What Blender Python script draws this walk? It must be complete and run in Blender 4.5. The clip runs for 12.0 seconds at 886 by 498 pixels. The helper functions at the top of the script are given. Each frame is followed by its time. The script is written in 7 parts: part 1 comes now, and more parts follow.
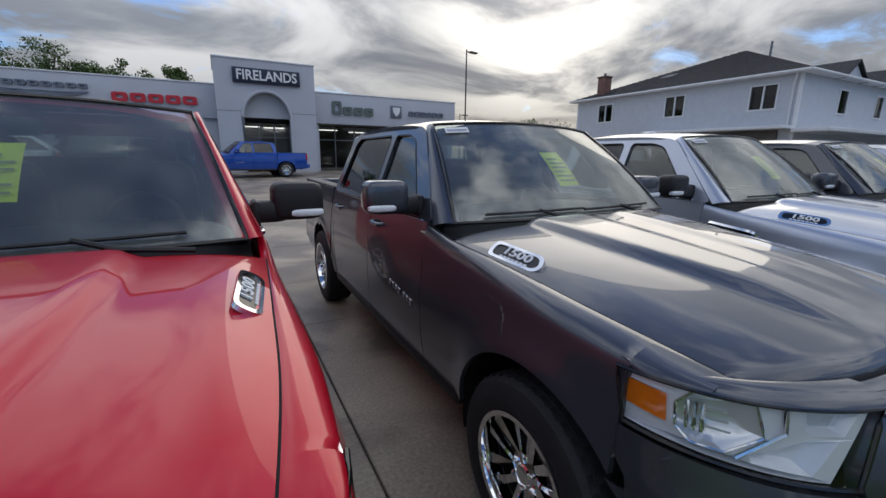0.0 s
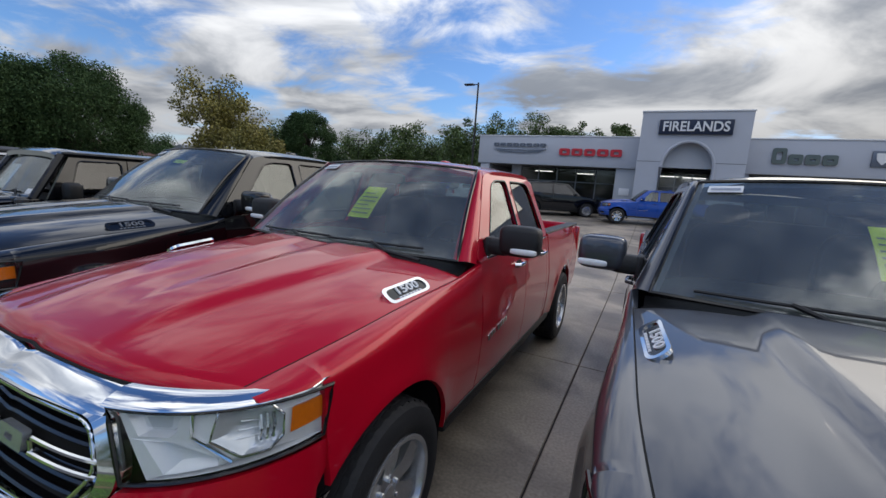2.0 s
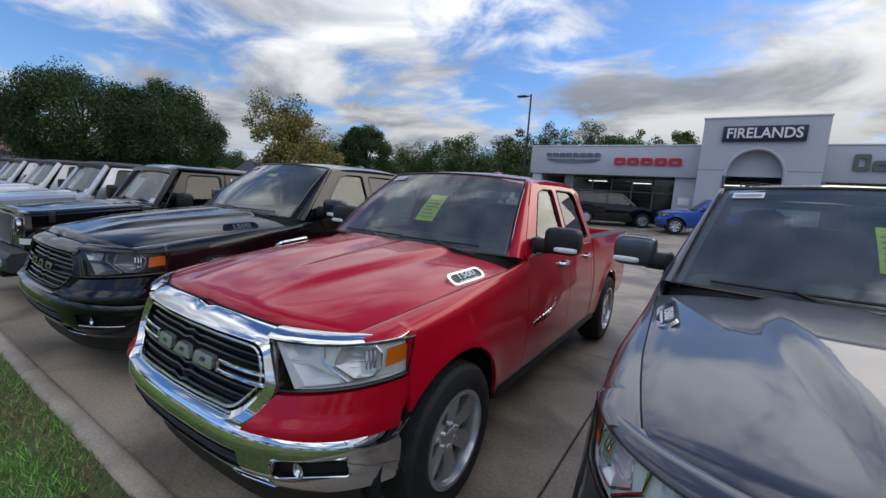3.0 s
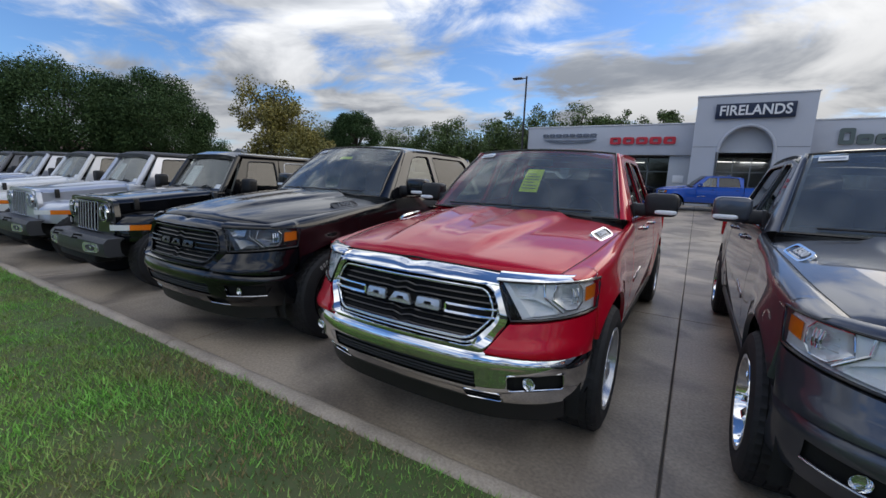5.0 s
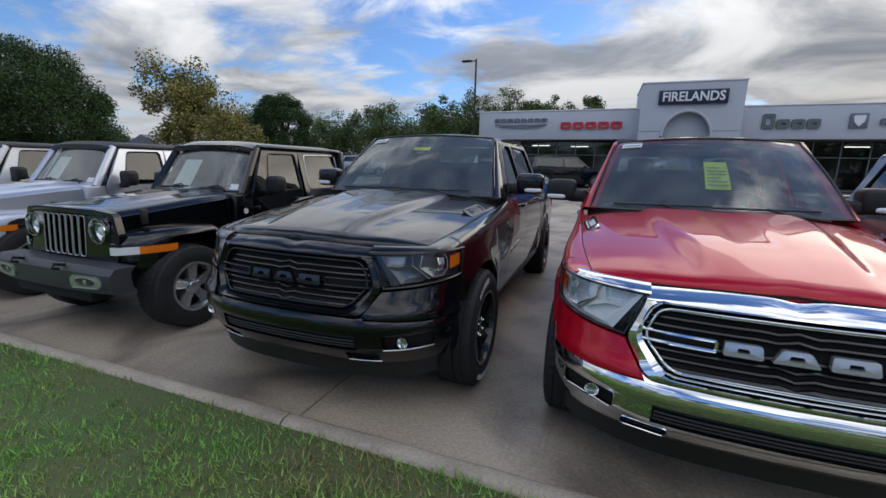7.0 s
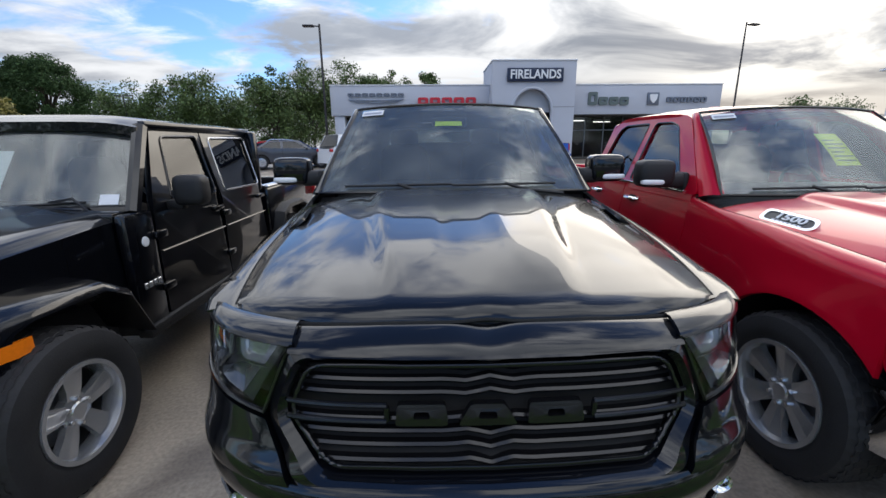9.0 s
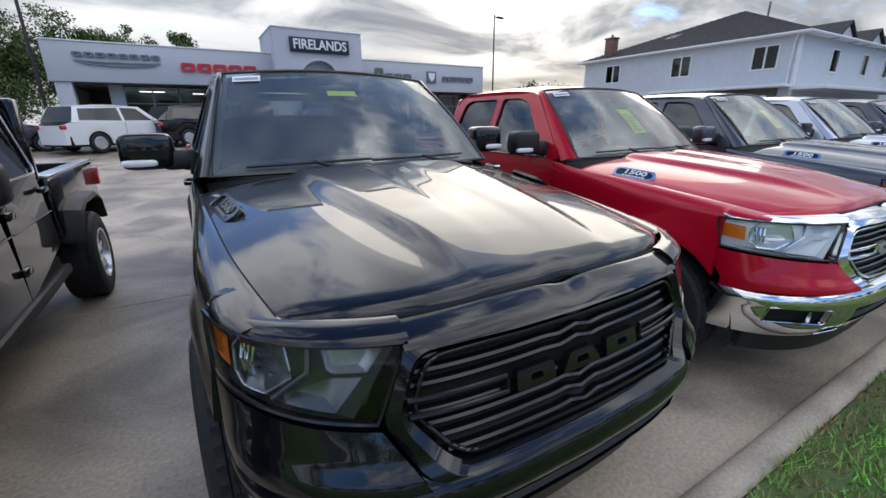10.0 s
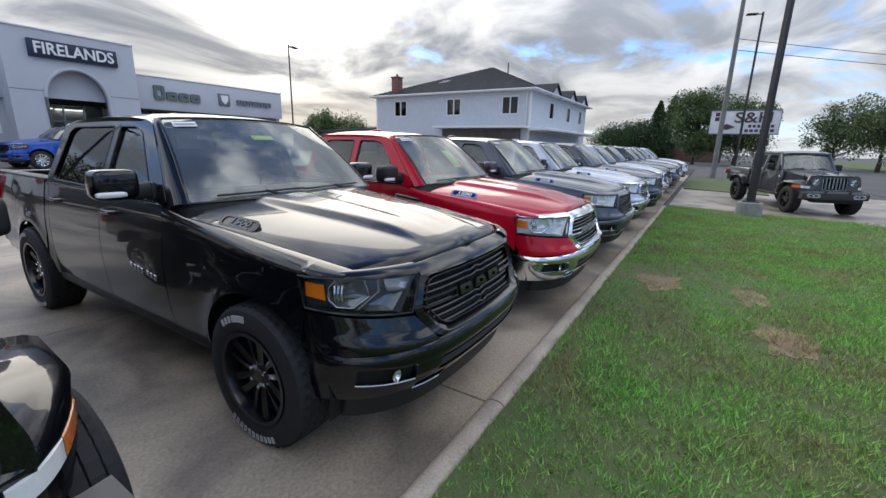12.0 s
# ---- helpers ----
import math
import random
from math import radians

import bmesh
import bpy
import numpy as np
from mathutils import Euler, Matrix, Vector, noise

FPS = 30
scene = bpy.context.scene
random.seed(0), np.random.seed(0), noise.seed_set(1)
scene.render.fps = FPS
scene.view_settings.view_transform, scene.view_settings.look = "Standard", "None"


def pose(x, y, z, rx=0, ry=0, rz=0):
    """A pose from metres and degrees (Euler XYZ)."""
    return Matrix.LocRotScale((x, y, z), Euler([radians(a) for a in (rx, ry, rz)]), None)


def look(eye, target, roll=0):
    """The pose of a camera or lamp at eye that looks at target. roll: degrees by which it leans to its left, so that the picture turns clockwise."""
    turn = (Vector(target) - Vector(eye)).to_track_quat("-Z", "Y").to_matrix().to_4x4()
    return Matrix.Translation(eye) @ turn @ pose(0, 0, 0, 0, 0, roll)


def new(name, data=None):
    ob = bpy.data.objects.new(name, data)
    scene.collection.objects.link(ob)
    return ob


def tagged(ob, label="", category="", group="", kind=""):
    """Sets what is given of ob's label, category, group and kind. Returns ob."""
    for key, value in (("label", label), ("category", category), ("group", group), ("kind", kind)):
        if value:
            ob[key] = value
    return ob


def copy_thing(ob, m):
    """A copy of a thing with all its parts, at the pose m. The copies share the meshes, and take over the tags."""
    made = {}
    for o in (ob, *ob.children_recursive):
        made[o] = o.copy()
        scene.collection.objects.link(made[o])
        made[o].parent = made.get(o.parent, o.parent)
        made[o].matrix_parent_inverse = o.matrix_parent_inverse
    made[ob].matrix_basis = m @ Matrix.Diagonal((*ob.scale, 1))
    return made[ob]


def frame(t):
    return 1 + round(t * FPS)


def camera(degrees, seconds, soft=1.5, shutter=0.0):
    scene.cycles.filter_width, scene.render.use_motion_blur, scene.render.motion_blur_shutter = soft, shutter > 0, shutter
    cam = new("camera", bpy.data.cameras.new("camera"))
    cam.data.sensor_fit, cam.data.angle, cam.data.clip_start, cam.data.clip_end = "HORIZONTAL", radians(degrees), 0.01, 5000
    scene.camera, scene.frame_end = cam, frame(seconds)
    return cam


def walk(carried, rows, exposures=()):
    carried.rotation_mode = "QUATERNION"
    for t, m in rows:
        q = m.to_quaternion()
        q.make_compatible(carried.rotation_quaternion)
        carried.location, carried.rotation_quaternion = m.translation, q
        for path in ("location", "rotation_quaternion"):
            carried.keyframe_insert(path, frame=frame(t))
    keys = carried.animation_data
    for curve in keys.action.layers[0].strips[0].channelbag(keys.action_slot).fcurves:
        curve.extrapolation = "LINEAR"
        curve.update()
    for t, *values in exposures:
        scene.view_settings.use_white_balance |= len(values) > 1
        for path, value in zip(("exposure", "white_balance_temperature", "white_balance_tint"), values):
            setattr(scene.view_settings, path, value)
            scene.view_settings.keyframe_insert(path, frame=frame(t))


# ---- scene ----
cam = camera(94.0, 12.0)
PATH = [
    (0, (0.794, 0.73, 1.69), (1.71, 2.452, 1.248), 0.7),
    (0.5, (1.017, 0.533, 1.61), (1.495, 2.412, 1.118), 0.3),
    (1, (1.273, 0.59, 1.593), (1.226, 2.546, 1.176), 1.2),
    (1.5, (1.556, 0.568, 1.636), (1.025, 2.463, 1.281), 2.8),
    (2, (1.839, 0.465, 1.767), (0.972, 2.242, 1.462), 4.1),
    (2.5, (1.968, 0.254, 1.766), (0.941, 1.947, 1.49), 4.4),
    (2.7, (2.054, 0.144, 1.764), (0.979, 1.809, 1.494), 4.3),
    (4.3, (1.974, -0.554, 1.631), (0.904, 1.11, 1.335), 2.5),
    (4.5, (1.818, -0.713, 1.643), (0.76, 0.956, 1.335), 2.5),
    (5, (1.371, -0.915, 1.595), (0.358, 0.776, 1.26), 2.3),
    (5.5, (0.867, -1.022, 1.625), (-0.092, 0.698, 1.276), 2.1),
    (6, (0.266, -1.201, 1.669), (-0.612, 0.558, 1.299), 2.0),
    (6.5, (-0.309, -1.131, 1.624), (-1.092, 0.67, 1.248), 1.5),
    (7, (-0.806, -0.996, 1.637), (-1.49, 0.842, 1.244), 1.3),
    (7.2, (-1.051, -0.911, 1.62), (-1.685, 0.946, 1.235), 1.3),
    (8.8, (-2.645, -0.060, 1.667), (-2.722, 1.885, 1.211), -0.4),
    (9, (-2.775, 0.020, 1.662), (-2.714, 1.958, 1.175), -0.5),
    (9.5, (-3.165, 0.215, 1.655), (-2.612, 2.060, 1.111), -0.3),
    (10, (-3.561, 0.267, 1.645), (-2.59, 1.914, 1.044), -0.5),
    (10.5, (-3.955, 0.153, 1.715), (-2.693, 1.578, 1.089), -0.7),
    (11, (-4.329, 0.008, 1.722), (-2.881, 1.253, 1.114), -0.0),
    (11.5, (-4.689, -0.027, 1.737), (-3.102, 1.063, 1.183), 1.0),
    (12, (-4.941, -0.13, 1.778), (-3.29, 0.896, 1.295), 1.3),
]
walk(cam, [(t, look(eye, target, roll)) for t, eye, target, roll in PATH], [(0, 0.54), (2.5, 0.64), (7.0, 0.70), (9.0, 1.16), (10.0, 1.12), (12, 1.10)])

# ---- world, sun, exposure ----
SUN_AZ, SUN_EL = 39.0, 13.5
BANK_DIR = (-0.78, 0.60, 0.18)
SUN_DIR = Vector((math.sin(radians(SUN_AZ)) * math.cos(radians(SUN_EL)), math.cos(radians(SUN_AZ)) * math.cos(radians(SUN_EL)), math.sin(radians(SUN_EL))))


def build_world():
    """Evening sky with broken cloud; the cloud is bright where it lies before the sun."""
    w = bpy.data.worlds.new("sky")
    scene.world = w
    w.use_nodes = True
    nt = w.node_tree
    n, l = nt.nodes, nt.links
    n.clear()
    out, bg = n.new("ShaderNodeOutputWorld"), n.new("ShaderNodeBackground")
    sky = n.new("ShaderNodeTexSky")
    sky.sky_type, sky.sun_disc = "NISHITA", False
    sky.sun_elevation, sky.sun_rotation = radians(32), radians(SUN_AZ)
    sky.air_density, sky.dust_density, sky.ozone_density = 1.1, 0.6, 2.5
    tc = n.new("ShaderNodeTexCoord")
    sep = n.new("ShaderNodeSeparateXYZ")
    l.new(tc.outputs["Generated"], sep.inputs[0])

    def math_node(op, a, b=None, clamp=False):
        m = n.new("ShaderNodeMath")
        m.operation, m.use_clamp = op, clamp
        for i, v in enumerate((a, b)):
            if v is None:
                continue
            if isinstance(v, (int, float)):
                m.inputs[i].default_value = v
            else:
                l.new(v, m.inputs[i])
        return m.outputs[0]

    up = math_node("ADD", math_node("MAXIMUM", sep.outputs[2], 0.0), 0.17)
    comb = n.new("ShaderNodeCombineXYZ")
    l.new(math_node("DIVIDE", sep.outputs[0], up), comb.inputs[0])
    l.new(math_node("DIVIDE", sep.outputs[1], up), comb.inputs[1])
    mp = n.new("ShaderNodeMapping")
    mp.inputs["Rotation"].default_value = (0, 0, radians(-28))
    mp.inputs["Scale"].default_value = (0.80, 1.0, 1)
    mp.inputs["Location"].default_value = CLOUD_SHIFT
    l.new(comb.outputs[0], mp.inputs[0])

    def noise_node(scale, detail, rough, dist=0.0):
        t = n.new("ShaderNodeTexNoise")
        t.inputs["Scale"].default_value, t.inputs["Detail"].default_value = scale, detail
        t.inputs["Roughness"].default_value, t.inputs["Distortion"].default_value = rough, dist
        l.new(mp.outputs[0], t.inputs["Vector"])
        return t.outputs["Fac"]

    def ramp(fac, stops):
        r = n.new("ShaderNodeValToRGB")
        r.color_ramp.interpolation = "EASE"
        el = r.color_ramp.elements
        while len(el) < len(stops):
            el.new(0.5)
        for e, (p, c) in zip(el, stops):
            e.position, e.color = p, (*c, 1)
        l.new(fac, r.inputs[0])
        return r.outputs[0]

    def mix(fac, a, b, kind="MIX"):
        m = n.new("ShaderNodeMix")
        m.data_type, m.blend_type = "RGBA", kind
        for s, v in ((m.inputs[0], fac), (m.inputs[6], a), (m.inputs[7], b)):
            if isinstance(v, (int, float)):
                s.default_value = v
            elif isinstance(v, tuple):
                s.default_value = (*v, 1)
            else:
                l.new(v, s)
        return m.outputs[2]

    big, fine, body = noise_node(0.9, 2.0, 0.5, 0.3), noise_node(2.6, 9.0, 0.60, 0.5), noise_node(1.3, 6.0, 0.55, 0.6)
    dot = n.new("ShaderNodeVectorMath")
    dot.operation = "DOT_PRODUCT"
    l.new(tc.outputs["Generated"], dot.inputs[0])
    dot.inputs[1].default_value = SUN_DIR
    toward = math_node("MAXIMUM", dot.outputs["Value"], 0.0)
    cover = math_node("ADD", math_node("MULTIPLY", big, 0.62), math_node("MULTIPLY", fine, 0.42))
    cover = math_node("ADD", cover, math_node("MULTIPLY", math_node("POWER", toward, 4.0), 0.16))
    bank = n.new("ShaderNodeVectorMath")
    bank.operation = "DOT_PRODUCT"
    l.new(tc.outputs["Generated"], bank.inputs[0])
    bank.inputs[1].default_value = BANK_DIR
    west = math_node("POWER", math_node("MAXIMUM", bank.outputs["Value"], 0.0), 9.0)
    cover = math_node("ADD", cover, math_node("MULTIPLY", west, 0.035))
    mask = ramp(cover, [(0.46, (0, 0, 0)), (0.575, (1, 1, 1))])
    thick = ramp(body, [(0.36, (1.0, 1.0, 1.0)), (0.66, (0.34, 0.37, 0.42))])
    glow = math_node("ADD", math_node("MULTIPLY", math_node("POWER", toward, 6.0), 0.14), math_node("MULTIPLY", math_node("POWER", toward, 60.0), 1.15))
    lit = mix(1.0, thick, (0.60, 0.61, 0.63), "MULTIPLY")
    glow_col = mix(1.0, glow_rgb(n, l, glow), (1.0, 0.93, 0.80), "MULTIPLY")
    shade = ramp(body, [(0.42, (1, 1, 1)), (0.64, (0.22, 0.22, 0.24))])
    cloud = mix(1.0, lit, mix(1.0, glow_col, shade, "MULTIPLY"), "ADD")
    dim = n.new("ShaderNodeMapRange")
    dim.inputs["To Min"].default_value, dim.inputs["To Max"].default_value = 1.0, 0.62
    l.new(math_node("POWER", toward, 7.0), dim.inputs[0])
    cloud = mix(1.0, cloud, glow_rgb(n, l, dim.outputs[0]), "MULTIPLY")
    low = ramp(sep.outputs[2], [(0.0, (1, 1, 1)), (0.16, (0, 0, 0))])
    warm = mix(math_node("MULTIPLY", math_node("POWER", toward, 3.0), 0.8, True), (0.62, 0.66, 0.72), (0.74, 0.60, 0.42))
    rise = n.new("ShaderNodeMapRange")
    rise.inputs["To Min"].default_value, rise.inputs["To Max"].default_value = 0.50, 4.1
    l.new(sep.outputs[2], rise.inputs[0])
    cloud = mix(1.0, cloud, glow_rgb(n, l, rise.outputs[0]), "MULTIPLY")
    blue = mix(1.0, sky.outputs[0], (0.078, 0.104, 0.145), "MULTIPLY")
    sky_all = mix(mask, blue, cloud)
    sky_all = mix(math_node("MULTIPLY", low, 0.55), sky_all, warm)
    l.new(sky_all, bg.inputs[0])
    bg.inputs[1].default_value = SKY_STRENGTH
    l.new(bg.outputs[0], out.inputs[0])


def glow_rgb(n, l, fac):
    c = n.new("ShaderNodeCombineColor")
    for i in range(3):
        l.new(fac, c.inputs[i])
    return c.outputs[0]


CLOUD_SHIFT, SKY_STRENGTH = (0.35, 0.1, 0.0), 0.70
build_world()
sun = new("sun", bpy.data.lights.new("sun", "SUN"))
sun.data.energy, sun.data.angle, sun.data.color = 0.8, radians(60), (1.0, 0.90, 0.76)
sun.matrix_world = look((0, 0, 40), Vector((0, 0, 40)) - SUN_DIR)


# ---- materials ----
def material(name):
    m = bpy.data.materials.new(name)
    m.use_nodes = True
    return m, m.node_tree.nodes, m.node_tree.links, m.node_tree.nodes["Principled BSDF"]


def surf(name, col, rough=0.5, metal=0.0, var=0.12, scale=3.0, fine=60.0, bump=0.1, coat=0.0, spec=0.5, col2=None, island=0.0, pos=None, stain=0.0, band=(0.30, 0.68)):
    """A surface with broad stains, fine grain and a little relief."""
    m, n, l, b = material(name)
    tc = n.new("ShaderNodeTexCoord")
    big, small = n.new("ShaderNodeTexNoise"), n.new("ShaderNodeTexNoise")
    big.inputs["Scale"].default_value, big.inputs["Detail"].default_value = scale, 5
    small.inputs["Scale"].default_value, small.inputs["Detail"].default_value = fine, 4
    where = tc.outputs["Object"]
    if pos:
        where = n.new("ShaderNodeNewGeometry").outputs["Position"]
    for t in (big, small):
        l.new(where, t.inputs["Vector"])
    r = n.new("ShaderNodeValToRGB")
    c2 = col2 or tuple(c * (1 - var * 2.2) for c in col)
    r.color_ramp.elements[0].position, r.color_ramp.elements[0].color = band[0], (*c2, 1)
    r.color_ramp.elements[1].position, r.color_ramp.elements[1].color = band[1], (*[min(c * (1 + var * 0.6), 1) for c in col], 1)
    add = n.new("ShaderNodeMath")
    add.operation = "MULTIPLY_ADD"
    l.new(small.outputs["Fac"], add.inputs[0])
    add.inputs[1].default_value = 0.45
    sc = n.new("ShaderNodeMath")
    sc.operation = "MULTIPLY"
    l.new(big.outputs["Fac"], sc.inputs[0])
    sc.inputs[1].default_value = 0.55
    l.new(sc.outputs[0], add.inputs[2])
    l.new(add.outputs[0], r.inputs[0])
    last = r.outputs[0]
    if stain:
        st, sr, sm = n.new("ShaderNodeTexNoise"), n.new("ShaderNodeValToRGB"), n.new("ShaderNodeMix")
        st.inputs["Scale"].default_value, st.inputs["Detail"].default_value, st.inputs["Distortion"].default_value = 0.9, 8, 0.8
        l.new(where, st.inputs["Vector"])
        sr.color_ramp.elements[0].position, sr.color_ramp.elements[0].color = 0.36, (1 - stain, 1 - stain, 1 - stain * 0.95, 1)
        sr.color_ramp.elements[1].position, sr.color_ramp.elements[1].color = 0.56, (1, 1, 1, 1)
        l.new(st.outputs["Fac"], sr.inputs[0])
        sm.data_type, sm.blend_type = "RGBA", "MULTIPLY"
        sm.inputs[0].default_value = 1.0
        l.new(last, sm.inputs[6])
        l.new(sr.outputs[0], sm.inputs[7])
        last = sm.outputs[2]
    if island:
        geo = n.new("ShaderNodeNewGeometry")
        hsv = n.new("ShaderNodeHueSaturation")
        mr = n.new("ShaderNodeMapRange")
        mr.inputs["To Min"].default_value, mr.inputs["To Max"].default_value = 1 - island, 1 + island
        l.new(geo.outputs["Random Per Island"], mr.inputs[0])
        l.new(mr.outputs[0], hsv.inputs["Value"])
        l.new(last, hsv.inputs["Color"])
        last = hsv.outputs[0]
    l.new(last, b.inputs["Base Color"])
    b.inputs["Roughness"].default_value, b.inputs["Metallic"].default_value = rough, metal
    b.inputs["Coat Weight"].default_value, b.inputs["Coat Roughness"].default_value = coat, 0.03
    b.inputs["Specular IOR Level"].default_value = spec
    if bump:
        bp = n.new("ShaderNodeBump")
        bp.inputs["Strength"].default_value, bp.inputs["Distance"].default_value = bump, 0.01
        l.new(small.outputs["Fac"], bp.inputs["Height"])
        l.new(bp.outputs[0], b.inputs["Normal"])
    return m


def paint(name, col, metal=0.0, rough=0.35, ior=1.5):
    """Car paint: flakes under a clear coat with a film of dust."""
    m, n, l, b = material(name)
    tc = n.new("ShaderNodeTexCoord")
    dust, flake = n.new("ShaderNodeTexNoise"), n.new("ShaderNodeTexNoise")
    dust.inputs["Scale"].default_value, dust.inputs["Detail"].default_value = 2.5, 6
    flake.inputs["Scale"].default_value = 900
    for t in (dust, flake):
        l.new(tc.outputs["Object"], t.inputs["Vector"])
    mx = n.new("ShaderNodeMix")
    mx.data_type = "RGBA"
    mx.inputs[6].default_value = (*[c * 0.88 for c in col], 1)
    mx.inputs[7].default_value = (*[min(1, c * 1.14) for c in col], 1)
    l.new(flake.outputs["Fac"], mx.inputs[0])
    l.new(mx.outputs[2], b.inputs["Base Color"])
    mr = n.new("ShaderNodeMapRange")
    mr.inputs["To Min"].default_value, mr.inputs["To Max"].default_value = 0.010, 0.035
    l.new(dust.outputs["Fac"], mr.inputs[0])
    l.new(mr.outputs[0], b.inputs["Coat Roughness"])
    b.inputs["Coat Weight"].default_value, b.inputs["Coat IOR"].default_value = 1.0, ior
    b.inputs["Metallic"].default_value, b.inputs["Roughness"].default_value = metal, rough
    b.inputs["Specular IOR Level"].default_value = 0.1
    return m


def glass(name, tint, ior=1.5, rough=0.0, dust=0.0):
    m, n, l, b = material(name)
    n.remove(b)
    tr, gl, lw, mx = n.new("ShaderNodeBsdfTransparent"), n.new("ShaderNodeBsdfGlossy"), n.new("ShaderNodeLayerWeight"), n.new("ShaderNodeMixShader")
    pw, fr = n.new("ShaderNodeMath"), n.new("ShaderNodeMath")
    tr.inputs[0].default_value = (*tint, 1)
    gl.inputs["Roughness"].default_value = rough
    f0 = ((ior - 1) / (ior + 1)) ** 2
    lw.inputs[0].default_value = 0.5
    pw.operation, fr.operation = "POWER", "MULTIPLY_ADD"
    l.new(lw.outputs["Facing"], pw.inputs[0])
    pw.inputs[1].default_value = 5.0
    l.new(pw.outputs[0], fr.inputs[0])
    fr.inputs[1].default_value, fr.inputs[2].default_value = 1 - f0, f0
    l.new(fr.outputs[0], mx.inputs[0])
    l.new(tr.outputs[0], mx.inputs[1])
    l.new(gl.outputs[0], mx.inputs[2])
    last = mx.outputs[0]
    if dust:
        df, tc, ns, mr, m2 = n.new("ShaderNodeBsdfDiffuse"), n.new("ShaderNodeTexCoord"), n.new("ShaderNodeTexNoise"), n.new("ShaderNodeMapRange"), n.new("ShaderNodeMixShader")
        df.inputs[0].default_value = (0.62, 0.63, 0.58, 1)
        ns.inputs["Scale"].default_value, ns.inputs["Detail"].default_value = 3.5, 5
        l.new(tc.outputs["Object"], ns.inputs["Vector"])
        l.new(ns.outputs["Fac"], mr.inputs[0])
        mr.inputs["From Min"].default_value, mr.inputs["From Max"].default_value = 0.3, 0.7
        mr.inputs["To Min"].default_value, mr.inputs["To Max"].default_value = dust * 0.5, dust * 1.5
        l.new(mr.outputs[0], m2.inputs[0])
        l.new(last, m2.inputs[1])
        l.new(df.outputs[0], m2.inputs[2])
        last = m2.outputs[0]
    l.new(last, n["Material Output"].inputs[0])
    return m


def glow(name, col, strength):
    m, n, l, b = material(name)
    b.inputs["Base Color"].default_value = (*col, 1)
    b.inputs["Emission Color"].default_value, b.inputs["Emission Strength"].default_value = (*col, 1), strength
    return m


RED = paint("red_paint", (0.46, 0.002, 0.018), 0.15, 0.35, 1.37)
BLACK = paint("black_paint", (0.0022, 0.0026, 0.0042), 0.0, 0.30, 1.48)
GREY = paint("granite_paint", (0.075, 0.082, 0.10), 0.65, 0.38)
SILVER = paint("silver_paint", (0.50, 0.53, 0.60), 0.65, 0.35)
BLUE = paint("blue_paint", (0.012, 0.07, 0.36), 0.35, 0.35)
WHITE = paint("white_paint", (0.72, 0.73, 0.74), 0.0, 0.4)
OLIVE = paint("sage_paint", (0.050, 0.055, 0.060), 0.2, 0.4)
CHROME = surf("chrome", (0.80, 0.81, 0.82), 0.05, 1.0, var=0.02, bump=0.0)
SATIN = surf("satin_alloy", (0.52, 0.53, 0.55), 0.26, 0.75, var=0.05, bump=0.02)
GLOSSBLACK = surf("gloss_black_plastic", (0.006, 0.006, 0.007), 0.22, 0.0, var=0.1, bump=0.0, coat=0.12)
PLASTIC = surf("textured_black_plastic", (0.010, 0.010, 0.011), 0.50, 0.0, var=0.15, fine=400, bump=0.25)
DARK = surf("dark_underbody", (0.006, 0.006, 0.006), 0.85, 0.0, var=0.3)
RUBBER = surf("tyre_rubber", (0.015, 0.015, 0.017), 0.75, 0.0, var=0.25, scale=9, fine=150, bump=0.2)
CLOTH = surf("dark_seat_cloth", (0.03, 0.03, 0.032), 0.85, 0.0, var=0.15, fine=300, bump=0.3)
GREYPLASTIC = surf("grey_bumper_plastic", (0.045, 0.048, 0.055), 0.42, 0.0, var=0.12, fine=300, bump=0.2)
LAMPHOUSE = surf("silvered_lamp_housing", (0.88, 0.89, 0.90), 0.22, 0.15, var=0.05, bump=0.0)
DARKHOUSE = surf("smoked_lamp_housing", (0.035, 0.037, 0.040), 0.20, 0.2, var=0.1, bump=0.0)
REFLECTOR = surf("bright_reflector", (0.92, 0.93, 0.94), 0.16, 0.55, var=0.03, bump=0.0)
SMOKE = surf("smoked_reflector", (0.20, 0.21, 0.22), 0.16, 0.6, var=0.08, bump=0.0)
AMBER = surf("amber_lens", (0.85, 0.20, 0.01), 0.15, 0.0, var=0.1, bump=0.0, coat=1.0)
REDLENS = surf("red_lens", (0.45, 0.01, 0.015), 0.15, 0.0, var=0.1, bump=0.0, coat=1.0)
TAG = surf("lime_paper", (0.62, 0.78, 0.03), 0.7, 0.0, var=0.05, bump=0.0)
PAPER = surf("white_paper", (0.75, 0.76, 0.77), 0.7, 0.0, var=0.04, bump=0.0)
INK = surf("grey_ink", (0.25, 0.30, 0.10), 0.8, 0.0, bump=0.0)
INKB = surf("blue_grey_ink", (0.35, 0.38, 0.45), 0.8, 0.0, bump=0.0)
WHITELETTER = surf("white_tyre_letter", (0.55, 0.55, 0.53), 0.8, 0.0, bump=0.0)
GLASS = glass("windscreen_glass", (0.84, 0.88, 0.86), 1.85, 0.0, 0.06)
TINT = glass("privacy_glass", (0.26, 0.27, 0.28), 1.75)
SIDEGLASS = glass("side_glass", (0.66, 0.71, 0.70), 1.8)
LENS = glass("lamp_lens", (0.93, 0.94, 0.95), 1.35)
DARKGLASS = glass("showroom_glass", (0.60, 0.62, 0.64), 1.5)
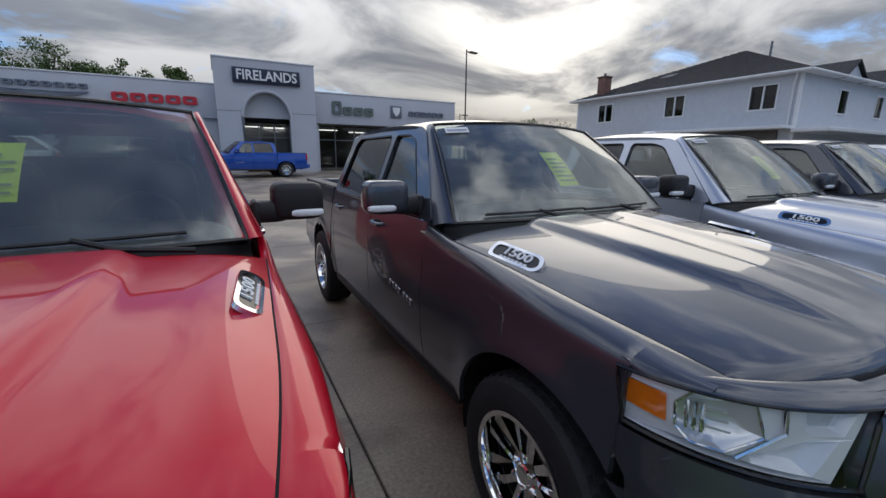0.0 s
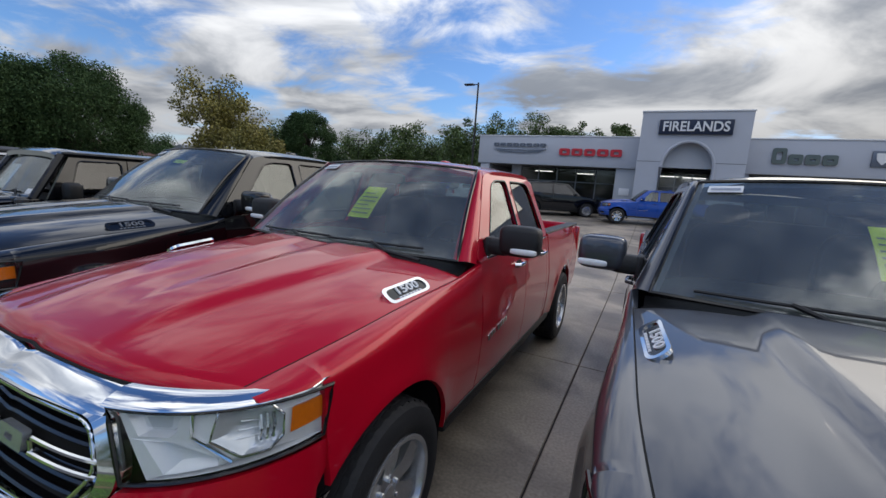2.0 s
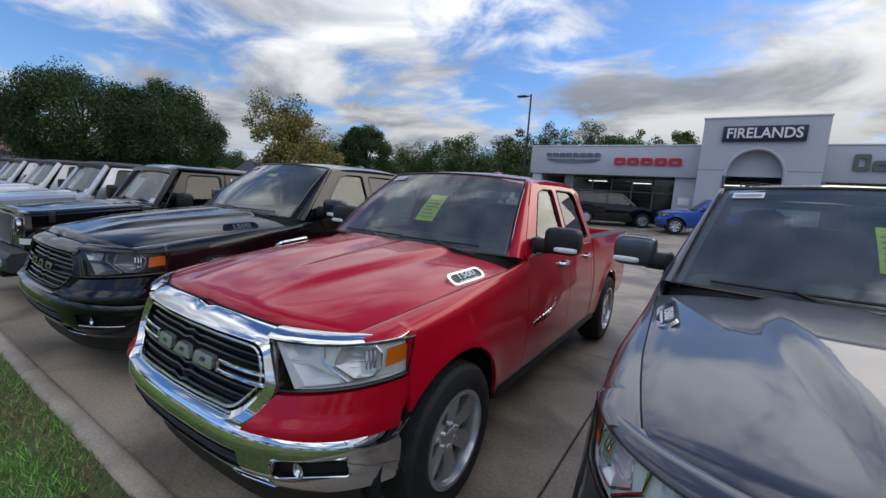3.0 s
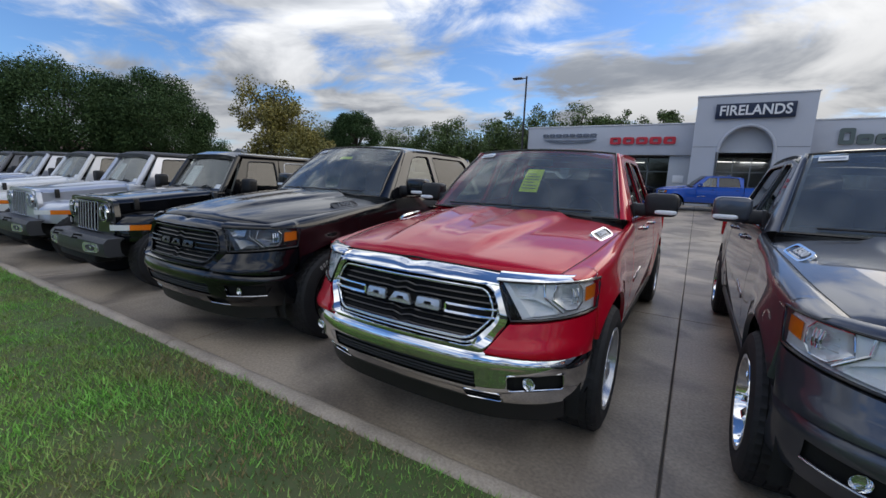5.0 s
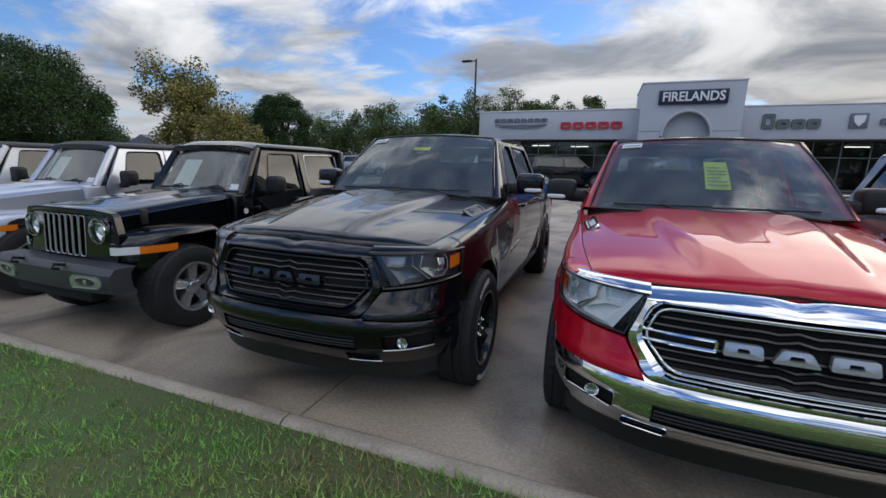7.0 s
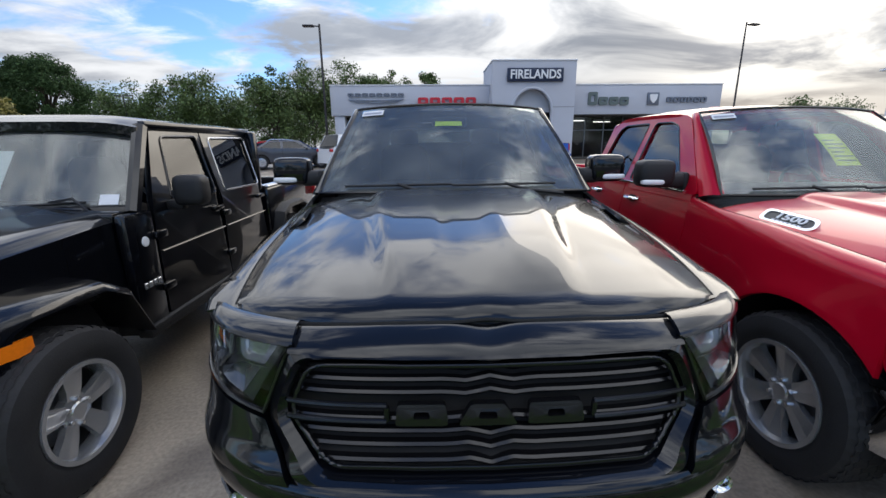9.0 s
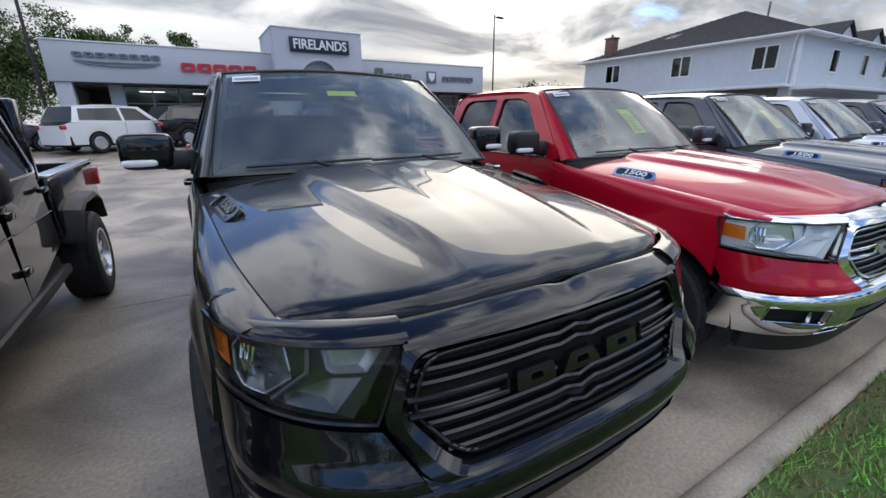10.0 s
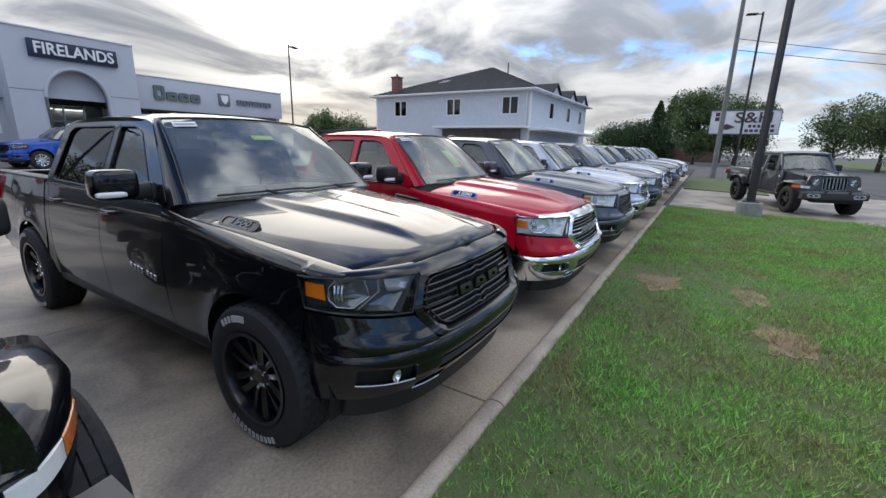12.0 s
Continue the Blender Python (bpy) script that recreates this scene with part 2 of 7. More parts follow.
PANES = (GLASS, TINT, SIDEGLASS, LENS, DARKGLASS)
STUCCO = surf("light_grey_stucco", (0.50, 0.52, 0.57), 0.85, 0.0, var=0.05, scale=0.6, fine=40, bump=0.35)
STUCCO2 = surf("grey_stucco", (0.47, 0.49, 0.52), 0.85, 0.0, var=0.05, scale=0.6, fine=40, bump=0.35)
METALGREY = surf("grey_metal", (0.20, 0.21, 0.22), 0.5, 0.6, var=0.15)
POLEBROWN = surf("dark_bronze_pole", (0.035, 0.032, 0.034), 0.45, 0.3, var=0.2)
NAVY = surf("navy_sign", (0.012, 0.022, 0.055), 0.4, 0.0, var=0.1, bump=0.0)
SIGNWHITE = surf("white_sign", (0.80, 0.80, 0.80), 0.5, 0.0, var=0.04, bump=0.0)
SIGNRED = surf("red_sign", (0.55, 0.02, 0.035), 0.4, 0.0, var=0.05, bump=0.0)
SIGNGREEN = surf("dark_green_sign", (0.11, 0.14, 0.13), 0.4, 0.0, var=0.05, bump=0.0)
SIGNGREY = surf("steel_grey_sign", (0.16, 0.18, 0.22), 0.35, 0.3, var=0.05, bump=0.0)
SIDING = surf("white_vinyl_siding", (0.57, 0.60, 0.65), 0.6, 0.0, var=0.05, bump=0.05)
SHINGLE = surf("dark_roof_shingle", (0.055, 0.055, 0.058), 0.9, 0.0, var=0.3, scale=4, fine=20, bump=0.6, island=0.12)
BRICK = surf("red_brick", (0.20, 0.105, 0.085), 0.85, 0.0, var=0.2, bump=0.3, island=0.2)
TRIMWHITE = surf("white_trim", (0.74, 0.75, 0.76), 0.5, 0.0, var=0.04, bump=0.0)
INTERIOR = surf("showroom_interior", (0.14, 0.13, 0.12), 0.8, 0.0, var=0.3, scale=1.2)
CEILLIGHT = glow("showroom_lamp", (1.0, 0.95, 0.85), 2.5)
BARK = surf("bark", (0.075, 0.06, 0.045), 0.95, 0.0, var=0.3, scale=3, fine=25, bump=0.8)
GALV = surf("weathered_grey_pole", (0.24, 0.235, 0.225), 0.8, 0.0, var=0.2, scale=2, fine=30, bump=0.3)
ROCKCONC = surf("pole_base_concrete", (0.33, 0.32, 0.29), 0.9, 0.0, var=0.25, scale=4, fine=50, bump=0.5)
KERB = surf("kerb_concrete", (0.50, 0.42, 0.33), 0.9, 0.0, var=0.22, scale=2.5, fine=60, bump=0.4)
CONCRETE = surf("lot_concrete", (0.49, 0.405, 0.305), 0.46, 0.0, var=0.26, scale=0.7, fine=45, bump=0.25, pos=True, stain=0.55)
ASPHALT = surf("road_asphalt", (0.11, 0.108, 0.105), 0.85, 0.0, var=0.2, scale=0.4, fine=80, bump=0.4)
SOIL = surf("lawn_soil", (0.055, 0.11, 0.028), 0.95, 0.0, var=0.4, scale=1.3, fine=40, bump=0.6, col2=(0.13, 0.115, 0.055))
JOINT = surf("dark_joint", (0.06, 0.052, 0.045), 0.95, 0.0, var=0.2)
LEAFA = surf("green_leaf", (0.10, 0.155, 0.04), 0.6, 0.0, var=0.3, scale=0.6, bump=0.0, island=0.35)
LEAFB = surf("dark_green_leaf", (0.050, 0.094, 0.032), 0.75, 0.0, var=0.2, scale=0.6, bump=0.0, island=0.22, spec=0.25)
LEAFY = surf("yellowing_leaf", (0.26, 0.21, 0.045), 0.6, 0.0, var=0.3, scale=0.4, bump=0.0, island=0.35, col2=(0.07, 0.09, 0.025))
GRASS = surf("grass_blade", (0.185, 0.42, 0.07), 0.7, 0.0, var=0.3, scale=1.3, bump=0.0, island=0.5, col2=(0.28, 0.29, 0.10), band=(0.40, 0.56))
DRYGRASS = surf("dry_grass_blade", (0.36, 0.28, 0.13), 0.8, 0.0, var=0.3, scale=0.9, bump=0.0, island=0.3)


# ---- mesh kit: a shape is (vertices, faces) ----
def solid(V, F, off):
    """Gives an open sheet a thickness: off is a vector, or a function of a vertex."""
    V = [Vector(v) for v in V]
    k = len(V)
    back = [v + (off(v) if callable(off) else Vector(off)) for v in V]
    seen = {}
    for f in F:
        for a, b in zip(f, f[1:] + f[:1]):
            seen[(a, b)] = 1
    rim = [(b, a, a + k, b + k) for a, b in seen if (b, a) not in seen]
    return V + back, F + [tuple(i + k for i in reversed(f)) for f in F] + rim


def grid(us, vs, fn, off=None, cut=None):
    V = [Vector(fn(u, v)) for v in vs for u in us]
    n = len(us)
    F = []
    for j in range(len(vs) - 1):
        for i in range(n - 1):
            if cut and cut((us[i] + us[i + 1]) / 2, (vs[j] + vs[j + 1]) / 2):
                continue
            F.append((j * n + i, j * n + i + 1, (j + 1) * n + i + 1, (j + 1) * n + i))
    return solid(V, F, off) if off is not None else (V, F)


def lin(a, b, n):
    return [a + (b - a) * i / (n - 1) for i in range(n)]


def join(*shapes):
    V, F = [], []
    for v, f in shapes:
        k = len(V)
        V += list(v)
        F += [tuple(i + k for i in q) for q in f]
    return V, F


def moved(shape, m):
    return [m @ Vector(v) for v in shape[0]], shape[1]


def slab(outer, holes, place, off):
    """A flat sheet with holes: outlines in two numbers, laid out by place(a, b)."""
    from mathutils.geometry import tessellate_polygon
    loops = [outer] + list(holes)
    flat = [p for lp in loops for p in lp]
    tris = tessellate_polygon([[Vector((a, b, 0)) for a, b in lp] for lp in loops])
    F = []
    for t in tris:
        (ax, ay), (bx, by), (cx, cy) = (flat[i] for i in t)
        F.append(tuple(t) if (bx - ax) * (cy - ay) - (by - ay) * (cx - ax) > 0 else (t[0], t[2], t[1]))
    return solid([place(a, b) for a, b in flat], F, off)


def box(x0, x1, y0, y1, z0, z1, b=0.01, seg=2):
    bm = bmesh.new()
    bmesh.ops.create_cube(bm, size=1.0)
    for v in bm.verts:
        v.co = Vector(((x0 + x1) / 2 + v.co.x * (x1 - x0), (y0 + y1) / 2 + v.co.y * (y1 - y0), (z0 + z1) / 2 + v.co.z * (z1 - z0)))
    if b:
        bmesh.ops.bevel(bm, geom=bm.edges[:], offset=min(b, abs(x1 - x0) / 2.1, abs(y1 - y0) / 2.1, abs(z1 - z0) / 2.1), segments=seg, affect="EDGES", profile=0.5)
    bm.verts.index_update()
    out = [v.co.copy() for v in bm.verts], [tuple(v.index for v in f.verts) for f in bm.faces]
    bm.free()
    return out


def lathe(profile, n=32, axis="x", close=False):
    V, F = [], []
    k = len(profile)
    for i in range(n):
        a = 2 * math.pi * i / n
        c, s = math.cos(a), math.sin(a)
        for r, h in profile:
            V.append(Vector((h, r * c, r * s)) if axis == "x" else Vector((r * c, h, r * s)) if axis == "y" else Vector((r * c, r * s, h)))
    for i in range(n):
        j = (i + 1) % n
        for q in range(k if close else k - 1):
            w = (q + 1) % k
            F.append((i * k + q, i * k + w, j * k + w, j * k + q))
    return V, F


def tube(pts, r, n=8, loop=False):
    pts = [Vector(p) for p in pts]
    V, F = [], []
    m = len(pts)
    for i, p in enumerate(pts):
        a = pts[(i - 1) % m] if loop else pts[max(i - 1, 0)]
        b = pts[(i + 1) % m] if loop else pts[min(i + 1, m - 1)]
        d = (b - a).normalized()
        s = d.cross(Vector((0, 0, 1)))
        if s.length < 1e-3:
            s = d.cross(Vector((1, 0, 0)))
        s.normalize()
        t = s.cross(d)
        rr = r[i] if isinstance(r, (list, tuple)) else r
        for k in range(n):
            q = 2 * math.pi * k / n
            V.append(p + s * rr * math.cos(q) + t * rr * math.sin(q))
    for i in range(m if loop else m - 1):
        j = (i + 1) % m
        for k in range(n):
            w = (k + 1) % n
            F.append((i * n + k, i * n + w, j * n + w, j * n + k))
    if not loop:
        F.append(tuple(range(n)))
        F.append(tuple((m - 1) * n + k for k in range(n)))
    return V, F


def blob(c, s, e=0.5, n=14):
    """A rounded block: a superellipsoid of half sizes s; e near 0 is boxy, 1 an ellipsoid."""
    def p(v):
        return math.copysign(abs(v) ** e, v)
    V, F = [], []
    for j in range(n + 1):
        a = -math.pi / 2 + math.pi * j / n
        for i in range(2 * n):
            b = math.pi * i / n
            V.append(Vector((c[0] + s[0] * p(math.cos(a)) * p(math.cos(b)), c[1] + s[1] * p(math.cos(a)) * p(math.sin(b)), c[2] + s[2] * p(math.sin(a)))))
    for j in range(n):
        for i in range(2 * n):
            k = (i + 1) % (2 * n)
            F.append((j * 2 * n + i, j * 2 * n + k, (j + 1) * 2 * n + k, (j + 1) * 2 * n + i))
    return V, F


def make_mesh(name, shape, mat, sharp=35, outward=None):
    me = bpy.data.meshes.new(name)
    me.from_pydata([tuple(v) for v in shape[0]], [], shape[1])
    bm = bmesh.new()
    bm.from_mesh(me)
    bmesh.ops.remove_doubles(bm, verts=bm.verts[:], dist=1e-5)
    bmesh.ops.recalc_face_normals(bm, faces=bm.faces[:])
    bm.to_mesh(me)
    bm.free()
    if outward is not None and sum((f.normal.dot(outward) * f.area for f in me.polygons)) < 0:
        me.flip_normals()
    me.shade_smooth()
    me.set_sharp_from_angle(angle=radians(sharp))
    me.materials.append(mat)
    return me


def part(name, shape, mat, parent, label="", m=None, sharp=35, outward=None):
    me = shape if isinstance(shape, bpy.types.Mesh) else make_mesh(name, shape, mat, sharp, outward)
    ob = new(name, me)
    ob.parent = parent
    if me.materials[0] in PANES:
        ob.visible_shadow = False
    if m is not None:
        ob.matrix_local = m
    if label:
        tagged(ob, label)
    return ob


def thing(name, label, category, m=None, group="", kind=""):
    ob = new(name)
    ob.empty_display_size = 0.2
    if m is not None:
        ob.matrix_world = m
    return tagged(ob, label, category, group, kind)


def piece(name, shape, mat, label, category, m=None, group="", kind="", sharp=35):
    ob = new(name, make_mesh(name, shape, mat, sharp))
    if m is not None:
        ob.matrix_world = m
    return tagged(ob, label, category, group, kind)


def letters(text, size, depth, bold=0.0):
    """The built-in font as a shape in the x-z plane, centred, facing -y."""
    cu = bpy.data.curves.new("letters", "FONT")
    cu.body, cu.size, cu.extrude, cu.offset = text, size, depth / 2, bold
    cu.align_x, cu.align_y = "CENTER", "CENTER"
    cu.resolution_u = 3
    ob = bpy.data.objects.new("letters", cu)
    scene.collection.objects.link(ob)
    me = ob.evaluated_get(bpy.context.evaluated_depsgraph_get()).to_mesh()
    V = [Vector((v.co.x, -v.co.z, v.co.y)) for v in me.vertices]
    F = [tuple(p.vertices) for p in me.polygons]
    bpy.data.objects.remove(ob)
    bpy.data.curves.remove(cu)
    return V, F


def smooth(a, b, x):
    t = min(max((x - a) / (b - a), 0), 1)
    return t * t * (3 - 2 * t)


def curve(xs, ys):
    """A smooth line through the given knots."""
    def f(x):
        if x <= xs[0]:
            return ys[0]
        if x >= xs[-1]:
            return ys[-1]
        i = max(k for k in range(len(xs)) if xs[k] <= x)
        def slope(k):
            if k == 0:
                return (ys[1] - ys[0]) / (xs[1] - xs[0])
            if k == len(xs) - 1:
                return (ys[-1] - ys[-2]) / (xs[-1] - xs[-2])
            return (ys[k + 1] - ys[k - 1]) / (xs[k + 1] - xs[k - 1])
        h = xs[i + 1] - xs[i]
        t = (x - xs[i]) / h
        return ((2 * t**3 - 3 * t**2 + 1) * ys[i] + (t**3 - 2 * t**2 + t) * h * slope(i) + (3 * t**2 - 2 * t**3) * ys[i + 1] + (t**3 - t**2) * h * slope(i + 1))
    return f


# ---- pickup: x across, y back from the nose, z up ----
PLAN_X = [0.0, 0.30, 0.50, 0.65, 0.78, 0.88, 0.945, 0.975, 0.985]
PLAN_Y = [0.0, 0.010, 0.035, 0.085, 0.165, 0.275, 0.40, 0.52, 0.60]
_knots = [i / 8 for i in range(9)]
_px, _py = curve(_knots, PLAN_X), curve(_knots, PLAN_Y)
_fine = [(_px(i / 200), _py(i / 200)) for i in range(201)]
_arc = [0.0]
for _i in range(200):
    _arc.append(_arc[-1] + math.hypot(_fine[_i + 1][0] - _fine[_i][0], _fine[_i + 1][1] - _fine[_i][1]))
NOSE_END = _arc[-1]
_fx, _fy = np.array([p[0] for p in _fine]), np.array([p[1] for p in _fine])


def nose(s):
    """The plan of the nose at arc length s from its middle."""
    a = abs(s)
    return math.copysign(float(np.interp(a, _arc, _fx)), s), float(np.interp(a, _arc, _fy))


def arc_at(x):
    return float(np.interp(abs(x), _fx, _arc))


def nose_y(x):
    return float(np.interp(abs(x), _fx, _fy))


lean = curve([0.40, 0.48, 0.60, 0.74, 0.80, 0.92, 1.10, 1.20], [0.07, 0.03, 0.0, 0.0, 0.05, 0.085, 0.13, 0.16])


def front(s, z, dy=0.0):
    x, y = nose(s)
    return Vector((x, y + lean(z) + dy, z))


AXLE_F, AXLE_R, TYRE_R, ARCH_R = 1.00, 4.66, 0.412, 0.508
LENGTH = 5.96
hood_mid = curve([0.10, 0.30, 0.60, 1.0, 1.4, 1.75], [1.135, 1.185, 1.235, 1.285, 1.325, 1.350])
hood_edge = curve([0.16, 0.40, 0.80, 1.2, 1.7, 2.0], [0.735, 0.800, 0.865, 0.895, 0.925, 0.935])
wide = curve([0.37, 0.50, 0.66, 1.0, 1.6, 2.0, 4.0, 5.2, 5.8], [0.900, 0.960, 0.985, 1.012, 1.000, 0.998, 1.000, 0.995, 0.970])
tuck = curve([0.45, 0.60, 0.80, 1.00, 1.05, 1.18, 1.34], [-0.035, -0.012, 0.0, -0.004, -0.012, -0.030, -0.058])


def side_x(y, z):
    w = wide(y) + tuck(z)
    for ya in (AXLE_F, AXLE_R):
        d = math.hypot(y - ya, z - 0.42)
        w += 0.022 * math.exp(-(((d - ARCH_R) / 0.06) ** 2)) * (1 - smooth(0.95, 1.1, z))
    return w


def arch(y, low):
    for ya in (AXLE_F, AXLE_R):
        d = abs(y - ya)
        if d < ARCH_R:
            return max(low, 0.43 + math.sqrt(ARCH_R**2 - d * d) * 0.97)
    return low


def hood_z(x, y):
    e = hood_edge(y)
    u = min(abs(x) / e, 1)
    d0 = 0.27 + 0.17 * smooth(0.2, 1.6, y)
    rise = 0.034 * smooth(0.15, 0.7, y)
    z = hood_mid(y) - 0.035 * u * u - 0.055 * u**5
    z += rise * (1 - smooth(d0, d0 + 0.085, abs(x)))
    z -= 0.010 * (1 - smooth(0.08, 0.15, abs(x))) * smooth(0.3, 0.9, y)
    return z


def hood_point(u, v):
    yf = 0.205 + nose_y(abs(u) * 0.80) + 0.012 * math.exp(-((u / 0.07) ** 2))
    yr = 1.62 + 0.13 * u * u
    y = yf + v * (yr - yf)
    x = u * hood_edge(y)
    z = hood_z(x, y) - 0.030 * max(0, 1 - v / 0.035) ** 2
    if v > 0.97:
        z -= 0.012 * ((v - 0.97) / 0.03) ** 2
    return Vector((x, y, z))


def fender_point(y, v, sg):
    low = 1.10 if y < 0.60 else arch(y, 0.47)
    ze = hood_z(hood_edge(y), y) if y < 1.74 else hood_z(hood_edge(1.74), 1.74) + (y - 1.74) * 0.16
    ex, top = hood_edge(y) + 0.007, min(1.09, ze - 0.03)
    top = max(top, low)
    if v <= 0.6:
        z = low + (top - low) * v / 0.6
        return Vector((sg * side_x(y, z), y, z))
    t = (v - 0.6) / 0.4
    ax, az = side_x(y, top), top
    cx, cz = ax - 0.004, ze - 0.004
    x = (1 - t) ** 2 * ax + 2 * t * (1 - t) * cx + t * t * ex
    z = (1 - t) ** 2 * az + 2 * t * (1 - t) * cz + t * t * ze
    return Vector((sg * x, y, z))


def spread(a, b, step):
    """Even steps from a to b, finer round the wheel arches."""
    ys = set(lin(a, b, max(3, int((b - a) / step) + 1)))
    for ya in (AXLE_F, AXLE_R):
        for k in range(25):
            y = ya - ARCH_R * math.cos(math.pi * k / 24)
            if a < y < b:
                ys.add(y)
        for y in (ya - ARCH_R - 0.002, ya + ARCH_R + 0.002):
            if a < y < b:
                ys.add(y)
    return sorted(ys)


BELT = curve([1.9, 3.0, 4.2], [1.310, 1.325, 1.340])


def cab_x(z):
    return 0.944 - 0.395 * (z - 1.32) - 0.10 * max(0, z - 1.70) ** 2


def panel_side(y0, y1, sg, top, low=0.47, step=0.12):
    """A piece of the body's flank with a rolled edge and the wheel arch cut out."""
    vs = [0, 0.03, 0.12, 0.25, 0.4, 0.55, 0.7, 0.82, 0.92, 1.0]
    return grid(spread(y0, y1, step), vs, lambda y, v: (lambda z: Vector((sg * side_x(y, z), y, z)))(arch(y, low) + (top(y) - arch(y, low)) * v), lambda p: Vector((-sg * 0.03, 0, 0)))


def round_poly(pts, r=0.05, n=4):
    out = []
    k = len(pts)
    for i in range(k):
        p, a, b = Vector(pts[i]), Vector(pts[i - 1]), Vector(pts[(i + 1) % k])
        ra, rb = min(r, (a - p).length * 0.45), min(r, (b - p).length * 0.45)
        q0, q1 = p + (a - p).normalized() * ra, p + (b - p).normalized() * rb
        for j in range(n + 1):
            t = j / n
            q = q0 * (1 - t) ** 2 + p * 2 * t * (1 - t) + q1 * t * t
            out.append((q.x, q.y))
    return out


_wheel_cache = {}


def wheel_meshes(style):
    """Tyre, rim, hub and lettering, axis along x, face to +x."""
    if style in _wheel_cache:
        return _wheel_cache[style]
    R, w = TYRE_R, 0.138
    jeep = style.startswith("jeep")
    rim_r = 0.236 if jeep else 0.258
    rim_mat = {"silver": SATIN, "chrome": CHROME, "black": GLOSSBLACK, "jeep": SATIN, "jeep_black": GLOSSBLACK}[style]
    prof = [(rim_r - 0.01, -w + 0.02), (rim_r + 0.03, -w - 0.006), (R - 0.08, -w - 0.012), (R - 0.025, -w + 0.004), (R - 0.004, -w + 0.03), (R, -w * 0.5), (R, w * 0.5), (R - 0.004, w - 0.03), (R - 0.025, w - 0.004), (R - 0.08, w + 0.012), (rim_r + 0.03, w + 0.006), (rim_r - 0.01, w - 0.02)]
    prof = prof[:5] + [(R, -0.112), (R, -0.086), (R - 0.010, -0.082), (R, -0.078), (R + 0.003, -0.034), (R - 0.010, -0.030), (R + 0.003, -0.026), (R + 0.003, 0.026), (R - 0.010, 0.030), (R + 0.003, 0.034), (R, 0.078), (R - 0.010, 0.082), (R, 0.086), (R, 0.112)] + prof[7:]
    n_t, k_t = 132, len(prof)
    tyre = lathe(prof, n_t)
    for i in range(n_t):
        for q in range(4, k_t - 4):
            r_, h_ = prof[q]
            if r_ > R - 0.006 and (i + (q // 3)) % 3 == 0:
                a = 2 * math.pi * i / n_t
                tyre[0][i * k_t + q] = Vector((h_, (r_ - 0.009) * math.cos(a), (r_ - 0.009) * math.sin(a)))
    barrel = lathe([(rim_r, w - 0.012), (rim_r + 0.012, w - 0.004), (rim_r + 0.010, w + 0.006), (rim_r - 0.012, w + 0.004), (rim_r - 0.022, w - 0.03), (rim_r - 0.035, -w + 0.03), (rim_r, -w + 0.012)], 48)
    spokes = []
    count = 5 if jeep else 6
    for i in range(count):
        m = Matrix.Rotation(2 * math.pi * i / count, 4, "X")
        for sg in (-1, 1):
            if jeep:
                pts = [(0.0, 0.05), (0.036, 0.055), (0.044, 0.12), (0.060, rim_r - 0.016), (0.0, rim_r - 0.016)]
            elif style == "silver":
                pts = [(0.0, 0.05), (0.040, 0.055), (0.050, 0.14), (0.074, rim_r - 0.016), (0.0, rim_r - 0.016)]
            else:
                pts = [(0.002, 0.05), (0.036, 0.055), (0.075, rim_r - 0.016), (0.030, rim_r - 0.016), (0.018, 0.14)]
            pts = [(sg * a, b) for a, b in (pts if sg > 0 else pts)]
            if sg < 0:
                pts = pts[::-1]
            s = slab(pts, [], lambda a, b: Vector((w - 0.022 - 0.045 * (1 - b / rim_r) ** 2 - abs(a) * 0.12, a, b)), (-0.035, 0, 0))
            spokes.append(moved(s, m))
    hub = join(lathe([(0.0, w - 0.035), (0.038, w - 0.036), (0.046, w - 0.044), (0.085, w - 0.052), (0.088, w - 0.09)], 28))
    rim = make_mesh("rim", join(barrel, *spokes, hub), rim_mat, 30, Vector((1, 0, 0)))
    nuts = [moved(lathe([(0.0, w - 0.028), (0.009, w - 0.030), (0.011, w - 0.036), (0.011, w - 0.06)], 6), Matrix.Translation((0, 0.065 * math.cos(2 * math.pi * i / 6 + 0.5), 0.065 * math.sin(2 * math.pi * i / 6 + 0.5)))) for i in range(6 if not jeep else 5)]
    nut = [make_mesh("lug_nut", q, CHROME if style != "jeep_black" else SATIN) for q in nuts]
    disc = make_mesh("brake_disc", lathe([(0.0, 0.0), (0.06, 0.0), (0.17, -0.02), (0.17, -0.04), (0.0, -0.04)], 32), METALGREY)
    back = make_mesh("inner_rim", lathe([(rim_r - 0.03, w - 0.09), (0.17, -0.05), (0.0, -0.055)], 32), DARK)
    text = None
    if style == "black":
        bars = []
        for start, count_l in ((0.62, 6), (0.25, 3), (3.62, 11)):
            for i in range(count_l):
                a = start - i * 0.105 * (1 if start < 3 else -1) * (1 if start > 3 else -1) * -1
                ring = [(-0.010, -0.018), (0.010, -0.018), (0.010, 0.018), (-0.010, 0.018)]
                hole = [(-0.005, -0.012), (-0.005, 0.012), (0.005, 0.012), (0.005, -0.012)]
                s = slab(ring, [hole], lambda p, q: Vector((w + 0.013, p, R - 0.066 + q)), (-0.003, 0, 0))
                bars.append(moved(s, Matrix.Rotation(a, 4, "X")))
        text = [make_mesh("raised_letter", q, WHITELETTER) for q in bars]
    _wheel_cache[style] = (make_mesh("tyre", tyre, RUBBER, 30), rim, nut, disc, back, text)
    return _wheel_cache[style]


